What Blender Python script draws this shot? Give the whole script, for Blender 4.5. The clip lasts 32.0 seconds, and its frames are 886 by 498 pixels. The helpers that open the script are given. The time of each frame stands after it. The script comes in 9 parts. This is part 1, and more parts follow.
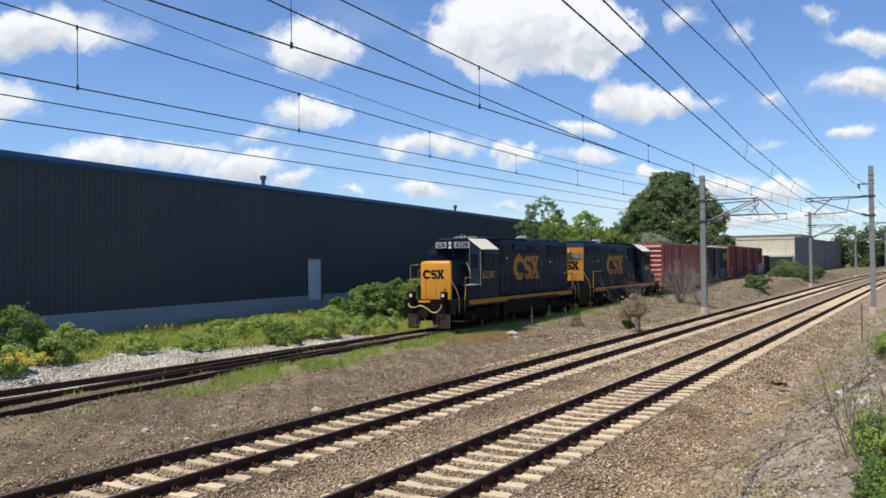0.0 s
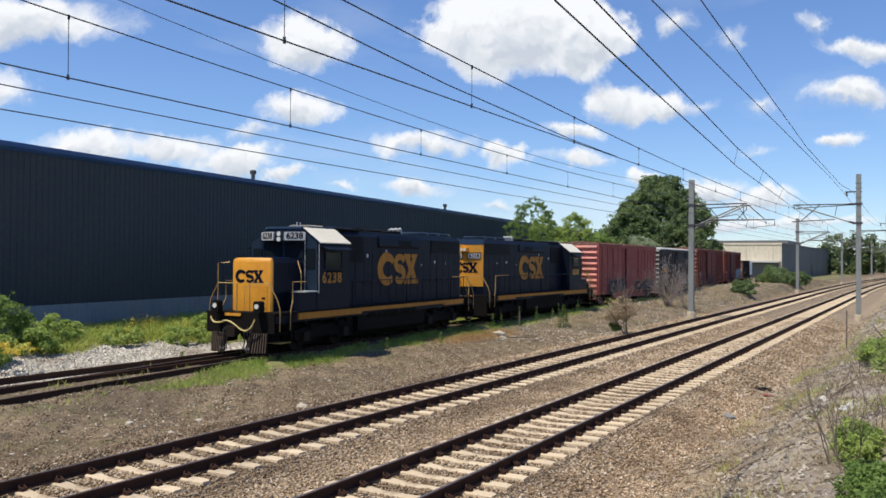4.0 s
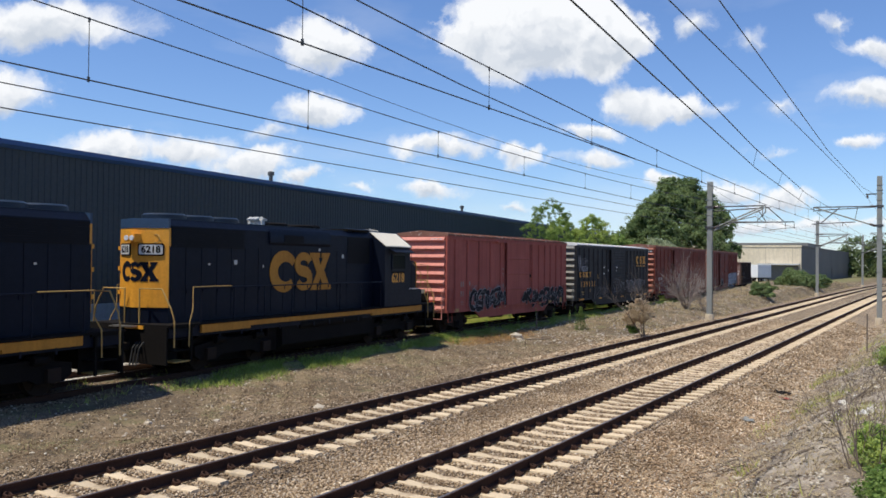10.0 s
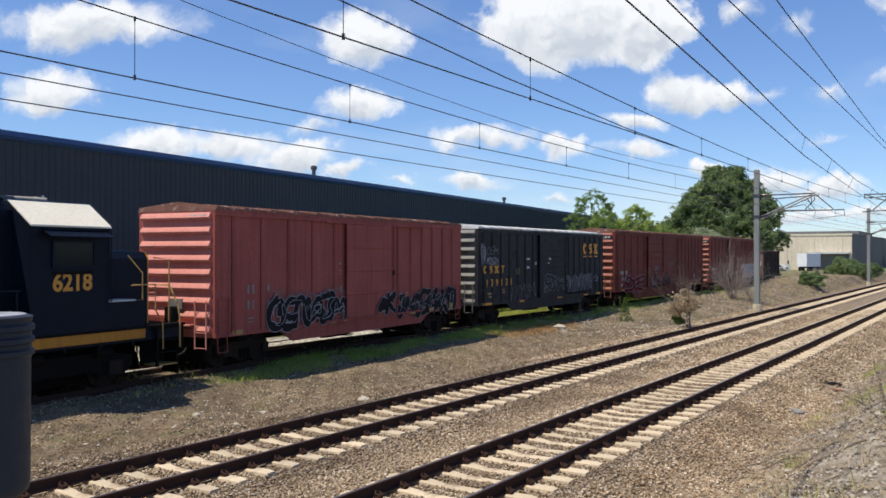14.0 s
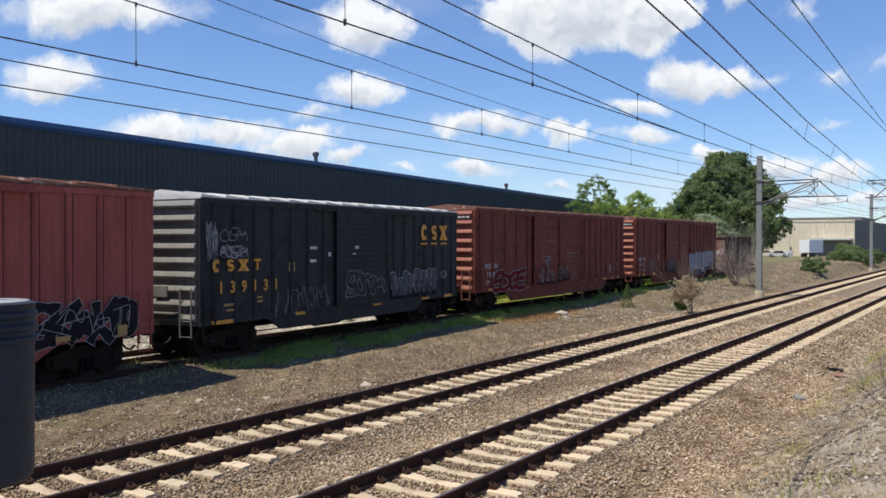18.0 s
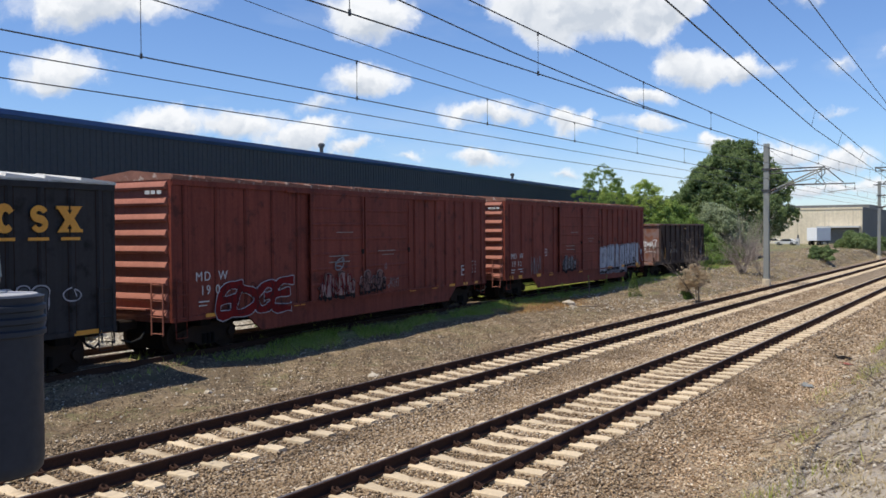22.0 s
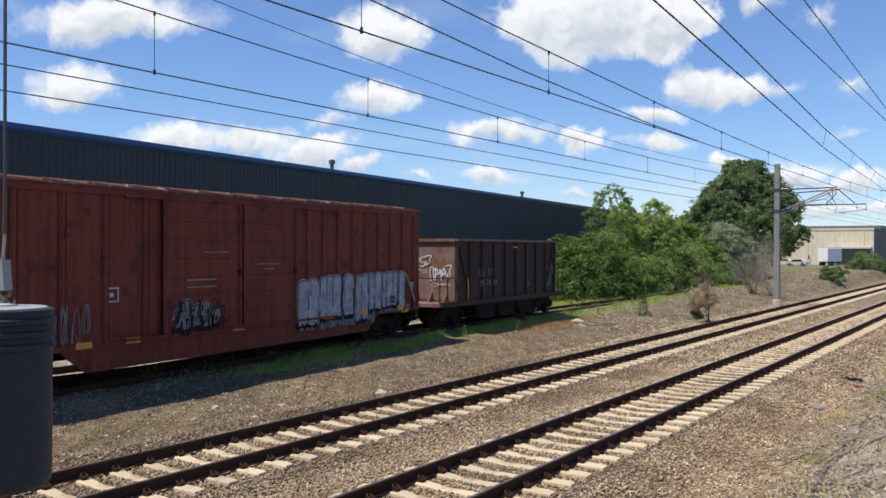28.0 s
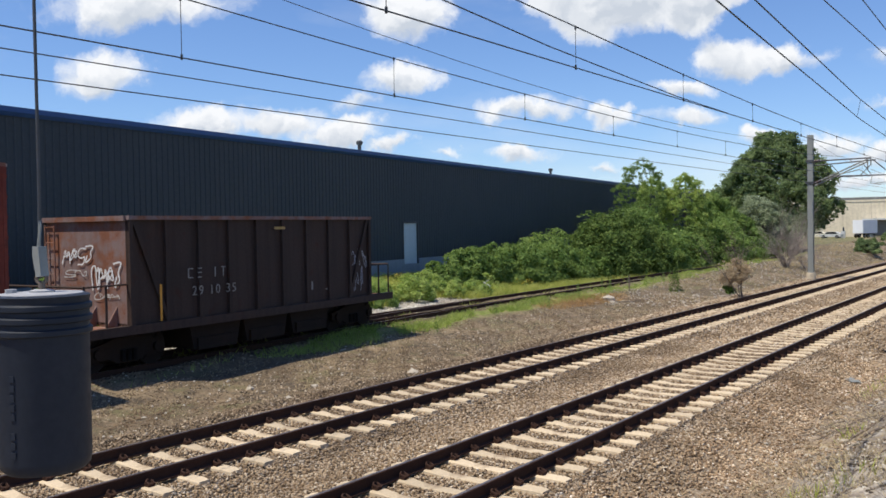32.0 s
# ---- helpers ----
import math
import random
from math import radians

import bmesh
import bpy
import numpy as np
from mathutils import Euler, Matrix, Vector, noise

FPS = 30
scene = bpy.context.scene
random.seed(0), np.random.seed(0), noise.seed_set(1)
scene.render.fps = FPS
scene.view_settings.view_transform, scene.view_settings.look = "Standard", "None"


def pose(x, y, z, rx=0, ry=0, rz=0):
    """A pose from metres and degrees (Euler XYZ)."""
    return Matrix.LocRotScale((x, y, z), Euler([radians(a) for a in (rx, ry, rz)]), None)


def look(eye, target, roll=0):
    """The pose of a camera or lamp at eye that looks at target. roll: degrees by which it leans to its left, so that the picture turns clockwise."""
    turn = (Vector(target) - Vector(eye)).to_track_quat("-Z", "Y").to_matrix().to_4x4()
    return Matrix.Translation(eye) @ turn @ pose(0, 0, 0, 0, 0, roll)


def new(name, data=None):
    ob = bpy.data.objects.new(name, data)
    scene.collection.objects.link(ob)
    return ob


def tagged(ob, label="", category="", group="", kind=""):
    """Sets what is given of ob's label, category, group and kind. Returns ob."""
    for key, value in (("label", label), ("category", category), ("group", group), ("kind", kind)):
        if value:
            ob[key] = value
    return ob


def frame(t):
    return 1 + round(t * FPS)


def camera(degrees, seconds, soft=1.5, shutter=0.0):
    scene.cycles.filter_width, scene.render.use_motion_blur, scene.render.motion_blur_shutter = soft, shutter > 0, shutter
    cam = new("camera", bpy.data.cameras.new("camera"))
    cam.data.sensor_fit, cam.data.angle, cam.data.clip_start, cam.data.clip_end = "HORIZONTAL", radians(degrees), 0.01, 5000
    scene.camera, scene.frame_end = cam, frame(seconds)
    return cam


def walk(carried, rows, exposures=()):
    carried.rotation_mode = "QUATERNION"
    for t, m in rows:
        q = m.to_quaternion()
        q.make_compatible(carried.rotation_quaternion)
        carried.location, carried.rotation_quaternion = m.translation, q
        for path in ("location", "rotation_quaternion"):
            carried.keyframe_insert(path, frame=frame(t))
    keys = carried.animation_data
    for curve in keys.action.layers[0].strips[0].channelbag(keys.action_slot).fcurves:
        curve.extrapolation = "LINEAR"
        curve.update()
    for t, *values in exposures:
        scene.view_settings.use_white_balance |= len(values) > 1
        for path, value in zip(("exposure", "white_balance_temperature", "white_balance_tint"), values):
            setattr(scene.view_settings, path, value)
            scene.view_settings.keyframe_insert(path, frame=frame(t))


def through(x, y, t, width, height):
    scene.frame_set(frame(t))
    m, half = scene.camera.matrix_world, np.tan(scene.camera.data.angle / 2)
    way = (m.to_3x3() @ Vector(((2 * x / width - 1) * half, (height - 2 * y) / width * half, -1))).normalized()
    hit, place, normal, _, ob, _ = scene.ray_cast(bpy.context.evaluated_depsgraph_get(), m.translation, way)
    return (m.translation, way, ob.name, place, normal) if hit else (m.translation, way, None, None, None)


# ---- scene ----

# ---- camera: stands on the bank beside the line, turned by hand ----
EYE = (0.0, 0.0, 3.33)
cam = camera(53.6, 32.0, soft=1.6)
TURNS = [  # seconds, yaw, pitch, roll
    (0, 29.48, 0.87, 0.81),
    (0.5, 29.38, 0.31, 0.47),
    (1, 29.10, -0.34, -0.04),
    (1.5, 29.03, -0.62, -0.24),
    (2, 29.01, 0.00, -0.24),
    (2.5, 28.97, 0.37, -0.23),
    (4.5, 28.66, 0.80, -0.48),
    (5, 28.60, 0.60, -0.52),
    (5.5, 28.40, 0.67, -0.58),
    (6, 28.32, 0.66, -0.79),
    (6.5, 28.35, 0.66, -0.83),
    (7, 28.38, 0.72, -0.79),
    (7.5, 28.40, 1.02, -0.90),
    (8, 28.80, 1.13, -0.99),
    (8.5, 29.15, 1.08, -0.99),
    (9, 29.29, 1.30, -0.92),
    (9.5, 29.40, 1.43, -0.75),
    (10, 29.84, 0.88, -0.56),
    (10.5, 30.10, -0.49, -0.14),
    (11, 31.00, -0.12, 0.19),
    (11.5, 31.06, -0.34, 0.25),
    (12, 31.04, -0.69, 0.04),
    (12.5, 31.43, -0.57, -0.28),
    (13, 32.14, 0.50, -0.20),
    (13.5, 32.37, 0.38, -0.14),
    (14, 32.62, 0.35, -0.03),
    (14.5, 32.67, 0.60, 0.18),
    (16.5, 32.68, 0.22, 0.17),
    (17, 32.75, 0.23, 0.12),
    (17.5, 32.78, 0.03, 0.19),
    (18, 32.76, -0.54, 0.00),
    (18.5, 32.90, -0.49, 0.01),
    (19, 33.21, -0.35, 0.37),
    (19.5, 33.40, -0.44, 0.55),
    (20, 33.47, -0.45, 0.66),
    (20.5, 33.34, -0.48, 0.59),
    (21, 33.16, -0.72, 0.53),
    (21.5, 33.16, -0.99, 0.45),
    (22, 33.17, -1.17, 0.39),
    (22.5, 33.21, -1.33, 0.30),
    (23, 33.08, -1.39, 0.25),
    (23.5, 32.98, -1.44, 0.16),
    (24, 33.01, -1.44, 0.10),
    (24.5, 33.15, -1.20, -0.05),
    (25, 33.69, -0.77, -0.22),
    (25.5, 34.27, -0.72, -0.28),
    (27.5, 34.05, 0.78, 0.16),
    (28, 33.78, -0.04, -0.13),
    (28.5, 33.97, -0.48, -0.14),
    (29, 34.18, -1.05, -0.10),
    (29.5, 34.29, -1.25, -0.05),
    (30, 34.96, -1.40, 0.36),
    (30.5, 35.37, -1.41, 0.70),
    (31, 35.61, -1.31, 0.97),
    (31.5, 35.72, -1.54, 1.00),
    (32, 35.67, -1.39, 0.93),
]
walk(cam, [(t, pose(*EYE, 90 + p, r, y)) for t, y, p, r in TURNS], exposures=[(0.0, 0.0), (32.0, 0.0)])

# ---- world: clear summer sky with fair-weather clouds, one high sun ----
SUN_AZ, SUN_EL = 209.0, 66.0      # bearing clockwise from +y, height


def world_sky():
    w = bpy.data.worlds.new("sky")
    scene.world = w
    w.use_nodes = True
    nt = w.node_tree
    nt.nodes.clear()
    N = lambda kind: nt.nodes.new(kind)
    L = nt.links.new

    def math_(op, a, b=None, clamp=False):
        n = N("ShaderNodeMath")
        n.operation, n.use_clamp = op, clamp
        for i, v in enumerate((a, b)):
            if v is None:
                continue
            if isinstance(v, (int, float)):
                n.inputs[i].default_value = v
            else:
                L(v, n.inputs[i])
        return n.outputs[0]

    def vec(op, a, b=None):
        n = N("ShaderNodeVectorMath")
        n.operation = op
        for i, v in enumerate((a, b)):
            if v is None:
                continue
            if isinstance(v, tuple):
                n.inputs[i].default_value = v
            else:
                L(v, n.inputs[i])
        return n.outputs[1] if op in ("LENGTH", "DOT_PRODUCT") else n.outputs[0]

    sky = N("ShaderNodeTexSky")
    sky.sky_type, sky.sun_disc = "NISHITA", False
    sky.sun_elevation, sky.sun_rotation = radians(SUN_EL), radians(SUN_AZ)
    sky.air_density, sky.dust_density, sky.ozone_density = 1.0, 0.0, 5.0
    geo = N("ShaderNodeTexCoord")
    d = geo.outputs["Generated"]
    yaw = radians(32.1)
    fwd, right = (-math.sin(yaw), math.cos(yaw), 0.0), (math.cos(yaw), math.sin(yaw), 0.0)
    df = math_("MAXIMUM", vec("DOT_PRODUCT", d, fwd), 0.05)
    u = math_("DIVIDE", vec("DOT_PRODUCT", d, right), df)
    v = math_("DIVIDE", vec("DOT_PRODUCT", d, (0.0, 0.0, 1.0)), df)
    comb = N("ShaderNodeCombineXYZ")
    L(u, comb.inputs[0]), L(v, comb.inputs[1])
    uv = comb.outputs[0]
    warped = uv
    for scale, amount, detail in ((7.0, 0.10, 6.0), (30.0, 0.03, 5.0)):
        n = N("ShaderNodeTexNoise")
        n.inputs["Scale"].default_value, n.inputs["Detail"].default_value, n.inputs["Roughness"].default_value = scale, detail, 0.6
        L(uv, n.inputs["Vector"])
        off = vec("SUBTRACT", n.outputs["Color"], (0.5, 0.5, 0.5))
        warped = vec("ADD", warped, vec("MULTIPLY", off, (amount * 1.2, amount * 0.8, 0.0)))
    best, low = None, None
    for px, py, a, b, dense in CLOUDS:
        c = vec("SUBTRACT", warped, ((px - 784) / 1551, (441 - py) / 1551 + 0.0087, 0.0))
        c = vec("MULTIPLY", c, (1551 / a, 1551 / b, 0.0))
        m = math_("MULTIPLY", math_("SUBTRACT", 1.0, vec("LENGTH", c)), dense)
        best = m if best is None else math_("MAXIMUM", best, m)
        u2 = math_("SUBTRACT", 1.0, vec("LENGTH", vec("ADD", c, (0.0, 0.55, 0.0))))
        low = u2 if low is None else math_("MAXIMUM", low, u2)

    def billow(place, scale, detail):
        n = N("ShaderNodeTexNoise")
        n.inputs["Scale"].default_value, n.inputs["Detail"].default_value, n.inputs["Roughness"].default_value = scale, detail, 0.58
        L(place, n.inputs["Vector"])
        return n.outputs["Fac"]

    fluff = billow(warped, 15.0, 9.0)
    lit_from = billow(vec("ADD", warped, (-0.004, 0.011, 0.0)), 15.0, 3.0)
    relief = math_("SUBTRACT", billow(warped, 15.0, 3.0), lit_from)
    dens = math_("ADD", best, math_("MULTIPLY", math_("SUBTRACT", fluff, 0.5), 1.2))
    mask = N("ShaderNodeMapRange")
    mask.interpolation_type = "SMOOTHSTEP"
    mask.inputs["From Min"].default_value, mask.inputs["From Max"].default_value = 0.03, 0.55
    L(dens, mask.inputs["Value"])
    ahead = math_("GREATER_THAN", vec("DOT_PRODUCT", d, fwd), 0.1)
    # thin haze of small clouds everywhere else
    far = N("ShaderNodeTexNoise")
    far.inputs["Scale"].default_value, far.inputs["Detail"].default_value = 3.0, 6.0
    L(vec("MULTIPLY", d, (1.0, 1.0, 3.0)), far.inputs["Vector"])
    wisp = N("ShaderNodeMapRange")
    wisp.inputs["From Min"].default_value, wisp.inputs["From Max"].default_value, wisp.inputs["To Max"].default_value = 0.55, 0.75, 0.25
    L(far.outputs["Fac"], wisp.inputs["Value"])
    cover = math_("MAXIMUM", math_("MULTIPLY", mask.outputs[0], ahead), wisp.outputs[0], True)
    # cloud body: bright rims, greyer in the thick of it
    shade = N("ShaderNodeMapRange")
    shade.inputs["From Min"].default_value, shade.inputs["From Max"].default_value = 0.15, 0.95
    shade.inputs["To Min"].default_value, shade.inputs["To Max"].default_value = 0.0, 1.0
    L(math_("ADD", math_("ADD", low, math_("MULTIPLY", math_("SUBTRACT", fluff, 0.5), 0.5)), math_("MULTIPLY", relief, -2.6)), shade.inputs["Value"])
    tone = N("ShaderNodeMix")
    tone.data_type = "RGBA"
    L(shade.outputs[0], tone.inputs[0])
    tone.inputs[6].default_value, tone.inputs[7].default_value = (0.98, 1.0, 1.03, 1), (0.62, 0.68, 0.77, 1)
    skyc = N("ShaderNodeMix")
    skyc.data_type, skyc.blend_type = "RGBA", "MULTIPLY"
    skyc.inputs[0].default_value = 1.0
    L(sky.outputs[0], skyc.inputs[6])
    skyc.inputs[7].default_value = (SKY * 0.86, SKY * 0.955, SKY * 1.16, 1)
    cl = N("ShaderNodeMix")
    cl.data_type, cl.blend_type = "RGBA", "MULTIPLY"
    cl.inputs[0].default_value = 1.0
    L(tone.outputs[2], cl.inputs[6])
    cl.inputs[7].default_value = (CLOUD, CLOUD, CLOUD, 1)
    mix = N("ShaderNodeMix")
    mix.data_type = "RGBA"
    L(cover, mix.inputs[0]), L(skyc.outputs[2], mix.inputs[6]), L(cl.outputs[2], mix.inputs[7])
    bg = N("ShaderNodeBackground")
    L(mix.outputs[2], bg.inputs["Color"])
    bg.inputs["Strength"].default_value = 1.0
    out = N("ShaderNodeOutputWorld")
    L(bg.outputs[0], out.inputs[0])


SKY, CLOUD = 0.122, 0.97
# place, half width, half height and thickness of each cloud bank
CLOUDS = [(150, 42, 230, 62, 1.0), (75, 160, 110, 58, 1.0), (620, 72, 104, 62, 1.1), (905, 50, 95, 58, 1.7), (1005, 36, 185, 106, 2.3), (1110, 46, 120, 92, 1.9), (1165, 40, 75, 66, 1.5), (1195, 168, 100, 44, 1.1),
          (1295, 174, 80, 30, 0.9), (612, 195, 90, 40, 1.1), (260, 256, 130, 30, 0.8), (400, 262, 120, 34, 0.9), (520, 276, 100, 30, 0.9), (540, 232, 60, 16, 0.35), (840, 252, 130, 26, 0.8), (985, 266, 60, 24, 0.9),
          (1100, 274, 75, 22, 0.8), (1100, 226, 80, 18, 0.8), (825, 320, 95, 22, 0.7), (610, 305, 50, 16, 0.7), (690, 318, 45, 14, 0.6), (1225, 306, 60, 24, 0.9), (1345, 312, 100, 30, 0.8), (1460, 330, 110, 24, 0.8), (1400, 372, 130, 18, 0.6), (1560, 372, 140, 20, 0.6), (960, 345, 60, 14, 0.5),
          (1300, 20, 50, 38, 0.5), (1376, 56, 48, 30, 0.5), (1610, 152, 90, 40, 0.8), (1650, 62, 120, 26, 0.7), (1560, 20, 40, 30, 0.5), (1600, 236, 60, 20, 0.7), (1440, 176, 50, 20, 0.4), (1440, 255, 60, 14, 0.35), (40, 330, 200, 22, 0.9)]
world_sky()

sun = new("sun", bpy.data.lights.new("sun", "SUN"))
sun.data.energy, sun.data.angle, sun.data.color = 5.0, radians(0.53), (1.0, 0.93, 0.80)
_az, _el = radians(SUN_AZ), radians(SUN_EL)
sun.matrix_world = look((math.sin(_az) * math.cos(_el) * 50, math.cos(_az) * math.cos(_el) * 50, math.sin(_el) * 50), (0, 0, 0))

# ---- materials ----
MATS = {}


def mat(name, color, second=None, rough=0.7, metal=0.0, big=0.6, small=14.0, bump=0.15, vary=0.0, streak=0.0, third=None, spots=0.0, spec=0.5, glow=0.0):
    """A procedural surface: two tones mixed at two scales, fine relief, optional streaks down the surface and stains."""
    if name in MATS:
        return MATS[name]
    m = MATS[name] = bpy.data.materials.new(name)
    m.use_nodes = True
    nt = m.node_tree
    N, L = nt.nodes.new, nt.links.new
    b = nt.nodes["Principled BSDF"]
    second = second or tuple(c * 0.78 for c in color)
    tc = N("ShaderNodeTexCoord")
    co = tc.outputs["Object"]

    def tex(scale, detail=4.0, stretch=None):
        n = N("ShaderNodeTexNoise")
        n.inputs["Scale"].default_value, n.inputs["Detail"].default_value, n.inputs["Roughness"].default_value = scale, detail, 0.6
        if stretch:
            v = N("ShaderNodeVectorMath")
            v.operation = "MULTIPLY"
            v.inputs[1].default_value = stretch
            L(co, v.inputs[0])
            L(v.outputs[0], n.inputs["Vector"])
        else:
            L(co, n.inputs["Vector"])
        return n.outputs["Fac"]

    def ramp(fac, lo, hi, top=1.0):
        r = N("ShaderNodeMapRange")
        r.inputs["From Min"].default_value, r.inputs["From Max"].default_value, r.inputs["To Max"].default_value = lo, hi, top
        L(fac, r.inputs["Value"])
        return r.outputs[0]

    def mixc(fac, a, c, blend="MIX"):
        x = N("ShaderNodeMix")
        x.data_type, x.blend_type = "RGBA", blend
        if isinstance(fac, float):
            x.inputs[0].default_value = fac
        else:
            L(fac, x.inputs[0])
        for i, v in ((6, a), (7, c)):
            if isinstance(v, tuple):
                x.inputs[i].default_value = (*v[:3], 1)
            else:
                L(v, x.inputs[i])
        return x.outputs[2]

    fine = tex(small, 5.0)
    col = mixc(ramp(tex(big, 5.0), 0.35, 0.68), color, second)
    col = mixc(ramp(fine, 0.3, 0.75, 0.45), col, tuple(c * 0.62 for c in second))
    if third:
        col = mixc(ramp(tex(big * 2.7 + 0.3, 6.0), 0.60 - spots, 0.72 - spots * 0.6), col, third)
    if streak:
        col = mixc(ramp(tex(2.2, 5.0, (2.5, 2.5, 0.12)), 0.45, 0.75, streak), col, tuple(c * 0.45 for c in second))
    if vary:
        oi = N("ShaderNodeObjectInfo")
        hsv = N("ShaderNodeHueSaturation")
        L(ramp(oi.outputs["Random"], -0.0001, 1.0, 1.0), hsv.inputs["Hue"])
        mr = N("ShaderNodeMapRange")
        mr.inputs["To Min"].default_value, mr.inputs["To Max"].default_value = 1 - vary, 1 + vary
        L(oi.outputs["Random"], mr.inputs["Value"])
        L(mr.outputs[0], hsv.inputs["Value"])
        hsv.inputs["Hue"].default_value = 0.5
        for l in list(hsv.inputs["Hue"].links):
            nt.links.remove(l)
        L(col, hsv.inputs["Color"])
        col = hsv.outputs[0]
    L(col, b.inputs["Base Color"])
    rr = N("ShaderNodeMapRange")
    rr.inputs["To Min"].default_value, rr.inputs["To Max"].default_value = max(0.05, rough - 0.12), min(1.0, rough + 0.12)
    L(fine, rr.inputs["Value"])
    L(rr.outputs[0], b.inputs["Roughness"])
    b.inputs["Metallic"].default_value = metal
    b.inputs["Specular IOR Level"].default_value = spec
    if bump:
        bp = N("ShaderNodeBump")
        bp.inputs["Strength"].default_value, bp.inputs["Distance"].default_value = bump, 0.02
        L(fine, bp.inputs["Height"])
        L(bp.outputs[0], b.inputs["Normal"])
    if glow:
        b.inputs["Emission Color"].default_value, b.inputs["Emission Strength"].default_value = (1.0, 0.95, 0.85, 1), glow
    return m


def leaf_mat(name, color, second, through=0.35):
    """Leaves: tone by island, light comes through."""
    if name in MATS:
        return MATS[name]
    m = MATS[name] = bpy.data.materials.new(name)
    m.use_nodes = True
    nt = m.node_tree
    N, L = nt.nodes.new, nt.links.new
    b = nt.nodes["Principled BSDF"]
    geo = N("ShaderNodeNewGeometry")
    tc = N("ShaderNodeTexCoord")
    n = N("ShaderNodeTexNoise")
    n.inputs["Scale"].default_value, n.inputs["Detail"].default_value = 0.9, 3.0
    L(tc.outputs["Object"], n.inputs["Vector"])
    x = N("ShaderNodeMix")
    x.data_type = "RGBA"
    x.inputs[6].default_value, x.inputs[7].default_value = (*color, 1), (*second, 1)
    ad = N("ShaderNodeMath")
    ad.operation = "MULTIPLY_ADD"
    L(geo.outputs["Random Per Island"], ad.inputs[0])
    ad.inputs[1].default_value = 0.7
    mr = N("ShaderNodeMapRange")
    mr.inputs["From Min"].default_value, mr.inputs["From Max"].default_value, mr.inputs["To Min"].default_value, mr.inputs["To Max"].default_value = 0.35, 0.65, -0.2, 0.5
    L(n.outputs["Fac"], mr.inputs["Value"])
    L(mr.outputs[0], ad.inputs[2])
    L(ad.outputs[0], x.inputs[0])
    L(x.outputs[2], b.inputs["Base Color"])
    b.inputs["Roughness"].default_value = 0.55
    b.inputs["Specular IOR Level"].default_value = 0.1
    tr = N("ShaderNodeBsdfTranslucent")
    L(x.outputs[2], tr.inputs["Color"])
    ms = N("ShaderNodeMixShader")
    ms.inputs[0].default_value = through
    out = nt.nodes["Material Output"]
    L(b.outputs[0], ms.inputs[1]), L(tr.outputs[0], ms.inputs[2]), L(ms.outputs[0], out.inputs[0])
    return m


def glass_mat():
    if "cab_glass" not in MATS:
        m = MATS["cab_glass"] = bpy.data.materials.new("cab_glass")
        m.use_nodes = True
        b = m.node_tree.nodes["Principled BSDF"]
        b.inputs["Base Color"].default_value = (0.012, 0.016, 0.02, 1)
        b.inputs["Roughness"].default_value = 0.08
        b.inputs["Specular IOR Level"].default_value = 0.1
    return MATS["cab_glass"]


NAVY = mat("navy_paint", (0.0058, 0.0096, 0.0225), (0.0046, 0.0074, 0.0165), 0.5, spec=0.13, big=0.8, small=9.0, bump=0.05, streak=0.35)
# the navy again, lightened where sun falls on front and top faces
SUNLIT_BLUE = mat("sunlit_navy_paint", (0.017, 0.032, 0.056), (0.013, 0.025, 0.045), 0.45, spec=0.3, bump=0.05, streak=0.3)
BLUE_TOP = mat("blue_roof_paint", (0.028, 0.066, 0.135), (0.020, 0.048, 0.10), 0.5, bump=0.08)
YELLOW = mat("railway_yellow_paint", (0.78, 0.355, 0.032), (0.70, 0.30, 0.026), 0.5, bump=0.05, streak=0.22)
# faded yellow, darkened further to carry the shade on the locomotive's sides
SHADED_YELLOW = mat("shaded_faded_yellow", (0.55, 0.25, 0.035), (0.47, 0.20, 0.028), 0.6, spec=0.2, bump=0.05, streak=0.4)
OLD_YELLOW = mat("worn_yellow_paint", (0.50, 0.33, 0.10), (0.36, 0.21, 0.06), 0.6, bump=0.05)
ROOF_BOX = mat("beige_roof_box_paint", (0.50, 0.44, 0.34), (0.38, 0.33, 0.26), 0.7, bump=0.08, streak=0.3)
WHITE = mat("white_roof_paint", (0.86, 0.79, 0.64), (0.76, 0.69, 0.54), 0.55, bump=0.05, streak=0.08)
PALE = mat("pale_decal", (0.62, 0.62, 0.60), (0.5, 0.5, 0.48), 0.6, bump=0.0)
BLACK = mat("black_grime", (0.007, 0.006, 0.0055), (0.012, 0.010, 0.009), 0.85, bump=0.2, spec=0.12)
GRILLE = mat("black_grille", (0.008, 0.009, 0.011), (0.012, 0.012, 0.014), 0.7, small=40.0, bump=0.3, spec=0.12)
RUST_BLACK = mat("rusty_running_gear", (0.020, 0.015, 0.012), (0.032, 0.021, 0.015), 0.85, bump=0.3, spec=0.15)
DUSTY_RUST = mat("dusty_rust", (0.17, 0.12, 0.085), (0.10, 0.07, 0.05), 0.9, bump=0.2, spec=0.2)
STEEL = mat("worn_steel", (0.35, 0.33, 0.31), (0.22, 0.2, 0.18), 0.4, metal=0.8)
RAIL = mat("rail_rusty_web", (0.066, 0.034, 0.024), (0.048, 0.026, 0.019), 0.85, metal=0.0, spec=0.12, small=20.0, bump=0.15)
RAIL_TOP = mat("rail_polished_head", (0.22, 0.19, 0.18), (0.16, 0.14, 0.135), 0.5, metal=0.6, bump=0.03)
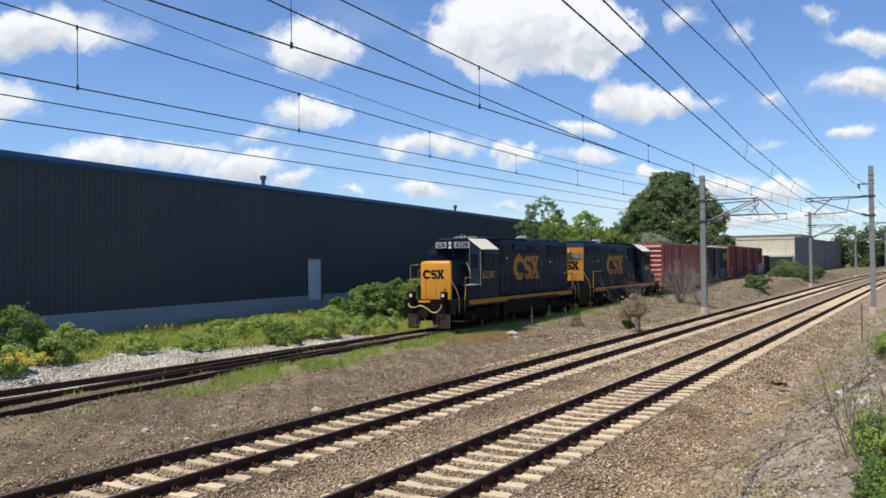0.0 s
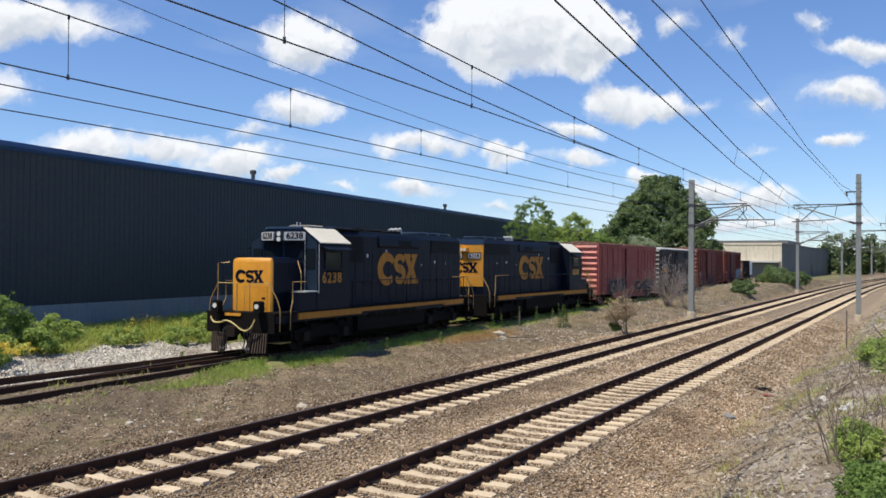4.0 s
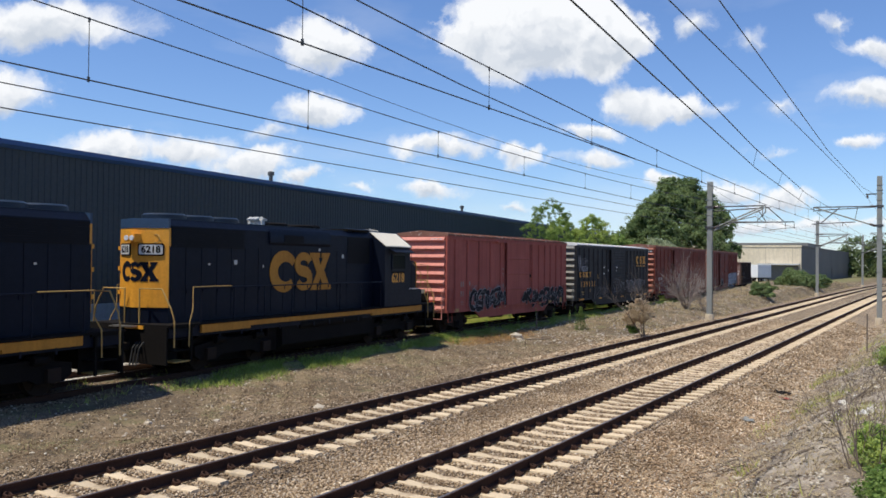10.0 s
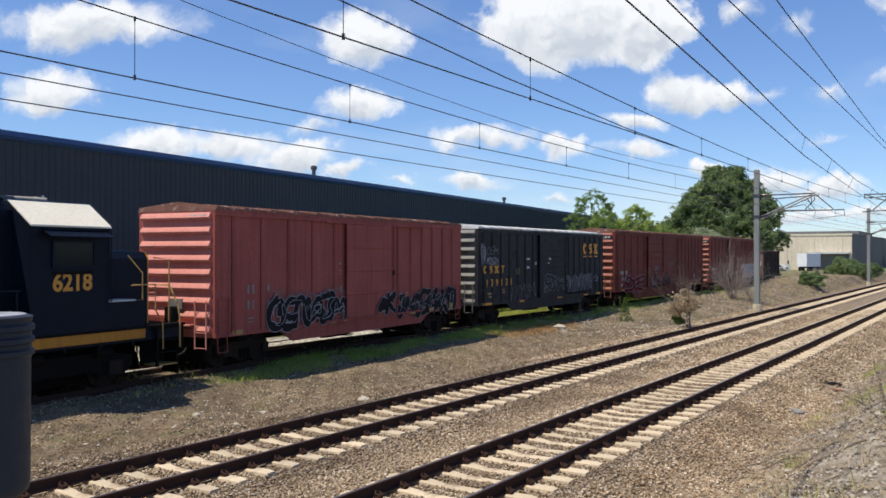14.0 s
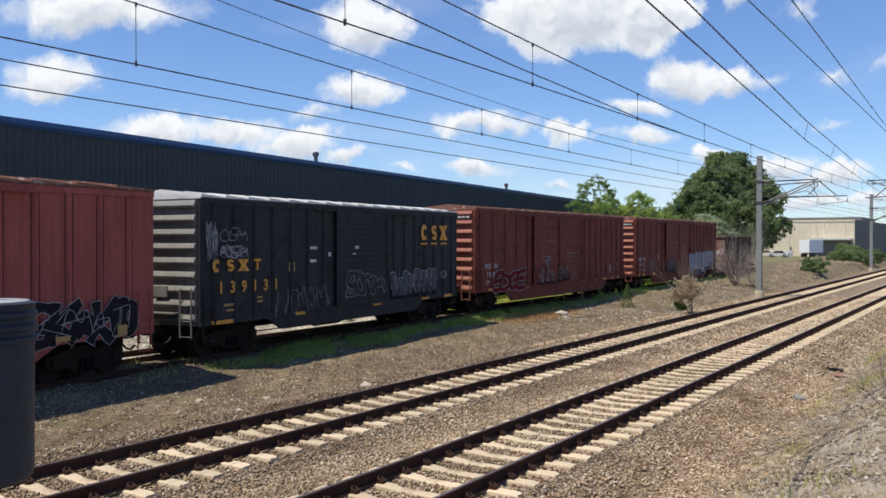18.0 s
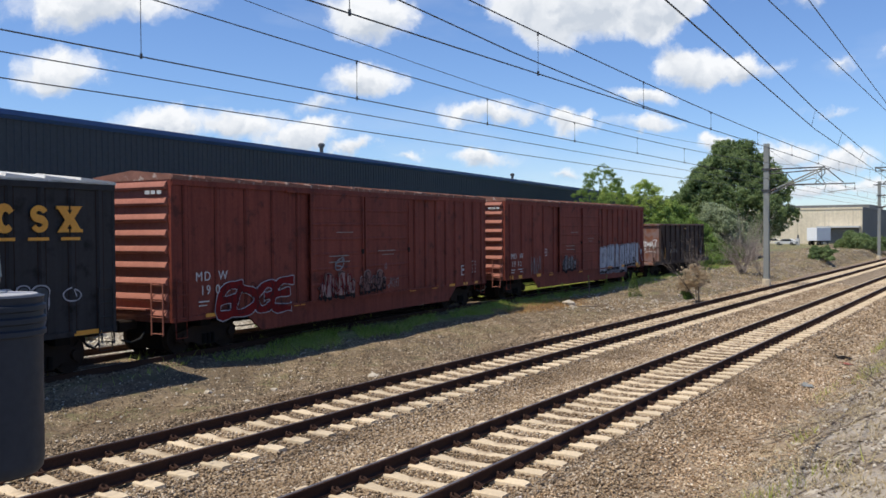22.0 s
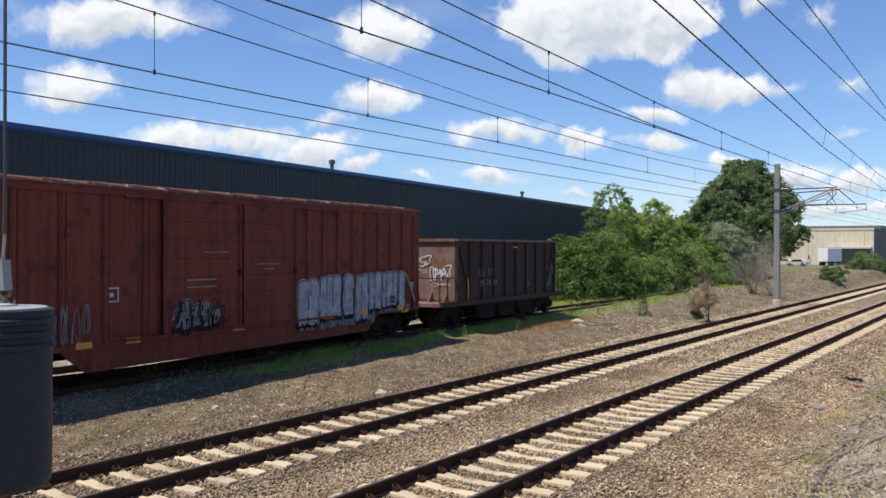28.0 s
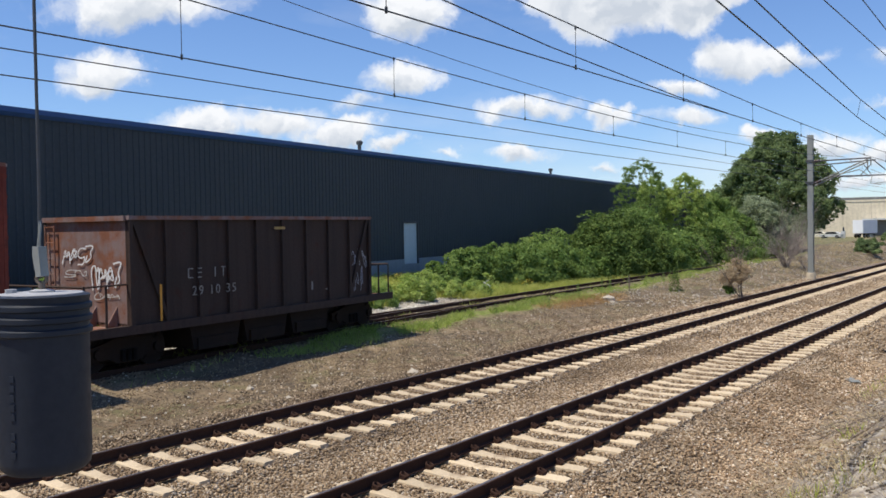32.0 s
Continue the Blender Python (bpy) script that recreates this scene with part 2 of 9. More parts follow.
OLD_RAIL = mat("rail_rusted_siding", (0.075, 0.040, 0.027), (0.05, 0.029, 0.021), 0.85, spec=0.12, small=20.0)
CONCRETE_TIE = mat("concrete_tie", (0.66, 0.53, 0.36), (0.57, 0.45, 0.30), 0.9, small=30.0, bump=0.2, vary=0.14, third=(0.34, 0.25, 0.16), spots=0.04)
WOOD_TIE = mat("creosoted_wooden_tie", (0.12, 0.092, 0.068), (0.17, 0.135, 0.10), 0.95, small=20.0, bump=0.5, vary=0.25)
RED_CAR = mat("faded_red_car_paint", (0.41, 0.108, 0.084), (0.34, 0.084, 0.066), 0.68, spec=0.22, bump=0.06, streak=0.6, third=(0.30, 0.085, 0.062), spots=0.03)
# PINK_END, BROWN_END, BLACK_END: car paints lightened to carry sun on the front ends
PINK_END = mat("sunlit_red_end_paint", (0.66, 0.27, 0.215), (0.58, 0.22, 0.17), 0.68, spec=0.25, bump=0.06, streak=0.25)
SEAM = mat("black_seam_shade_grime", (0.020, 0.013, 0.011), (0.035, 0.018, 0.014), 0.9, spec=0.1, big=3.0, bump=0.0)
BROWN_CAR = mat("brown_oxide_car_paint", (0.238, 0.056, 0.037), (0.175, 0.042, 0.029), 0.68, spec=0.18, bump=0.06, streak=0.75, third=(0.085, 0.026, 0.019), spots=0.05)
BROWN_END = mat("sunlit_brown_end_paint", (0.38, 0.150, 0.105), (0.29, 0.108, 0.076), 0.68, spec=0.22, bump=0.06, streak=0.3)
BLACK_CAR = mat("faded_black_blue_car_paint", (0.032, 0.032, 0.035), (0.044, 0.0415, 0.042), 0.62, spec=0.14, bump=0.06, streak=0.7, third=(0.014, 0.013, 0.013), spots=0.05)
BLACK_END = mat("sunlit_dark_end_paint", (0.25, 0.24, 0.215), (0.15, 0.142, 0.127), 0.7, bump=0.06, streak=0.5)
# whitish base colour stands in for sky and sun glancing off the metal
SILVER_ROOF = mat("weathered_galvanised_roof", (0.78, 0.77, 0.74), (0.66, 0.64, 0.60), 0.5, third=(0.36, 0.28, 0.20), spots=0.0)
TAN_ROOF = mat("faded_tan_red_roof", (0.30, 0.15, 0.11), (0.20, 0.095, 0.07), 0.8, spec=0.2, big=1.6, third=(0.50, 0.42, 0.36), spots=0.05)
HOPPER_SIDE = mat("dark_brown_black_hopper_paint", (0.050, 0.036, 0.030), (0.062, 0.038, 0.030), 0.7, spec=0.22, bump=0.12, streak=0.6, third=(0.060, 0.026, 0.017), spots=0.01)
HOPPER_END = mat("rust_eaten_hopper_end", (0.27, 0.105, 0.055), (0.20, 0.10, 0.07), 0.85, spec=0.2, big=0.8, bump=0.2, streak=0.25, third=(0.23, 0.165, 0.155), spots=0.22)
GRAFFITI = mat("grey_white_spray_paint", (0.48, 0.48, 0.50), (0.24, 0.24, 0.27), 0.7, big=3.5, small=30.0, bump=0.0)
WHITE_SPRAY = mat("white_spray_paint", (0.80, 0.80, 0.80), (0.62, 0.62, 0.62), 0.7, big=3.5, bump=0.0)
GRAFFITI_DIM = mat("worn_grey_spray_paint", (0.24, 0.23, 0.24), (0.12, 0.11, 0.12), 0.7, big=3.5, small=30.0, bump=0.0)
GRAFFITI_BLUE = mat("blue_white_spray_paint", (0.45, 0.47, 0.52), (0.24, 0.26, 0.31), 0.7, big=3.0, small=24.0, bump=0.0, streak=0.35)
GRAFFITI_GRIME = mat("grimy_overspray", (0.045, 0.043, 0.048), (0.022, 0.020, 0.022), 0.75, spec=0.1, big=2.5, bump=0.0, third=(0.20, 0.20, 0.23), spots=0.25)
GRAFFITI_DARK = mat("black_spray_paint", (0.012, 0.010, 0.012), (0.022, 0.018, 0.02), 0.7, spec=0.1, big=2.5, bump=0.0)
GRAFFITI_RED = mat("red_spray_paint", (0.21, 0.012, 0.012), (0.11, 0.010, 0.011), 0.7, spec=0.1, big=2.5, bump=0.0)
GALV = mat("galvanised_steel", (0.31, 0.32, 0.295), (0.25, 0.26, 0.24), 0.6, metal=0.1, bump=0.08, streak=0.2)
DARK_STEEL = mat("dark_catenary_steel", (0.10, 0.105, 0.11), (0.07, 0.07, 0.075), 0.6, metal=0.4)
WIRE = mat("weathered_copper_wire", (0.062, 0.070, 0.080), (0.045, 0.050, 0.056), 0.6, metal=0.3, bump=0.0)
INSULATOR = mat("brown_glazed_insulator", (0.09, 0.05, 0.035), (0.07, 0.04, 0.03), 0.25, bump=0.0)
CONCRETE = mat("pale_concrete", (0.56, 0.47, 0.33), (0.46, 0.38, 0.27), 0.9, bump=0.25, third=(0.25, 0.22, 0.18), spots=0.02)
GREY_BASE = mat("grey_painted_concrete", (0.30, 0.33, 0.36), (0.25, 0.28, 0.31), 0.85, bump=0.1, streak=0.25)
SLATE = mat("slate_blue_metal_cladding", (0.056, 0.064, 0.071), (0.048, 0.057, 0.065), 0.6, spec=0.3, metal=0.0, big=0.15, small=6.0, bump=0.04, streak=0.2)
BLUE_TRIM = mat("blue_metal_trim", (0.016, 0.075, 0.25), (0.013, 0.062, 0.21), 0.45, bump=0.03)
ROOFING = mat("pale_membrane_roof", (0.5, 0.5, 0.48), (0.42, 0.42, 0.4), 0.9)
DOOR_WHITE = mat("dusty_white_door_paint", (0.55, 0.62, 0.66), (0.48, 0.54, 0.58), 0.5, bump=0.03, streak=0.2)
BEIGE = mat("beige_precast_concrete", (0.80, 0.70, 0.52), (0.72, 0.62, 0.45), 0.9, big=0.1, small=2.0, bump=0.1, streak=0.3)
# grey kept dark so the colour carries the shade of the building's side
GREY_SIDE = mat("shaded_ribbed_cladding", (0.19, 0.185, 0.17), (0.15, 0.147, 0.135), 0.8, big=0.08, small=2.0, bump=0.1, streak=0.3)
WEIGHT = mat("grey_painted_cast_weight", (0.025, 0.031, 0.044), (0.021, 0.026, 0.038), 0.55, metal=0.0, small=22.0, bump=0.05, streak=0.2, spec=0.25)
WEIGHT_TOP = mat("pale_grey_weight_top", (0.40, 0.40, 0.41), (0.33, 0.33, 0.34), 0.7)
WHITE_STONE = mat("white_broken_stone", (0.74, 0.71, 0.64), (0.60, 0.56, 0.48), 0.95, small=20.0, bump=0.4)
PALE_STONE = mat("pale_rock", (0.52, 0.46, 0.37), (0.42, 0.36, 0.28), 0.95, small=20.0, bump=0.4)
TWIG = mat("dry_grey_twig", (0.20, 0.155, 0.12), (0.14, 0.11, 0.085), 0.95)
BARK = mat("tree_bark", (0.11, 0.085, 0.06), (0.075, 0.06, 0.045), 0.95, bump=0.5)
RUBBER = mat("black_rubber", (0.012, 0.012, 0.012), (0.018, 0.018, 0.018), 0.8)
HOSE_YELLOW = mat("pale_yellow_hose", (0.72, 0.58, 0.22), (0.62, 0.48, 0.16), 0.5, bump=0.0)
LAMP = mat("lit_headlight", (0.45, 0.45, 0.43), (0.40, 0.40, 0.38), 0.2, bump=0.0, glow=0.25)
LENS = mat("headlight_lens", (0.75, 0.76, 0.78), (0.6, 0.62, 0.65), 0.12, bump=0.0)
LEAF_DARK = leaf_mat("leaf_dark_green", (0.070, 0.125, 0.030), (0.195, 0.265, 0.072), 0.42)
LEAF_TREE = leaf_mat("leaf_tree_green", (0.110, 0.172, 0.070), (0.275, 0.345, 0.150), 0.48)
LEAF_MID = leaf_mat("leaf_green", (0.105, 0.185, 0.045), (0.285, 0.385, 0.110), 0.42)
LEAF_LIGHT = leaf_mat("leaf_light_green", (0.235, 0.35, 0.080), (0.50, 0.58, 0.185), 0.5)
LEAF_DRY = leaf_mat("leaf_dry_brown", (0.50, 0.40, 0.27), (0.75, 0.63, 0.45), 0.5)
LEAF_SILVER = leaf_mat("leaf_silver_green", (0.24, 0.29, 0.16), (0.44, 0.49, 0.31), 0.45)
GRASS = leaf_mat("grass_blade", (0.32, 0.39, 0.07), (0.62, 0.61, 0.19), 0.5)
STRIP_GRASS = leaf_mat("fresh_grass_blade", (0.22, 0.32, 0.055), (0.45, 0.51, 0.15), 0.45)
STRAW = leaf_mat("dry_grass", (0.36, 0.28, 0.15), (0.52, 0.43, 0.26), 0.2)
FLOWER = leaf_mat("yellow_flower", (0.60, 0.46, 0.06), (0.68, 0.56, 0.12), 0.2)
FAR_LEAF = leaf_mat("leaf_far_haze", (0.11, 0.16, 0.07), (0.22, 0.27, 0.12), 0.45)

# ---- mesh tools ----


class Mesh:
    """Collects simple solids into one mesh."""

    def __init__(self):
        self.v, self.f = [], []

    def add(self, verts, faces):
        n = len(self.v)
        self.v += [tuple(p) for p in verts]
        self.f += [tuple(i + n for i in q) for q in faces]
        return self

    def box(self, x0, x1, y0, y1, z0, z1, c=0.0):
        """A box; c cuts its long edges round the y axis."""
        if c:
            ring = [(x0 + c, z0), (x1 - c, z0), (x1, z0 + c), (x1, z1 - c), (x1 - c, z1), (x0 + c, z1), (x0, z1 - c), (x0, z0 + c)]
            return self.prism_y(ring, y0, y1)
        vs = [(x, y, z) for x in (x0, x1) for y in (y0, y1) for z in (z0, z1)]
        return self.add(vs, [(0, 1, 3, 2), (4, 6, 7, 5), (0, 4, 5, 1), (2, 3, 7, 6), (0, 2, 6, 4), (1, 5, 7, 3)])

    def prism_y(self, ring, y0, y1):
        """A closed (x, z) outline, counter-clockwise seen from -y, drawn along y."""
        n = len(ring)
        vs = [(x, y0, z) for x, z in ring] + [(x, y1, z) for x, z in ring]
        fs = [(i, (i + 1) % n, n + (i + 1) % n, n + i) for i in range(n)]
        return self.add(vs, fs + [tuple(range(n - 1, -1, -1)), tuple(range(n, 2 * n))])

    def prism_x(self, ring, x0, x1):
        """A closed (y, z) outline drawn along x."""
        n = len(ring)
        vs = [(x0, y, z) for y, z in ring] + [(x1, y, z) for y, z in ring]
        fs = [(i, (i + 1) % n, n + (i + 1) % n, n + i) for i in range(n)]
        return self.add(vs, fs + [tuple(range(n - 1, -1, -1)), tuple(range(n, 2 * n))])

    def prism_z(self, ring, z0, z1):
        n = len(ring)
        vs = [(x, y, z0) for x, y in ring] + [(x, y, z1) for x, y in ring]
        fs = [(i, (i + 1) % n, n + (i + 1) % n, n + i) for i in range(n)]
        return self.add(vs, fs + [tuple(range(n - 1, -1, -1)), tuple(range(n, 2 * n))])

    def cyl(self, a, b, r, r2=None, n=12, caps=True):
        """A round bar from a to b."""
        a, b = Vector(a), Vector(b)
        r2 = r if r2 is None else r2
        w = (b - a).normalized()
        u = w.orthogonal().normalized()
        v = w.cross(u)
        vs = []
        for p, q in ((a, r), (b, r2)):
            vs += [p + (u * math.cos(6.28319 * i / n) + v * math.sin(6.28319 * i / n)) * q for i in range(n)]
        fs = [(i, (i + 1) % n, n + (i + 1) % n, n + i) for i in range(n)]
        if caps:
            fs += [tuple(range(n - 1, -1, -1)), tuple(range(n, 2 * n))]
        return self.add(vs, fs)

    def tube(self, pts, r, n=6):
        """A round bar along a line of points."""
        pts = [Vector(p) for p in pts]
        vs, fs = [], []
        ref = Vector((0.31, 0.53, 0.79))
        for k, p in enumerate(pts):
            w = (pts[min(k + 1, len(pts) - 1)] - pts[max(k - 1, 0)]).normalized()
            u = (ref - w * ref.dot(w)).normalized()
            v = w.cross(u)
            vs += [p + (u * math.cos(6.28319 * i / n) + v * math.sin(6.28319 * i / n)) * r for i in range(n)]
        for k in range(len(pts) - 1):
            fs += [(k * n + i, k * n + (i + 1) % n, (k + 1) * n + (i + 1) % n, (k + 1) * n + i) for i in range(n)]
        m = (len(pts) - 1) * n
        fs += [tuple(range(n - 1, -1, -1)), tuple(range(m, m + n))]
        return self.add(vs, fs)

    def lathe(self, profile, n=24, at=(0, 0)):
        """(radius, z) rows turned round the z axis."""
        vs, fs = [], []
        for r, z in profile:
            vs += [(at[0] + r * math.cos(6.28319 * i / n), at[1] + r * math.sin(6.28319 * i / n), z) for i in range(n)]
        for k in range(len(profile) - 1):
            fs += [(k * n + i, k * n + (i + 1) % n, (k + 1) * n + (i + 1) % n, (k + 1) * n + i) for i in range(n)]
        m = (len(profile) - 1) * n
        fs += [tuple(range(n - 1, -1, -1)), tuple(range(m, m + n))]
        return self.add(vs, fs)

    def data(self, name, material, smooth=True):
        me = bpy.data.meshes.new(name)
        me.from_pydata(self.v, [], self.f)
        me.materials.append(material)
        if smooth:
            me.polygons.foreach_set("use_smooth", [True] * len(me.polygons))
            me.set_sharp_from_angle(angle=radians(35))
        me.update()
        return me


def part(name, mesh, material, parent, label="", at=None):
    """Links a mesh as one part under a thing or a part."""
    me = mesh.data(name, material) if isinstance(mesh, Mesh) else mesh
    ob = new(name, me)
    ob.parent = parent
    if at is not None:
        ob.matrix_basis = at
    return tagged(ob, label) if label else ob


def thing(name, label, category, m=None, mesh=None, material=None, group="", kind=""):
    ob = new(name, mesh.data(name, material) if isinstance(mesh, Mesh) else mesh)
    if m is not None:
        ob.matrix_basis = m
    return tagged(ob, label, category, group, kind)


def cloud_mesh(name, verts, faces, material):
    """A large mesh from arrays; all faces with the same number of corners."""
    me = bpy.data.meshes.new(name)
    verts, faces = np.asarray(verts, np.float32), np.asarray(faces, np.int32)
    k = faces.shape[1]
    me.vertices.add(len(verts))
    me.vertices.foreach_set("co", verts.ravel())
    me.loops.add(faces.size)
    me.loops.foreach_set("vertex_index", faces.ravel())
    me.polygons.add(len(faces))
    me.polygons.foreach_set("loop_start", np.arange(0, faces.size, k, dtype=np.int32))
    me.update(calc_edges=True)
    me.materials.append(material)
    return me


def leaves(rng, centres, size, flat=0.5, slim=0.62, out=None):
    """Leaf quads at the centres, facing all ways but mostly up, or mostly along the directions out."""
    n = len(centres)
    nor = rng.normal(size=(n, 3))
    if out is None:
        nor[:, 2] = np.abs(nor[:, 2]) + flat
    else:
        nor = nor * 0.6 + out + np.array([0.0, 0.0, flat])
    nor /= np.linalg.norm(nor, axis=1)[:, None]
    a = np.cross(nor, rng.normal(size=(n, 3)))
    a /= np.linalg.norm(a, axis=1)[:, None]
    b = np.cross(nor, a)
    s = size * rng.uniform(0.6, 1.35, (n, 1))
    a, b = a * s, b * s * slim
    mid = centres + nor * s * 0.12
    v = np.stack([centres - a, mid - b, centres + a, mid + b], 1).reshape(-1, 3)
    f = np.arange(4 * n).reshape(n, 4)
    return v, f


def blades(rng, base, height, width=0.012, lean=0.35):
    """Grass blades: one bent triangle pair each."""
    n = len(base)
    h = height * rng.uniform(0.5, 1.3, (n, 1))
    ang = rng.uniform(0, 6.283, n)
    side = np.stack([np.cos(ang), np.sin(ang), np.zeros(n)], 1) * width
    tip = np.stack([rng.normal(0, lean, n), rng.normal(0, lean, n), np.ones(n)], 1) * h
    v = np.stack([base - side, base + side, base + tip * 0.55 + side * 0.7, base + tip], 1).reshape(-1, 3)
    return v, np.arange(4 * n).reshape(n, 4)


def text_mesh(body, size, material, bold=0.0, spacing=1.0):
    cu = bpy.data.curves.new("lettering", "FONT")
    cu.body, cu.size, cu.align_x, cu.align_y, cu.offset, cu.extrude, cu.resolution_u = body, size, "CENTER", "CENTER", bold, 0.004, 3
    cu.space_character = spacing
    ob = bpy.data.objects.new("lettering", cu)
    scene.collection.objects.link(ob)
    me = bpy.data.meshes.new_from_object(ob)
    bpy.data.objects.remove(ob)
    me.materials.clear()
    me.materials.append(material)
    return me

# ---- the plan: x across the line, y along it, z = 0 at the rail heads ----
NEAR_X, FAR_X, GAUGE = -6.97, -11.27, 1.505
SID_Y = np.array([-40, -10, 3, 13, 23, 33, 45, 60, 80, 105, 135, 170, 230.0])
SID_X = np.array([-15.0, -17.5, -18.75, -19.8, -20.8, -21.6, -22.0, -22.05, -22.2, -23.3, -25.4, -28.2, -34.0])
SID_M = np.gradient(SID_X, SID_Y)


def siding_x(y):
    """The middle of the siding at y (a smooth curve)."""
    y = np.asarray(y, float)
    i = np.clip(np.searchsorted(SID_Y, y) - 1, 0, len(SID_Y) - 2)
    h = SID_Y[i + 1] - SID_Y[i]
    u = (y - SID_Y[i]) / h
    return ((2 * u**3 - 3 * u**2 + 1) * SID_X[i] + (u**3 - 2 * u**2 + u) * h * SID_M[i]
            + (-2 * u**3 + 3 * u**2) * SID_X[i + 1] + (u**3 - u**2) * h * SID_M[i + 1])


def wall_x(y):
    """The face of the long dark warehouse."""
    return -27.44 - 0.1263 * y


def smooth(a, b, x):
    t = np.clip((x - a) / (b - a), 0, 1)
    return t * t * (3 - 2 * t)


def wobble(x, y, s, seed=0.0):
    return (np.sin(x * s * 1.7 + y * s * 0.9 + seed) + np.sin(x * s * 0.6 - y * s * 1.3 + seed * 2.1) + np.sin(y * s * 2.3 + x * s * 2.9 + seed * 0.7)) / 3


def ground_z(x, y):
    x, y = np.asarray(x, float), np.asarray(y, float)
    z = np.full(np.broadcast(x, y).shape, -0.24)
    z = z - 0.10 * np.exp(-((x + 9.12) / 0.55) ** 2)                       # the gap between the two tracks
    z = z - 0.22 * smooth(-13.2, -14.6, x)                                  # foot of the ballast
    z = z + 0.16 * smooth(-16.5, -18.3, x - siding_x(y) - 20.2)             # siding bed
    berm = smooth(40, 70, y) * (1 - smooth(150, 220, y))
    z = z + berm * 0.55 * smooth(-14.2, -16.5, x) * smooth(-22.6, -19.6, x - siding_x(y) - 21.0)
    z = z + 0.55 * smooth(80, 100, y) * (1 - smooth(165, 205, y)) * smooth(-14.4, -16.2, x) * smooth(-21.6, -18.6, x - siding_x(y) - 21.0)
    z = z - berm * 0.25 * smooth(-18.6, -20.2, x - siding_x(y) - 21.0)
    z = z + 0.14 * smooth(1.9, 1.2, np.abs(x - siding_x(y)))               # ties sunk in the bed
    d = siding_x(y) - 2.0 - x                                               # rise towards the warehouse
    z = z + 0.65 * smooth(1.0, 6.0, d) * (1 - smooth(95, 150, y))
    z = z - 0.35 * smooth(-5.3, -4.2, x)                                    # ditch on the camera's side
    z = z + 1.2 * smooth(-4.0, -1.2, x) + 0.95 * smooth(-1.8, 1.5, x)
    rough = 0.03 * wobble(x, y, 0.9) + 0.018 * wobble(x, y, 2.7, 1.3)
    calm = np.clip(np.minimum(np.abs(x - NEAR_X), np.abs(x - FAR_X)) - 1.3, 0.0, 1.0)
    bank = smooth(-4.2, -3.0, x)
    z = z + rough * (0.15 + calm) * (1 + 2.2 * bank)
    return z


def axis(fine0, fine1, step, far, growth=1.16):
    a = list(np.arange(fine0, fine1 + 1e-6, step))
    s, p = step, fine1
    while p < far:
        s *= growth
        p += s
        a.append(p)
    s, p = step, fine0
    while p > -far:
        s *= growth
        p -= s
        a.insert(0, p)
    return np.array(a)


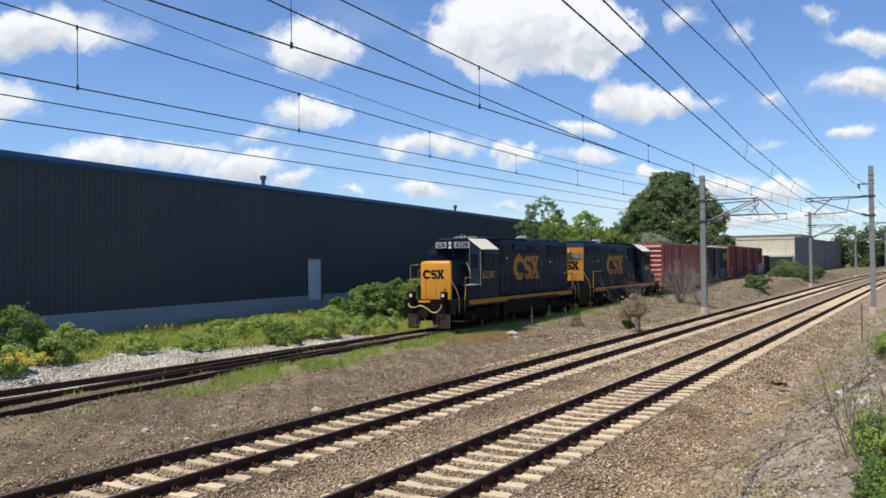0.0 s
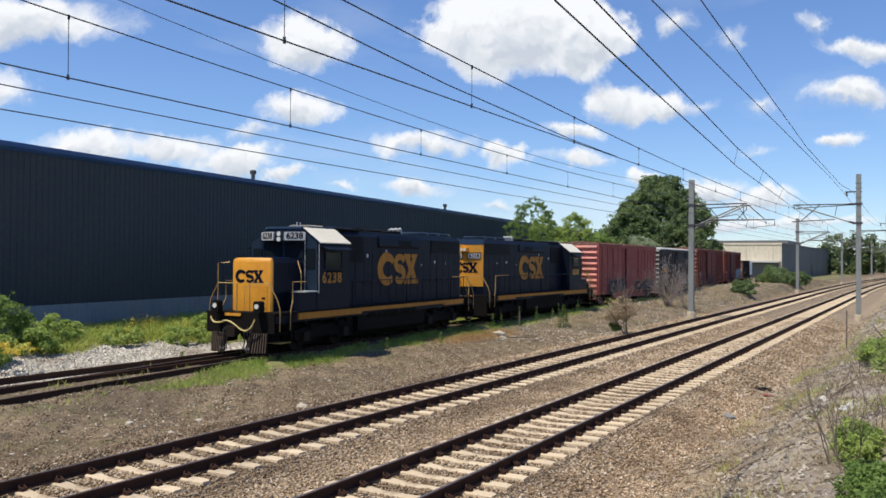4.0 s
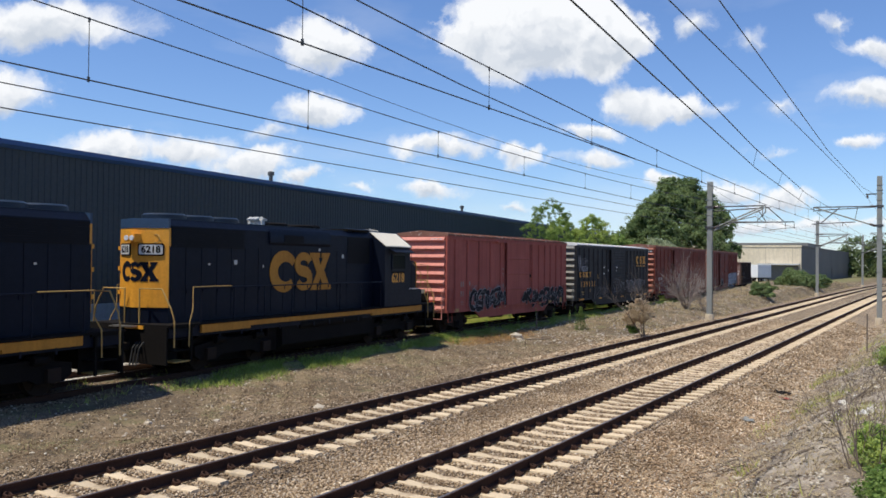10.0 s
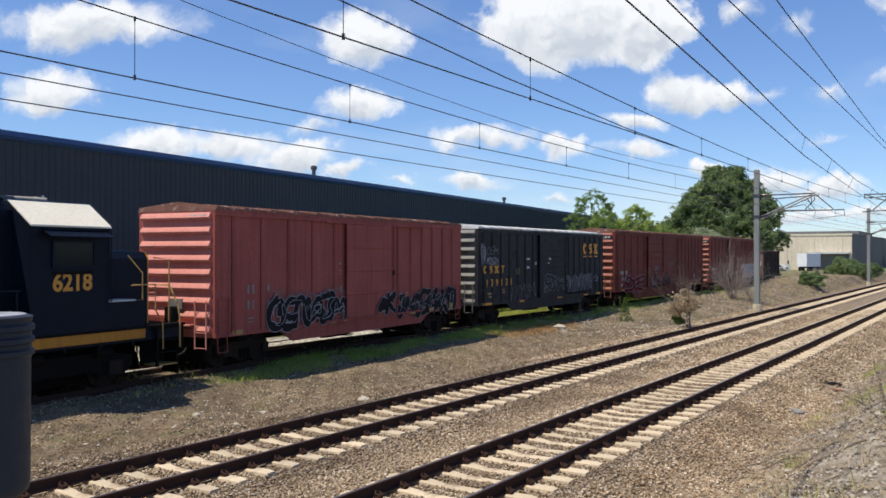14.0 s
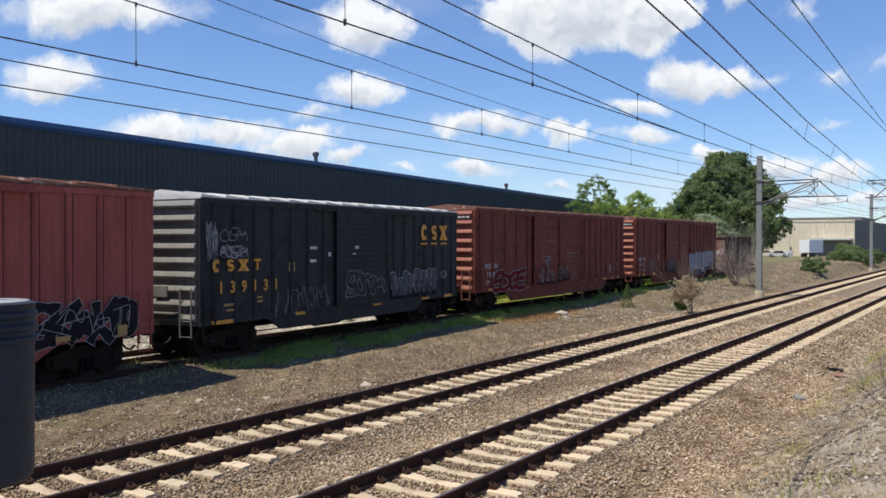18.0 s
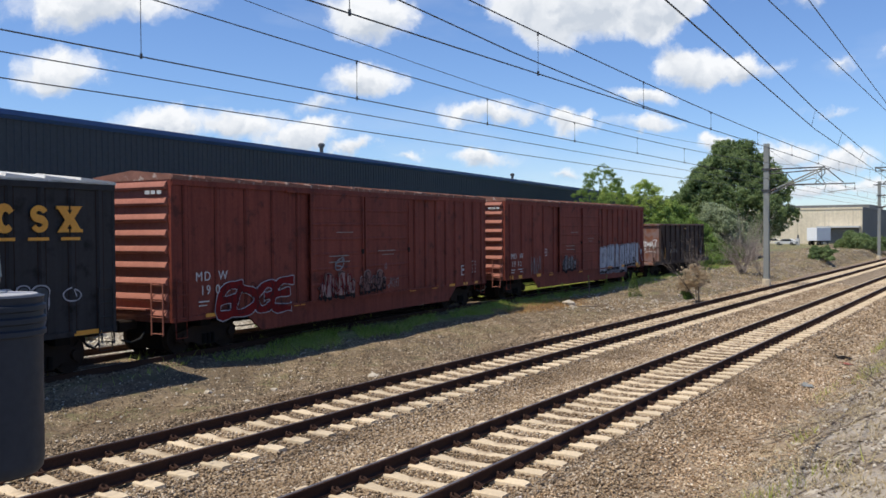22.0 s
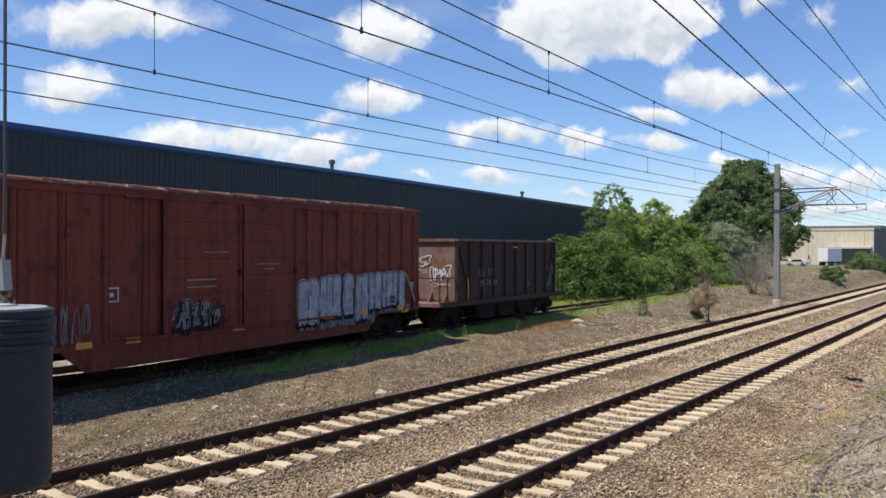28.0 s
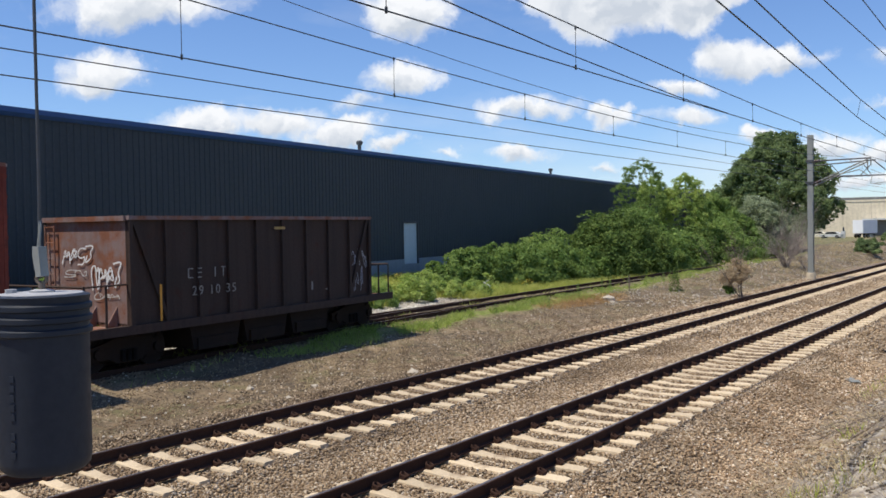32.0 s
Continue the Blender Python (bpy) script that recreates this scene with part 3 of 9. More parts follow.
def ground_material():
    """Earth: stony ballast by the tracks, dark cinder ground, pale gravel at the siding, weeds and dry bank beyond."""
    m = bpy.data.materials.new("line_side_earth")
    m.use_nodes = True
    nt = m.node_tree
    N, L = nt.nodes.new, nt.links.new
    b = nt.nodes["Principled BSDF"]
    tc = N("ShaderNodeTexCoord")
    co = tc.outputs["Object"]
    sep = N("ShaderNodeSeparateXYZ")
    L(co, sep.inputs[0])

    def noise(scale, detail=5.0):
        n = N("ShaderNodeTexNoise")
        n.inputs["Scale"].default_value, n.inputs["Detail"].default_value, n.inputs["Roughness"].default_value = scale, detail, 0.65
        L(co, n.inputs["Vector"])
        return n.outputs["Fac"]

    def mathn(op, a, c):
        n = N("ShaderNodeMath")
        n.operation = op
        for i, v in ((0, a), (1, c)):
            if isinstance(v, (int, float)):
                n.inputs[i].default_value = v
            else:
                L(v, n.inputs[i])
        return n.outputs[0]

    def step(val, lo, hi):
        r = N("ShaderNodeMapRange")
        r.interpolation_type = "SMOOTHSTEP"
        r.inputs["From Min"].default_value, r.inputs["From Max"].default_value = lo, hi
        L(val, r.inputs["Value"])
        return r.outputs[0]

    def mixc(fac, a, c):
        x = N("ShaderNodeMix")
        x.data_type = "RGBA"
        L(fac, x.inputs[0])
        for i, v in ((6, a), (7, c)):
            if isinstance(v, tuple):
                x.inputs[i].default_value = (*v, 1)
            else:
                L(v, x.inputs[i])
        return x.outputs[2]

    vor = N("ShaderNodeTexVoronoi")
    vor.inputs["Scale"].default_value, vor.inputs["Randomness"].default_value = 17.0, 1.0
    L(co, vor.inputs["Vector"])
    sepc = N("ShaderNodeSeparateColor")
    L(vor.outputs["Color"], sepc.inputs[0])
    stone = mixc(sepc.outputs[0], (0.20, 0.145, 0.088), (0.40, 0.30, 0.19))
    stone = mixc(step(sepc.outputs[1], 0.80, 0.93), stone, (0.44, 0.38, 0.30))
    stone = mixc(step(vor.outputs["Distance"], 0.42, 0.75), stone, (0.075, 0.055, 0.04))
    fouled = mixc(sepc.outputs[0], (0.13, 0.095, 0.066), (0.30, 0.22, 0.155))
    x = mathn("ADD", sep.outputs["X"], mathn("MULTIPLY", mathn("SUBTRACT", noise(0.45), 0.5), 3.2))
    soil = mixc(step(noise(0.35), 0.38, 0.62), (0.128, 0.095, 0.060), (0.265, 0.196, 0.122))
    soil = mixc(step(noise(6.0), 0.45, 0.75), soil, (0.075, 0.060, 0.044))
    soil = mixc(step(noise(1.6), 0.52, 0.66), soil, (0.072, 0.056, 0.040))
    soil = mixc(step(noise(30.0), 0.58, 0.68), soil, (0.37, 0.31, 0.235))
    soil = mixc(step(noise(19.0), 0.58, 0.67), soil, (0.045, 0.035, 0.026))
    soil = mixc(step(noise(0.9), 0.50, 0.66), soil, (0.142, 0.128, 0.064))
    gravel = mixc(step(noise(28.0), 0.35, 0.65), (0.24, 0.22, 0.19), (0.46, 0.43, 0.37))
    weeds = mixc(step(noise(0.8), 0.35, 0.65), (0.12, 0.13, 0.05), (0.23, 0.20, 0.11))
    bank = mixc(step(noise(0.7), 0.36, 0.62), (0.205, 0.165, 0.125), (0.41, 0.36, 0.295))
    bank = mixc(step(noise(3.0), 0.52, 0.66), bank, (0.085, 0.068, 0.050))
    bank = mixc(step(noise(12.0), 0.5, 0.72), bank, (0.13, 0.10, 0.07))
    bank = mixc(step(noise(45.0), 0.6, 0.72), bank, (0.42, 0.38, 0.31))
    stone = mixc(step(x, -12.5, -13.3), stone, fouled)
    col = mixc(step(x, -13.4, -14.9), stone, soil)
    grv = N("ShaderNodeAttribute")
    grv.attribute_name = "gravel"
    col = mixc(grv.outputs["Fac"], col, gravel)
    col = mixc(step(x, -33.0, -36.0), col, weeds)
    shoulder = mixc(sepc.outputs[0], (0.19, 0.142, 0.094), (0.38, 0.295, 0.20))
    col = mixc(step(x, -6.0, -4.9), col, shoulder)
    col = mixc(step(x, -3.9, -2.4), col, bank)
    col = mixc(step(x, 2.0, 4.0), col, weeds)
    dist = mathn("ADD", sep.outputs["Y"], mathn("MULTIPLY", noise(0.05), 40.0))
    edge = N("ShaderNodeMath")
    edge.operation = "ABSOLUTE"
    L(mathn("ADD", sep.outputs["X"], 9.0), edge.inputs[0])
    farw = mathn("MULTIPLY", step(dist, 190.0, 260.0), step(edge.outputs[0], 8.0, 14.0))
    col = mixc(farw, col, weeds)
    turf = N("ShaderNodeAttribute")
    turf.attribute_name = "turf"
    grassy = mixc(step(noise(2.2), 0.35, 0.65), (0.15, 0.20, 0.035), (0.27, 0.28, 0.09))
    tf = mathn("MULTIPLY", turf.outputs["Fac"], step(noise(3.0), 0.30, 0.55))
    col = mixc(tf, col, grassy)
    L(col, b.inputs["Base Color"])
    b.inputs["Roughness"].default_value = 0.95
    b.inputs["Specular IOR Level"].default_value = 0.25
    bp = N("ShaderNodeBump")
    bp.inputs["Strength"].default_value, bp.inputs["Distance"].default_value = 0.7, 0.03
    h = mathn("SUBTRACT", noise(26.0, 6.0), mathn("MULTIPLY", vor.outputs["Distance"], 0.8))
    L(h, bp.inputs["Height"])
    L(bp.outputs[0], b.inputs["Normal"])
    return m


GX, GY = axis(-30, 3.2, 0.3, 3000), axis(-2, 48, 0.4, 3000)


def gravel_edge(y):
    """Where the bare gravel behind the siding ends, measured from the siding's middle."""
    return -5.8 + 1.7 * smooth(20, 32, y) + 1.2 * smooth(33, 44, y) + 0.35 * np.sin(y * 0.7) + 0.2 * np.sin(y * 1.9)


def ground():
    X, Y = np.meshgrid(GX, GY, indexing="ij")
    Z = ground_z(X, Y)
    nx, ny = X.shape
    v = np.stack([X, Y, Z], -1).reshape(-1, 3)
    i, j = np.meshgrid(np.arange(nx - 1), np.arange(ny - 1), indexing="ij")
    k = (i * ny + j).ravel()
    f = np.stack([k, k + ny, k + ny + 1, k + 1], 1)
    me = cloud_mesh("ground", v, f, ground_material())
    me.polygons.foreach_set("use_smooth", np.ones(len(f), bool))
    off = X - siding_x(np.clip(Y, -38, 228))
    strip = np.exp(-((off - 1.65 + 0.2 * np.sin(Y * 0.9)) / 0.5) ** 2) * (Y < 90) * smooth(17, 23, Y)
    edge = gravel_edge(Y)
    meadow = smooth(0.0, -0.8, off - edge) * (Y < 110)
    gravel = smooth(-0.6, -1.2, off) * smooth(-0.9, 0.1, off - edge) * smooth(40, 31, Y)
    for name, val in (("turf", np.maximum(strip, meadow)), ("gravel", gravel)):
        at = me.attributes.new(name, "FLOAT", "POINT")
        at.data.foreach_set("value", val.ravel().astype(np.float32))
    thing("ground", "stony earth with ballast, dark cinders, weeds and a dry bank", "ground", mesh=me, kind="structure")


ground()


def gz(x, y):
    return float(ground_z(x, y))


# ---- rails ----
RAIL_RING = [(-0.075, -0.18), (0.075, -0.18), (0.075, -0.165), (0.012, -0.145), (0.010, -0.048), (0.036, -0.036), (0.036, -0.008), (0.026, 0.0),
             (-0.026, 0.0), (-0.036, -0.008), (-0.036, -0.036), (-0.010, -0.048), (-0.012, -0.145), (-0.075, -0.165)]


def rail_line(name, points, parent, web, head, drop=0.0):
    """One rail along (x, y) points; the worn running band is a strip on its head."""
    n = len(RAIL_RING)
    m = Mesh()
    vs, fs = [], []
    for x, y in points:
        vs += [(x + a, y, c - drop) for a, c in RAIL_RING]
    for k in range(len(points) - 1):
        fs += [(k * n + i, (k + 1) * n + i, (k + 1) * n + (i + 1) % n, k * n + (i + 1) % n) for i in range(n)]
    m.add(vs, fs)
    r = part(name, m, web, parent)
    s = Mesh()
    vs, fs = [], []
    for x, y in points:
        vs += [(x - 0.024, y, 0.0025 - drop), (x + 0.024, y, 0.0025 - drop)]
    for k in range(len(points) - 1):
        fs.append((2 * k, 2 * k + 1, 2 * k + 3, 2 * k + 2))
    s.add(vs, fs)
    part("running_band", s, head, r, "worn shiny band on the rail head")
    return r


MAIN_YS = [-60, 0, 30, 60, 90, 120, 160, 220, 300, 420, 600]


def main_x(x, y):
    """The main line bends gently to the right far ahead."""
    return x + 0.00022 * max(0.0, y - 110.0) ** 2


def main_track(x, label):
    t = thing("railway_track", label, "railway track", kind="structure")
    ys = MAIN_YS[:5] + list(range(110, 420, 15))
    for side in (-1, 1):
        rail_line("rail", [(main_x(x, y) + side * GAUGE / 2, y) for y in ys], t, RAIL, RAIL_TOP)
    return t


TRACK_NEAR = main_track(NEAR_X, "electrified main line with dark rails on concrete ties")
TRACK_FAR = main_track(FAR_X, "second electrified main line with dark rails on concrete ties")

SIDING = thing("railway_track", "rusty freight siding on half-buried wooden ties among weeds", "railway track", kind="structure")
_ys = list(np.arange(-36, 225, 3.0))
for _s in (-1, 1):
    rail_line("rail", [(float(siding_x(y)) + _s * GAUGE / 2, y) for y in _ys], SIDING, OLD_RAIL, RAIL_TOP)
# a second track leaves the siding towards the warehouse
for _s in (-1, 1):
    rail_line("turnout_rail", [(float(siding_x(y)) + _s * GAUGE / 2 - 0.0023 * (42 - y) ** 2, y) for y in np.arange(-12, 40.1, 2.0)], SIDING, OLD_RAIL, OLD_RAIL, 0.012)

# ---- the long dark warehouse ----
WALL_Y0, WALL_Y1, ROOF_Z, BASE_Z = -80.0, 129.0, 7.69, 1.48
SILL_Z, HEAD_Z = 1.17, 3.70
_h = math.atan2(-0.1263, 1.0)
WM = Matrix.Translation((wall_x(0), 0, 0)) @ Matrix.Rotation(-_h, 4, "Z")   # local y runs along the wall, local -x away from the line


def warehouse():
    w = thing("warehouse", "long low warehouse clad in dark slate corrugated metal with blue eaves", "building", m=WM)
    c = math.cos(_h)
    y0, y1 = WALL_Y0 / c, WALL_Y1 / c
    dy = 41.4 / c
    d0, d1 = dy - 0.05, dy + 1.74          # door opening
    # ribbed cladding in bays, the one with the door cut around it
    bay = 7.3
    yb = y0
    while yb < y1:
        ye = min(yb + bay, y1)
        m = Mesh()
        y, k = yb + 0.02, 0
        pts = []
        while y < ye - 0.021:
            pts += [(y, 0.0), (min(y + 0.21, ye), 0.0), (min(y + 0.235, ye), 0.03), (min(y + 0.28, ye), 0.03)]
            y += 0.305
        pts.append((ye - 0.02, 0.0))
        for (a, p), (b2, q) in zip(pts, pts[1:]):
            if b2 - a < 1e-6:
                continue
            spans = [(BASE_Z, ROOF_Z - 0.3)]
            if a < d1 and b2 > d0:
                spans = [(HEAD_Z, ROOF_Z - 0.3)]
            for s0, s1 in spans:
                m.add([(p, a, s0), (q, b2, s0), (q, b2, s1), (p, a, s1)], [(0, 1, 2, 3)])
        o = part("cladding_panel", Mesh().add(m.v, m.f), SLATE, w)
        for poly in o.data.polygons:
            poly.use_smooth = False
        yb = ye
    part("wall_core", Mesh().box(-0.45, -0.06, y0, d0, BASE_Z, ROOF_Z - 0.3).box(-0.45, -0.06, d1, y1, BASE_Z, ROOF_Z - 0.3).box(-0.45, -0.06, d0, d1, HEAD_Z, ROOF_Z - 0.3), SLATE, w)
    part("base_wall", Mesh().box(-0.5, 0.10, y0, d0, -0.5, BASE_Z).box(-0.5, 0.10, d1, y1, -0.5, BASE_Z).box(-0.5, 0.10, d0, d1, -0.5, SILL_Z), GREY_BASE, w, "grey painted concrete base wall")
    part("eaves_trim", Mesh().prism_y([(-0.3, ROOF_Z - 0.31), (0.05, ROOF_Z - 0.31), (0.16, ROOF_Z - 0.18), (0.16, ROOF_Z), (-0.3, ROOF_Z + 0.02)], y0, y1), BLUE_TRIM, w, "blue metal eaves trim")
    part("roof", Mesh().prism_y([(-40, 0.0), (-0.25, 0.0 + ROOF_Z - 0.1), (-0.25, ROOF_Z - 0.02), (-20, ROOF_Z + 0.75), (-40, ROOF_Z - 0.02)], y0, y1), ROOFING, w)
    part("back_wall", Mesh().box(-40, -0.5, y1 - 0.3, y1, -0.5, ROOF_Z - 0.3), SLATE, w)
    door = part("door", Mesh().box(-0.10, -0.05, d0 + 0.06, d1 - 0.06, SILL_Z + 0.01, HEAD_Z - 0.06), DOOR_WHITE, w, "dusty white steel door")
    part("door_frame", Mesh().box(-0.16, 0.055, d0 - 0.02, d0 + 0.06, SILL_Z, HEAD_Z).box(-0.16, 0.055, d1 - 0.06, d1 + 0.02, SILL_Z, HEAD_Z).box(-0.16, 0.055, d0 - 0.02, d1 + 0.02, HEAD_Z - 0.06, HEAD_Z + 0.04), DARK_STEEL, door)
    part("door_handle", Mesh().box(-0.05, -0.01, d0 + 0.13, d0 + 0.2, 2.4, 2.5), STEEL, door)
    for vy, vx, vz in ((38.4, -1.0, 0.55), (67.9, -1.0, 0.50)):
        v = part("roof_vent", Mesh().cyl((vx, vy / c, ROOF_Z - 0.15), (vx, vy / c, ROOF_Z + vz), 0.11), DARK_STEEL, w)
        part("vent_cap", Mesh().lathe([(0.16, ROOF_Z + vz - 0.08), (0.19, ROOF_Z + vz + 0.0), (0.18, ROOF_Z + vz + 0.12), (0.08, ROOF_Z + vz + 0.17)], 14, (vx, vy / c)), DARK_STEEL, v)
    return w


warehouse()

# ---- the freight train ----


def wheelset(parent, y, r=0.46):
    m = Mesh()
    m.cyl((-0.85, 0, 0), (0.85, 0, 0), 0.09, n=10)
    for s in (-1, 1):
        m.cyl((s * 0.69, 0, 0), (s * 0.83, 0, 0), r, n=28)
        m.cyl((s * 0.67, 0, 0), (s * 0.70, 0, 0), r + 0.03, n=28)
        m.cyl((s * 0.83, 0, 0), (s * 0.86, 0, 0), r * 0.35, n=14)
        for k in range(4):                      # spokes of grime on the plate, so that it is seen to turn
            a = k * math.pi / 2
            m.cyl((s * 0.835, 0.1 * math.cos(a), 0.1 * math.sin(a)), (s * 0.835, r * 0.85 * math.cos(a), r * 0.85 * math.sin(a)), 0.03, n=6)
    w = part("wheelset", m, RUST_BLACK, parent, at=pose(0, y, r))
    WHEELS.append((w, y, r))
    return w


WHEELS = []


def freight_truck(parent, y):
    """A three-piece truck with its two wheelsets."""
    m = Mesh().box(-0.9, 0.9, -0.25, 0.25, 0.42, 0.66)
    t = part("truck", m, RUST_BLACK, parent, "rusty cast steel truck", at=pose(0, y, 0))
    for s in (-1, 1):
        a, b = s * 0.90, s * 1.04
        m = Mesh()
        ring = [(-1.15, 0.38), (-0.98, 0.30), (-0.55, 0.30), (-0.30, 0.18), (0.30, 0.18), (0.55, 0.30), (0.98, 0.30), (1.15, 0.38), (1.15, 0.60), (0.62, 0.72), (0.35, 0.80), (-0.35, 0.80), (-0.62, 0.72), (-1.15, 0.60)]
        m.prism_x(ring if s > 0 else ring[::-1], min(a, b), max(a, b))
        part("side_frame", m, RUST_BLACK, t)
        sp = Mesh()
        for q in (-0.17, 0.0, 0.17):
            sp.cyl((s * 1.06, q, 0.22), (s * 1.06, q, 0.5), 0.07, n=8)
        part("spring", sp, BLACK, t)
        for q in (-0.89, 0.89):
            part("bearing_cap", Mesh().cyl((s * 1.02, q, 0.46), (s * 1.12, q, 0.46), 0.13, n=12), RUST_BLACK, t)
    for q in (-0.89, 0.89):
        wheelset(t, q)
    return t


def coupler(parent, y, s):
    m = Mesh().box(-0.10, 0.10, min(y, y + s * 0.55), max(y, y + s * 0.55), 0.74, 0.98, 0.03)
    m.box(-0.16, 0.18, min(y + s * 0.5, y + s * 0.78), max(y + s * 0.5, y + s * 0.78), 0.70, 1.02, 0.05)
    c = part("coupler", m, RUST_BLACK, parent)
    pts = [(0.35, y, 0.75), (0.38, y + s * 0.25, 0.5), (0.3, y + s * 0.5, 0.42), (0.2, y + s * 0.72, 0.5)]
    part("air_hose", Mesh().tube(pts, 0.03), RUBBER, c)
    return c


def ladder(parent, x, y, z0, z1, s, material, axis_y=True, width=0.42, n=None):
    """Side rails and rungs, standing off the car."""
    m = Mesh()
    n = n or int((z1 - z0) / 0.36)
    for k in (0, 1):
        p = (x, y + k * width) if axis_y else (x + k * width, y)
        m.box(p[0] - 0.015, p[0] + 0.015, p[1] - 0.015, p[1] + 0.015, z0, z1)
    for k in range(n + 1):
        z = z0 + 0.04 + (z1 - z0 - 0.08) * k / n
        if axis_y:
            m.cyl((x, y, z), (x, y + width, z), 0.013, n=6)
        else:
            m.cyl((x, y, z), (x + width, y, z), 0.013, n=6)
    return part("ladder", m, material, parent)


def scribble(rng, x, y0, y1, z0, z1, n, material, name, parent, thick=0.028, along="y", loops=3.2, label=""):
    """Sprayed strokes as thin raised ribbons on a car side (x fixed) or a car end (y fixed, along='x')."""
    w = (y1 - y0) / n
    for k in range(n):
        m = Mesh()
        c = y0 + w * (k + 0.5)
        ph = rng.uniform(0, 6.28, 4)
        amp = rng.uniform(0.30, 0.52)
        f1, f2 = rng.uniform(0.9, loops), rng.uniform(0.9, loops)
        pts = []
        for i in range(60):
            t = i / 59 * 6.28
            a = c + w * amp * (0.75 * math.sin(f1 * t + ph[0]) + 0.35 * math.sin(2 * t + ph[1]))
            b = (z0 + z1) / 2 + (z1 - z0) * 0.5 * max(-1, min(1, 0.8 * math.sin(f2 * t + ph[2]) + 0.35 * math.sin(3 * t + ph[3])))
            pts.append((a, b))
        vs, last = [], len(pts) - 1
        for i, (a, b) in enumerate(pts):
            (p0, q0), (p1, q1) = pts[max(i - 1, 0)], pts[min(i + 1, last)]
            dx, dz = p1 - p0, q1 - q0
            l = math.hypot(dx, dz) or 1e-6
            nx, nz = -dz / l * thick / 2, dx / l * thick / 2
            e = 0.00015 * i + 0.0001 * k
            for u, v in ((a - nx, b - nz), (a + nx, b + nz)):
                vs.append((x + e, u, v) if along == "y" else (u, x - e, v))
        m.add(vs, [(2 * i, 2 * i + 2, 2 * i + 3, 2 * i + 1) for i in range(last)])
        part(name, m, material, parent, label)


GLYPHS = {
    "a": [[(1, 0.9), (0.3, 1), (0.05, 0.55), (0.5, 0.35), (0.95, 0.5), (0.8, 0), (0.1, 0.05)]],
    "b": [[(0, 0.05), (0.2, 1), (0.55, 0.3), (0.75, 0.95), (1, 0.1)], [(0.1, 0.45), (0.9, 0.6)]],
    "c": [[(0.5, 0.95), (0.05, 0.7), (0.15, 0.1), (0.8, 0), (0.95, 0.6), (0.5, 0.95), (0.75, 0.4)]],
    "d": [[(0.1, 1), (0.2, 0.5), (0, 0)], [(0.15, 0.55), (0.9, 1)], [(0.2, 0.5), (1, 0.05)], [(0.9, 1), (0.6, 0.55)]],
    "e": [[(0, 0.9), (0.95, 1), (0.55, 0.6), (0.85, 0.35), (0.1, 0), (0.35, 0.5)]],
    "f": [[(0.1, 0), (0, 0.8), (0.45, 1), (0.6, 0.2), (0.95, 0.05), (0.9, 0.95), (0.65, 0.7)]],
    "E": [[(0.95, 0.92), (0.12, 1), (0.05, 0.02), (1, 0.08)], [(0.08, 0.5), (0.85, 0.55)]],
    "D": [[(0.08, 1), (0.12, 0.02), (0.85, 0.12), (0.95, 0.75), (0.05, 1)]],
    "G": [[(0.95, 0.82), (0.4, 1), (0.05, 0.5), (0.4, 0), (0.95, 0.1), (0.9, 0.5), (0.5, 0.48)]],
    "g": [[(0.15, 0.2), (0.5, 1), (0.9, 0.2), (0.1, 0.65), (1, 0.7), (0.15, 0.2)]],
}


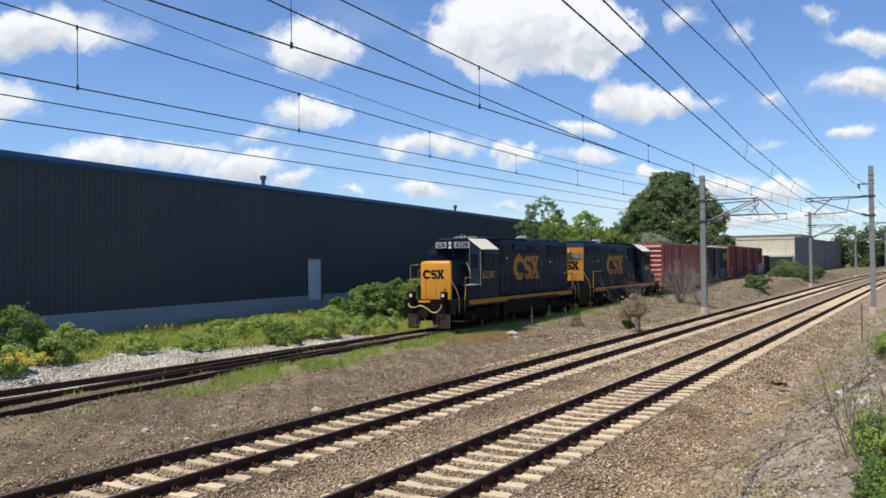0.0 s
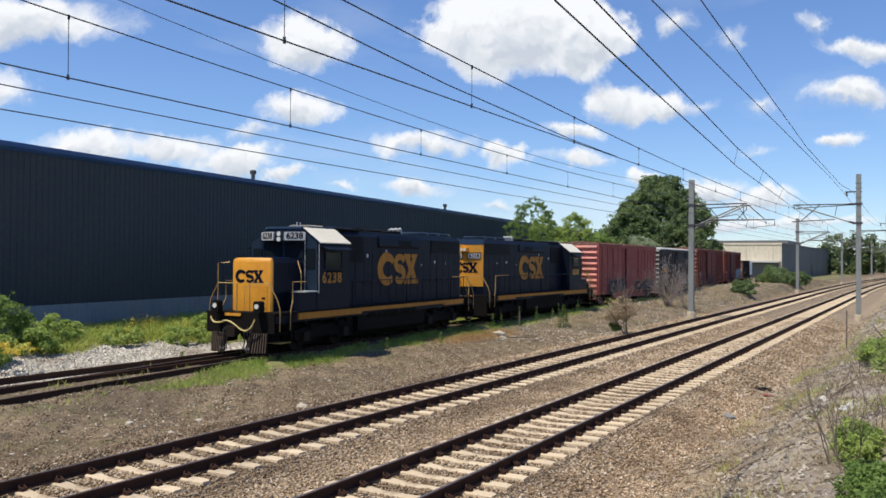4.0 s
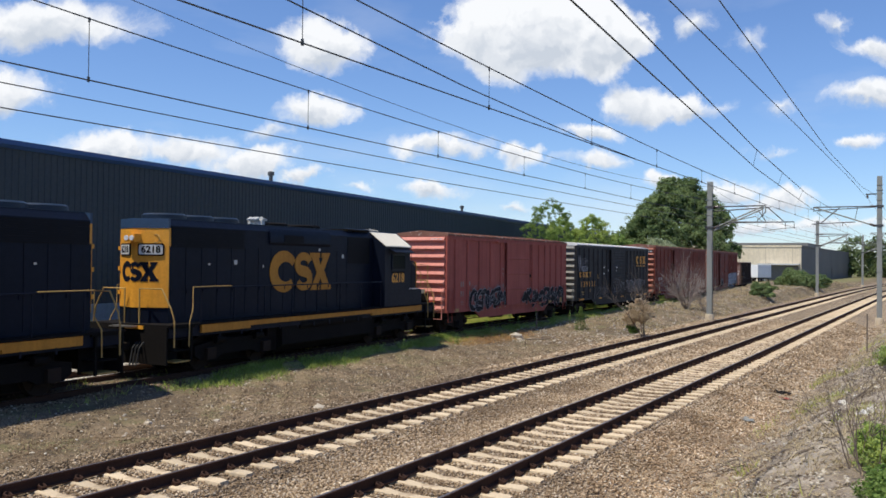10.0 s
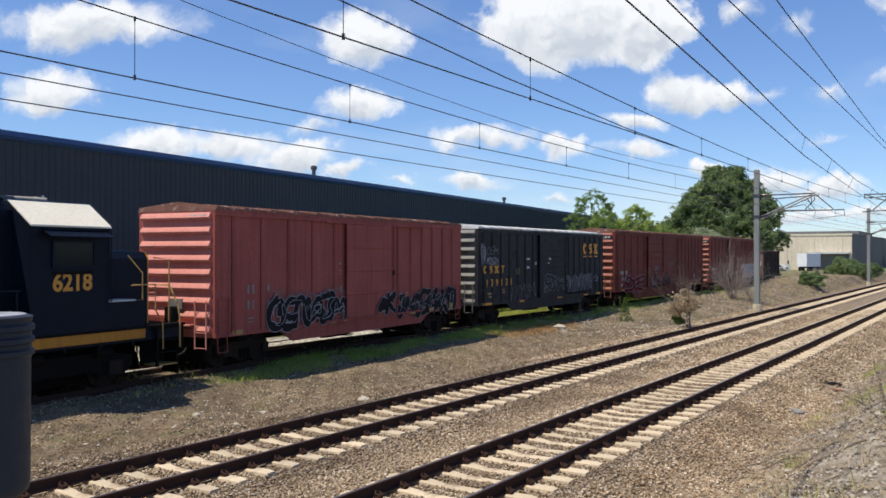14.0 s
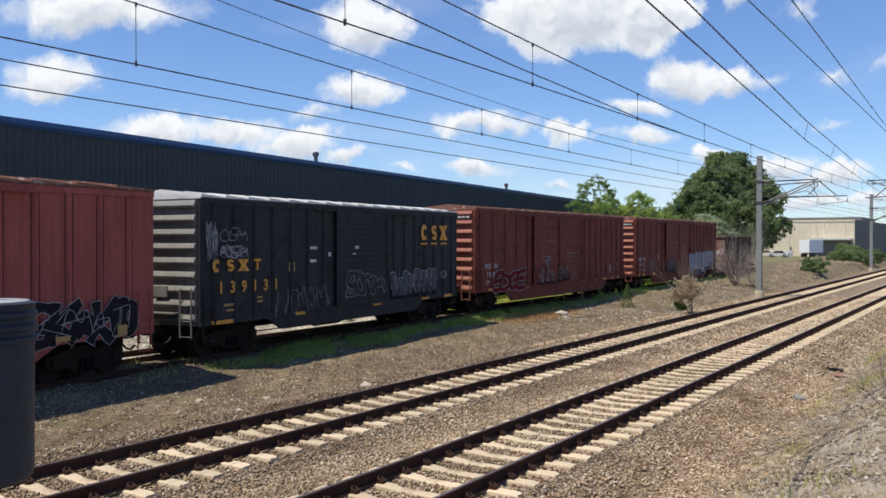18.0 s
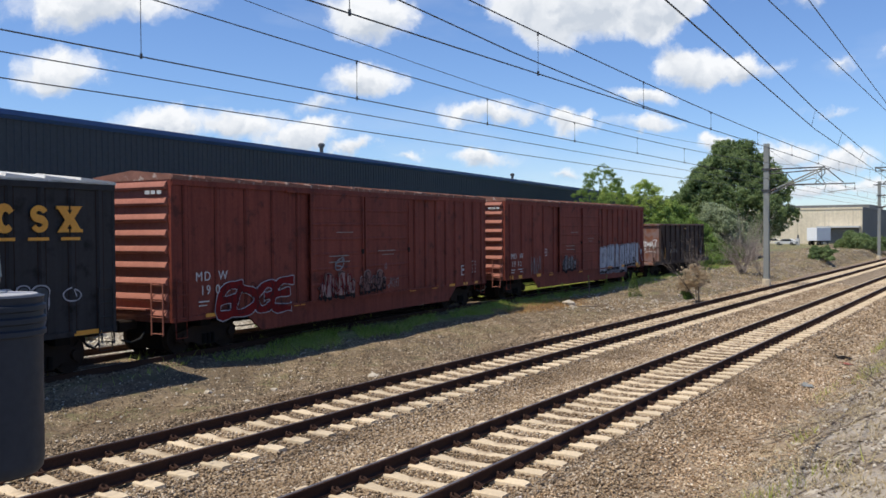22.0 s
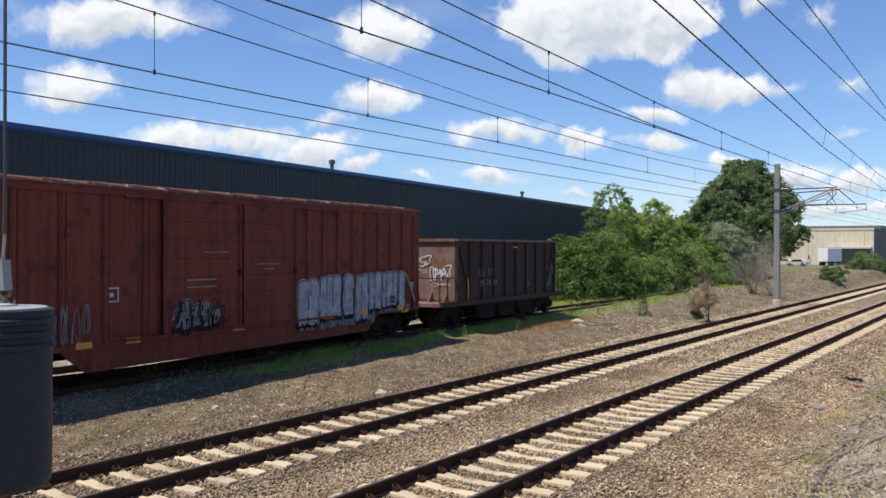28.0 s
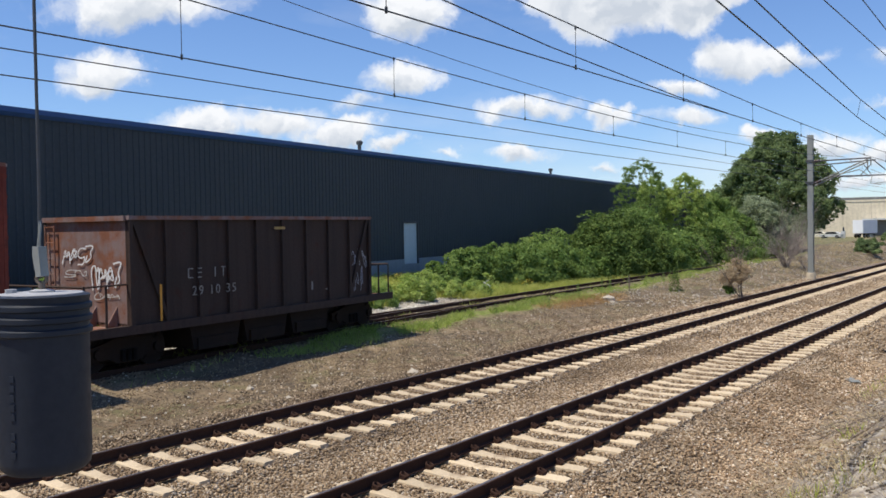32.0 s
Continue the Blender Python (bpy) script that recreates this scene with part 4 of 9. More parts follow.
def tag(rng, x, y0, y1, z0, z1, word, parent, fill, edge=None, thick=0.16, rim=0.03, lean=0.12, along="y", loose=0.06):
    """A sprayed word, letter over letter, each stroke a fat ribbon with a rim of another colour under it."""
    w = (y1 - y0) / len(word)
    for k, ch in enumerate(word):
        grow, low = rng.uniform(1.1, 1.4), z0 + rng.uniform(-0.06, 0.06) * (z1 - z0)
        tall = (z1 - z0) * rng.uniform(0.88, 1.08)
        lines = []
        for line in GLYPHS[ch]:
            pts = [(y0 + w * (k + 0.5) + (u - 0.5) * w * grow + lean * (v - 0.5) * tall + rng.normal(0, loose * w), low + v * tall + rng.normal(0, loose * 0.5 * w)) for u, v in line]
            for _ in range(2):                      # round the corners
                new_ = [pts[0]]
                for p, q in zip(pts, pts[1:]):
                    new_ += [(p[0] * 0.75 + q[0] * 0.25, p[1] * 0.75 + q[1] * 0.25), (p[0] * 0.25 + q[0] * 0.75, p[1] * 0.25 + q[1] * 0.75)]
                pts = new_ + [pts[-1]]
            lines.append(pts)
        for wide, material, off, name in ((thick + 2 * rim, edge, 0.0, "spray_outline"), (thick, fill, 0.004, "sprayed_letter")):
            if material is None:
                continue
            m = Mesh()
            for j, pts in enumerate(lines):
                vs, last = [], len(pts) - 1
                for i, (a, b) in enumerate(pts):
                    (p0, q0), (p1, q1) = pts[max(i - 1, 0)], pts[min(i + 1, last)]
                    dx, dz = p1 - p0, q1 - q0
                    l = math.hypot(dx, dz) or 1e-6
                    t = wide / 2 * (1 + 0.18 * math.sin(i * 1.3 + k * 2.1 + j))
                    nx, nz = -dz / l * t, dx / l * t
                    if i in (0, last):              # square ends reach past the last point
                        s = (-1 if i == 0 else 1) * (wide - thick) / 2
                        a, b = a + dx / l * s, b + dz / l * s
                    e = off + 0.0008 * (k % 3) + 0.0003 * j + 0.00004 * i
                    for u, v in ((a - nx, b - nz), (a + nx, b + nz)):
                        vs.append((x + e, u, v) if along == "y" else (u, x - e, v))
                m.add(vs, [(2 * i, 2 * i + 2, 2 * i + 3, 2 * i + 1) for i in range(last)])
            part(name, m, material, parent)


def bars(parent, x, rows, material, name="stencil_bar", along="y"):
    """Unreadable lettering as plain bars: rows of y0, y1, z0, z1."""
    for y0, y1, z0, z1 in rows:
        part(name, Mesh().box(x, x + 0.004, y0, y1, z0, z1) if along == "y" else Mesh().box(y0, y1, x - 0.004, x, z0, z1), material, parent)


def side_text(parent, body, x, y, z, size, material, spacing=1.0, bold=0.0, name="road_number"):
    """Lettering on the side that faces +x, reading along +y."""
    me = text_mesh(body, size, material, bold, spacing)
    return part(name, me, material, parent, at=Matrix(((0, 0, 1, x), (1, 0, 0, y), (0, 1, 0, z), (0, 0, 0, 1))))


def end_text(parent, body, x, y, z, size, material, bold=0.0):
    """Lettering on a face that looks towards -y."""
    me = text_mesh(body, size, material, bold)
    return part("road_number", me, material, parent, at=Matrix(((1, 0, 0, x), (0, 0, -1, y), (0, 1, 0, z), (0, 0, 0, 1))))


def boxcar(label, L, top, paint, endpaint, roofpaint, doors, posts, roof_ribs, nz=6, dark_gap=False, side_bot=0.95, drop=0.38):
    """A boxcar: origin at the middle of its length, on the rail heads; its front end looks towards -y."""
    car = thing("boxcar", label, "boxcar", group="freight cars")
    h, W, sb = L / 2, 1.46, side_bot
    part("underframe", Mesh().box(-0.45, 0.45, -h + 0.05, h - 0.05, 0.62, 0.98).box(-1.3, 1.3, -h + 1.2, -h + 1.6, 0.75, 0.97).box(-1.3, 1.3, h - 1.6, h - 1.2, 0.75, 0.97), BLACK, car)
    # sides with a sill that drops between the trucks
    for s in (-1, 1):
        a, b = (W - 0.06, W) if s > 0 else (-W, -W + 0.06)
        ring = [(-h, sb), (-h + 2.9, sb), (-h + 3.6, sb - drop), (h - 3.6, sb - drop), (h - 2.9, sb), (h, sb), (h, top - 0.1), (-h, top - 0.1)]
        side = part("side", Mesh().prism_x(ring, a, b), paint, car)
        for py in posts:
            pm = Mesh()
            c0, c1 = (W, W + 0.055) if s > 0 else (-W - 0.055, -W)
            d = 0.03
            pm.prism_z([(c0, py - 0.09), (c1, py - 0.05), (c1, py + 0.05), (c0, py + 0.09)] if s > 0 else [(c1, py - 0.09), (c1, py + 0.09), (c0, py + 0.05), (c0, py - 0.05)], sb + 0.06, top - 0.16)
            part("side_post", pm, paint, side)
        # dark strips along the posts paint in their edge shade along with grime
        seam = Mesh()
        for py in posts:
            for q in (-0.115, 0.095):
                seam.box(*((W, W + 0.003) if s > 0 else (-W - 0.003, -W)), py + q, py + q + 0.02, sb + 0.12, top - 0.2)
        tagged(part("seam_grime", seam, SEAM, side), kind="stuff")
        part("top_chord", Mesh().box(*((W, W + 0.05) if s > 0 else (-W - 0.05, -W)), -h, h, top - 0.2, top - 0.02), paint, side)
        part("side_sill", Mesh().box(*((W, W + 0.045) if s > 0 else (-W - 0.045, -W)), -h, h, sb, sb + 0.12), paint, side)
        # plug or sliding door leaves on their rails
        x0, x1 = (W + 0.06, W + 0.105) if s > 0 else (-W - 0.105, -W - 0.06)
        xo0, xo1 = (W + 0.105, W + 0.128) if s > 0 else (-W - 0.128, -W - 0.105)
        for door0, door1 in doors:
            dr = part("door", Mesh().box(x0, x1, door0, door1, sb + 0.16, top - 0.24), paint, car)
            for k in range(1, nz):
                z = sb + 0.16 + (top - sb - 0.4) * k / nz
                part("door_rib", Mesh().prism_y([(xo0, z - 0.05), (xo1, z - 0.025), (xo1, z + 0.025), (xo0, z + 0.05)] if s > 0 else [(xo0, z - 0.025), (xo1, z - 0.05), (xo1, z + 0.05), (xo0, z + 0.025)], door0 + 0.06, door1 - 0.06), paint, dr)
            xx = (W + 0.14) * s
            part("lock_bar", Mesh().cyl((xx, door1 - 0.16, sb + 0.2), (xx, door1 - 0.16, top - 0.25), 0.02, n=8), paint, dr)
            part("door_stile", Mesh().box(min(x0, xo0), max(x1, xo1), door0, door0 + 0.06, sb + 0.16, top - 0.24), BLACK if dark_gap else paint, dr)
            part("lock_handle", Mesh().box(xx - 0.02, xx + 0.02, door1 - 0.22, door1 - 0.10, 2.55, 2.72), RUST_BLACK, dr)
        da, db = doors[0][0], doors[-1][1]
        for za, zc in ((top - 0.235, top - 0.17), (sb + 0.09, sb + 0.15)):
            part("door_rail", Mesh().box(min(x0, xo0), max(x1, xo1), da - 1.2, db + 2.2, za, zc), paint, car)
    # corrugated ends; the one towards -y takes the paint lightened as sunlit
    for s in (-1, 1):
        y0, y1 = (-h, -h + 0.06) if s < 0 else (h - 0.06, h)
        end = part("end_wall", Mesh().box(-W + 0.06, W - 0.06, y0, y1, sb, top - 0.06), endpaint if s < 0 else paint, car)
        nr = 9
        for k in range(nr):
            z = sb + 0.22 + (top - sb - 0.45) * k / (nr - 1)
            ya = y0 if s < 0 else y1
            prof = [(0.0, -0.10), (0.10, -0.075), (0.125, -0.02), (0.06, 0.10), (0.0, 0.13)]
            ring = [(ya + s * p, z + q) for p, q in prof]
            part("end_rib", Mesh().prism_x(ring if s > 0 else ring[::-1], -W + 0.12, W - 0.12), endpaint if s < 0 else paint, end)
        for xa, xb in ((-W - 0.01, -W + 0.1), (W - 0.1, W + 0.01)):
            part("corner_post", Mesh().box(xa, xb, y0 - 0.012, y1 + 0.012, sb, top - 0.05), paint, end)
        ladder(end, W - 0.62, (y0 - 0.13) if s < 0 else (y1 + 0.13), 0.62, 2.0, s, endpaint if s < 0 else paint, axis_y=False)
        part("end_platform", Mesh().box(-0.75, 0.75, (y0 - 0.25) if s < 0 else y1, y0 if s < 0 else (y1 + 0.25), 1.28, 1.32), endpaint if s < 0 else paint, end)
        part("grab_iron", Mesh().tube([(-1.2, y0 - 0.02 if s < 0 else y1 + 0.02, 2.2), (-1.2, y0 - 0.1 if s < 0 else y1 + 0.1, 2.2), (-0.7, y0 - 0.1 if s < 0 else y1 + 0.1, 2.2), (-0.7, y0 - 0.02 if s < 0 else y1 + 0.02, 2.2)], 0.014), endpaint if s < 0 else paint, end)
        wy = (y0 - 0.28) if s < 0 else (y1 + 0.28)
        bw = Mesh()
        ringp = [(-0.62 + 0.26 * math.cos(a * 0.3927), wy, 1.95 + 0.26 * math.sin(a * 0.3927)) for a in range(17)]
        bw.tube(ringp, 0.016)
        for a in range(4):
            bw.cyl((-0.62, wy, 1.95), (-0.62 + 0.26 * math.cos(a * 1.5708), wy, 1.95 + 0.26 * math.sin(a * 1.5708)), 0.012, n=5)
        bw.cyl((-0.62, wy, 1.95), (-0.62, y0 if s < 0 else y1, 1.95), 0.02, n=6)
        if s > 0:
            part("brake_wheel", bw, endpaint, end)
        coupler(car, s * (h - 0.15), s)
        for q in (-1, 1):
            st = Mesh().tube([(q * (W + 0.0), s * (h - 0.12), sb + 0.02), (q * (W + 0.02), s * (h - 0.12), 0.52), (q * (W + 0.02), s * (h - 0.52), 0.52), (q * W, s * (h - 0.52), sb + 0.02)], 0.018)
            part("stirrup_step", st, paint, car)
            ladder(car, q * (W + 0.06), s * (h - 0.33) - 0.21, sb, sb + 1.1, s, paint)
    # roof: shallow gable of overlapping sheets
    rf = part("roof", Mesh().prism_y([(-W - 0.05, top - 0.06), (W + 0.05, top - 0.06), (W + 0.05, top), (0.0, top + 0.15), (-W - 0.05, top)], -h - 0.02, h + 0.02), roofpaint, car)
    for k in range(roof_ribs):
        ya, yb = (-h + 0.02 + (L - 0.04) * q / roof_ribs for q in (k, k + 1))
        rr = Mesh()
        rr.add([(x, y, z) for y, u in ((ya, 0.075), (yb, 0.012)) for x, z in ((-W - 0.055, top - 0.005), (W + 0.055, top - 0.005), (W + 0.055, top + u), (0.0, top + 0.15 + u), (-W - 0.055, top + u))],
               [(0, 1, 2, 3, 4), (9, 8, 7, 6, 5)] + [(q, q + 5, (q + 1) % 5 + 5, (q + 1) % 5) for q in range(5)])
        part("roof_sheet", rr, roofpaint, rf)
    for s in (-1, 1):
        freight_truck(car, s * (h - 1.75))
    # brake gear under the floor; the boxes at the trucks are added to block lit gaps
    for s in (-1, 1):
        part("brake_rigging", Mesh().box(-0.62, 0.62, s * (h - 1.75) - 1.25, s * (h - 1.75) + 1.25, 0.14, 0.9), BLACK, car)
    part("air_reservoir", Mesh().cyl((0.75, -1.6, 0.62), (0.75, -0.2, 0.62), 0.22, n=14), BLACK, car)
    part("brake_cylinder", Mesh().cyl((-0.7, 0.6, 0.60), (-0.7, 1.5, 0.60), 0.18, n=14), BLACK, car)
    part("brake_rod", Mesh().tube([(0.3, -h + 2.6, 0.45), (0.35, 0.0, 0.42), (0.3, h - 2.6, 0.45)], 0.02, 6), BLACK, car)
    part("train_pipe", Mesh().tube([(-0.55, -h + 0.3, 0.66), (-0.6, -h + 3.0, 0.58), (-0.6, h - 3.0, 0.58), (-0.55, h - 0.3, 0.66)], 0.025, 6), BLACK, car)
    for k in range(-2, 3):
        part("floor_beam", Mesh().box(-1.38, 1.38, k * 2.0 - 0.06, k * 2.0 + 0.06, 0.70, 0.96), BLACK, car)
    return car


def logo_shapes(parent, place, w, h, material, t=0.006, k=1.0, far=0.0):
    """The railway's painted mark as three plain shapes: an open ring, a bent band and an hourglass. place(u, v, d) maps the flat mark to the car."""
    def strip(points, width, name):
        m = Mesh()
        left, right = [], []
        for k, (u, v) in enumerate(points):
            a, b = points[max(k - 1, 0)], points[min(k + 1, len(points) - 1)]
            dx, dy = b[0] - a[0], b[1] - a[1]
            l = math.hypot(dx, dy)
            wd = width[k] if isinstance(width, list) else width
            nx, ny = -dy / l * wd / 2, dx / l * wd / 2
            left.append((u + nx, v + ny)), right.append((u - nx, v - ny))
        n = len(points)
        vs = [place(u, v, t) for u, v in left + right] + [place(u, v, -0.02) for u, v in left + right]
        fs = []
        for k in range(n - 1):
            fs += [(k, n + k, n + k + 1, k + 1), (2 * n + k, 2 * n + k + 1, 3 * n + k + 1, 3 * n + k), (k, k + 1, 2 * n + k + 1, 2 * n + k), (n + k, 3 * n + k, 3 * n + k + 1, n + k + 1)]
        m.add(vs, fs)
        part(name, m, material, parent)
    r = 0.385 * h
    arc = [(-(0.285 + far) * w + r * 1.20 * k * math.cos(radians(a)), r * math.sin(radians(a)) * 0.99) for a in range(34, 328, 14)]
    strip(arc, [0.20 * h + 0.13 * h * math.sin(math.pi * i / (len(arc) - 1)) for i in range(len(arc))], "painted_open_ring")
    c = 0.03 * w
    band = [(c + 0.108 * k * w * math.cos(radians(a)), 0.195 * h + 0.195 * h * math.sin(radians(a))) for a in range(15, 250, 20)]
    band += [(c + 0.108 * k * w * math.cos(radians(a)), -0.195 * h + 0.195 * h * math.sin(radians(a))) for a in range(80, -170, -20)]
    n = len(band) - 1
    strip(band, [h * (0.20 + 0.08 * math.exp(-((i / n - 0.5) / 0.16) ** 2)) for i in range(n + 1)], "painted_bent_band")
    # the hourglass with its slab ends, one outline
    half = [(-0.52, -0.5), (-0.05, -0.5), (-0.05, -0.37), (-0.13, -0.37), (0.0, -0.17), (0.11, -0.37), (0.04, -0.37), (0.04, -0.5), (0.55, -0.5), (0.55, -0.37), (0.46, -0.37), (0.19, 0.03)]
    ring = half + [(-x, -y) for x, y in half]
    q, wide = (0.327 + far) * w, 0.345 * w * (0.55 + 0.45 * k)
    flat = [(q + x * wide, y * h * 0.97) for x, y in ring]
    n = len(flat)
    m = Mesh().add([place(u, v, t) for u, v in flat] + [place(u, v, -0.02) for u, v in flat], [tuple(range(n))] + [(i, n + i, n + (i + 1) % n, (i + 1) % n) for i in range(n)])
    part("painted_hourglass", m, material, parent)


def locomotive(label, number, lit):
    """A four-axle road-switcher diesel: origin in its middle on the rail heads, short nose towards -y."""
    lo = thing("locomotive", label, "locomotive", group="locomotives")
    # frame, deck and stripe
    part("underframe", Mesh().box(-1.42, 1.42, -8.6, 8.5, 1.12, 1.44), NAVY, lo)
    part("deck", Mesh().box(-1.52, 1.52, -8.72, 8.62, 1.44, 1.50), BLACK, lo)
    for s in (-1, 1):
        x0, x1 = sorted((s * 1.42, s * 1.50))
        part("side_sill", Mesh().box(x0, x1, -7.3, -2.9, 1.20, 1.435).box(x0, x1, -2.9, 4.9, 1.285, 1.435).box(x0, x1, 4.9, 7.2, 1.20, 1.435), SHADED_YELLOW, lo, "faded yellow stripe along the sill, darkened as shaded")
        for k in range(14):
            y = -6.9 + k * 1.02
            xa, xb = sorted((s * 1.50, s * 1.515))
            part("sill_bracket", Mesh().box(xa, xb, y, y + 0.06, 1.05, 1.21), NAVY, lo)
    part("fuel_tank", Mesh().prism_y([(-0.9, 0.20), (0.9, 0.20), (1.36, 0.50), (1.36, 1.12), (-1.36, 1.12), (-1.36, 0.50)], -3.0, 3.0), BLACK, lo)
    # solid black boxes added to close the lit gaps beneath the frame
    for s in (-1, 1):
        part("traction_motor", Mesh().box(-0.66, 0.66, s * 5.15 - 1.95, s * 5.15 + 1.95, 0.16, 1.12), BLACK, lo)
        part("drain_pipe", Mesh().box(-1.2, 1.2, s * 3.35 - 0.25, s * 3.35 + 0.25, 0.35, 1.12), BLACK, lo)
    for s in (-1, 1):
        part("air_reservoir", Mesh().cyl((s * 1.28, -2.2, 1.13), (s * 1.28, 2.0, 1.13), 0.17, n=14), BLACK, lo)
    # short nose
    nose = [(-0.86, 1.5), (0.86, 1.5), (0.86, 3.22), (0.74, 3.38), (-0.74, 3.38), (-0.86, 3.22)]
    part("nose", Mesh().prism_y(nose, -8.0, -6.14), NAVY, lo)
    part("nose_top", Mesh().box(-0.74, 0.74, -7.9, -6.16, 3.38, 3.395), SUNLIT_BLUE, lo, "dark blue nose top, lightened as sunlit")
    rings = []
    for z, e, b in ((1.5, 0.0, 0.0), (3.24, 0.0, 0.0), (3.35, 0.035, 0.03), (3.40, 0.12, 0.07)):
        rings.append([(-0.875 + e, -7.99, z), (-0.875 + e, -8.02 + b, z), (-0.42, -8.11 + b, z), (0.82 - e, -8.11 + b, z), (0.875 - e, -8.06 + b, z), (0.875 - e, -7.99, z)])
    nm = Mesh().add([p for r in rings for p in r], [(6 * k + i, 6 * k + (i + 1) % 6, 6 * k + 6 + (i + 1) % 6, 6 * k + 6 + i) for k in range(3) for i in range(6)] + [(5, 4, 3, 2, 1, 0), tuple(range(18, 24))])
    nf = part("nose_front", nm, YELLOW, lo, "yellow nose front")
    part("nose_door", Mesh().box(0.30, 0.70, -8.125, -8.11, 1.62, 2.4), YELLOW, nf)
    part("nose_seam", Mesh().box(-0.40, 0.78, -8.116, -8.108, 2.36, 2.375).box(-0.30, -0.28, -8.116, -8.108, 1.55, 2.36), OLD_YELLOW, nf)
    part("door_latch", Mesh().box(0.48, 0.62, -8.14, -8.12, 1.94, 2.0), BLACK, nf)
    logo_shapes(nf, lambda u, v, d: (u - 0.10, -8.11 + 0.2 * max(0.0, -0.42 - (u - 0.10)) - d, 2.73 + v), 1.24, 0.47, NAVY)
    part("grab_pole", Mesh().tube([(-1.28, -8.35, 1.5), (-1.28, -8.35, 3.2), (-0.95, -8.12, 3.24)], 0.02), OLD_YELLOW, lo)
    part("nose_hatch", Mesh().box(-0.45, 0.45, -7.8, -6.4, 3.38, 3.43), BLUE_TOP, lo)
    # cab with faceted roof
    cab_ring = [(-1.5, 1.5), (1.5, 1.5), (1.5, 3.96), (0.80, 4.50), (-0.80, 4.50), (-1.5, 3.96)]
    cab = part("cab", Mesh().prism_y(cab_ring, -6.15, -3.90), NAVY, lo, "dark blue cab")
    part("cab_front", Mesh().prism_y([(-1.49, 1.5), (1.49, 1.5), (1.49, 3.95), (0.79, 4.49), (-0.79, 4.49), (-1.49, 3.95)], -6.153, -6.10), SUNLIT_BLUE, cab, "dark blue cab front, lightened as sunlit")
    part("number_board_housing", Mesh().prism_z([(-1.02, -6.14), (-0.2, -6.46), (0.2, -6.46), (1.02, -6.14)], 4.03, 4.41), SUNLIT_BLUE, cab)
    part("windshield_visor", Mesh().box(-0.95, 0.95, -6.30, -6.14, 4.0, 4.03), NAVY, cab)
    part("roof_box", Mesh().box(-0.45, 0.45, -5.2, -4.2, 4.57, 4.68, 0.04), ROOF_BOX, cab, "beige roof housing")
    part("roof_hatch", Mesh().box(-0.62, 0.62, -4.2, -2.2, 4.53, 4.66, 0.05), SUNLIT_BLUE, cab)
    for s in (-1, 1):
        ring = [(s * 1.56, 3.95), (s * 0.79, 4.535), (s * 0.79, 4.56), (s * 1.56, 3.99)]
        rim = [(s * 1.58, 3.93), (s * 0.78, 4.54), (s * 0.78, 4.585), (s * 1.58, 4.0)]
        part("roof_rim", Mesh().prism_y(rim if s < 0 else rim[::-1], -6.17, -6.138), SUNLIT_BLUE, cab)
        part("roof_slope", Mesh().prism_y(ring if s < 0 else ring[::-1], -6.14, -3.88), WHITE, cab, "white roof slope")
        x = s * 1.5
        xa, xb = sorted((x, x + s * 0.02))
        w = part("side_window", Mesh().box(xa, xb, -5.62, -4.52, 3.05, 3.60), glass_mat(), cab)
        xc, xd = sorted((x, x + s * 0.04))
        part("window_frame", Mesh().box(xc, xd, -5.68, -5.62, 3.0, 3.66).box(xc, xd, -4.52, -4.46, 3.0, 3.66).box(xc, xd, -5.62, -4.52, 3.60, 3.66).box(xc, xd, -5.62, -4.52, 3.0, 3.05), NAVY, w)
        xe, xf = sorted((x, x + s * 0.32))
        part("sun_shade", Mesh().prism_y([(xe, 3.86), (xf, 3.72), (xf, 3.74), (xe, 3.89)] if s > 0 else [(xe, 3.72), (xf, 3.86), (xf, 3.89), (xe, 3.74)], -6.0, -4.2), NAVY, cab)
        part("arm_rest", Mesh().box(xa, xb + 0.02, -5.6, -4.5, 2.86, 2.93), BLACK, cab)
        part("cab_handrail", Mesh().tube([(s * 1.54, -6.12, 2.1), (s * 1.56, -6.14, 2.2), (s * 1.56, -6.14, 3.9), (s * 1.52, -6.10, 3.95)], 0.012), PALE if s > 0 else NAVY, cab)
        part("step_edge", Mesh().box(min(s * 0.95, s * 1.53), max(s * 0.95, s * 1.53), -6.95, -6.1, 2.16, 2.20), PALE, cab)
        part("cab_steps", Mesh().box(min(s * 0.9, s * 1.48), max(s * 0.9, s * 1.48), -7.3, -6.15, 1.5, 2.16), NAVY, cab)
        part("door_handrail", Mesh().tube([(s * 1.5, -7.2, 2.18), (s * 1.5, -7.2, 2.85), (s * 1.2, -7.0, 3.3)], 0.018), OLD_YELLOW, cab)
        # front windows
        xq0, xq1 = sorted((s * 0.12, s * 0.86))
        wf = part("windshield", Mesh().box(xq0, xq1, -6.175, -6.15, 3.42, 3.98), glass_mat(), cab)
        part("windshield_frame", Mesh().box(xq0 - 0.04, xq1 + 0.04, -6.185, -6.15, 3.36, 3.42).box(xq0 - 0.04, xq1 + 0.04, -6.185, -6.15, 3.98, 4.03).box(xq0 - 0.05, xq0, -6.185, -6.15, 3.42, 3.98).box(xq1, xq1 + 0.05, -6.185, -6.15, 3.42, 3.98), NAVY, wf)
        xr0, xr1 = sorted((s * 0.98, s * 1.40))
        part("front_door_window", Mesh().box(xr0, xr1, -6.17, -6.15, 3.0, 3.75), glass_mat(), cab)
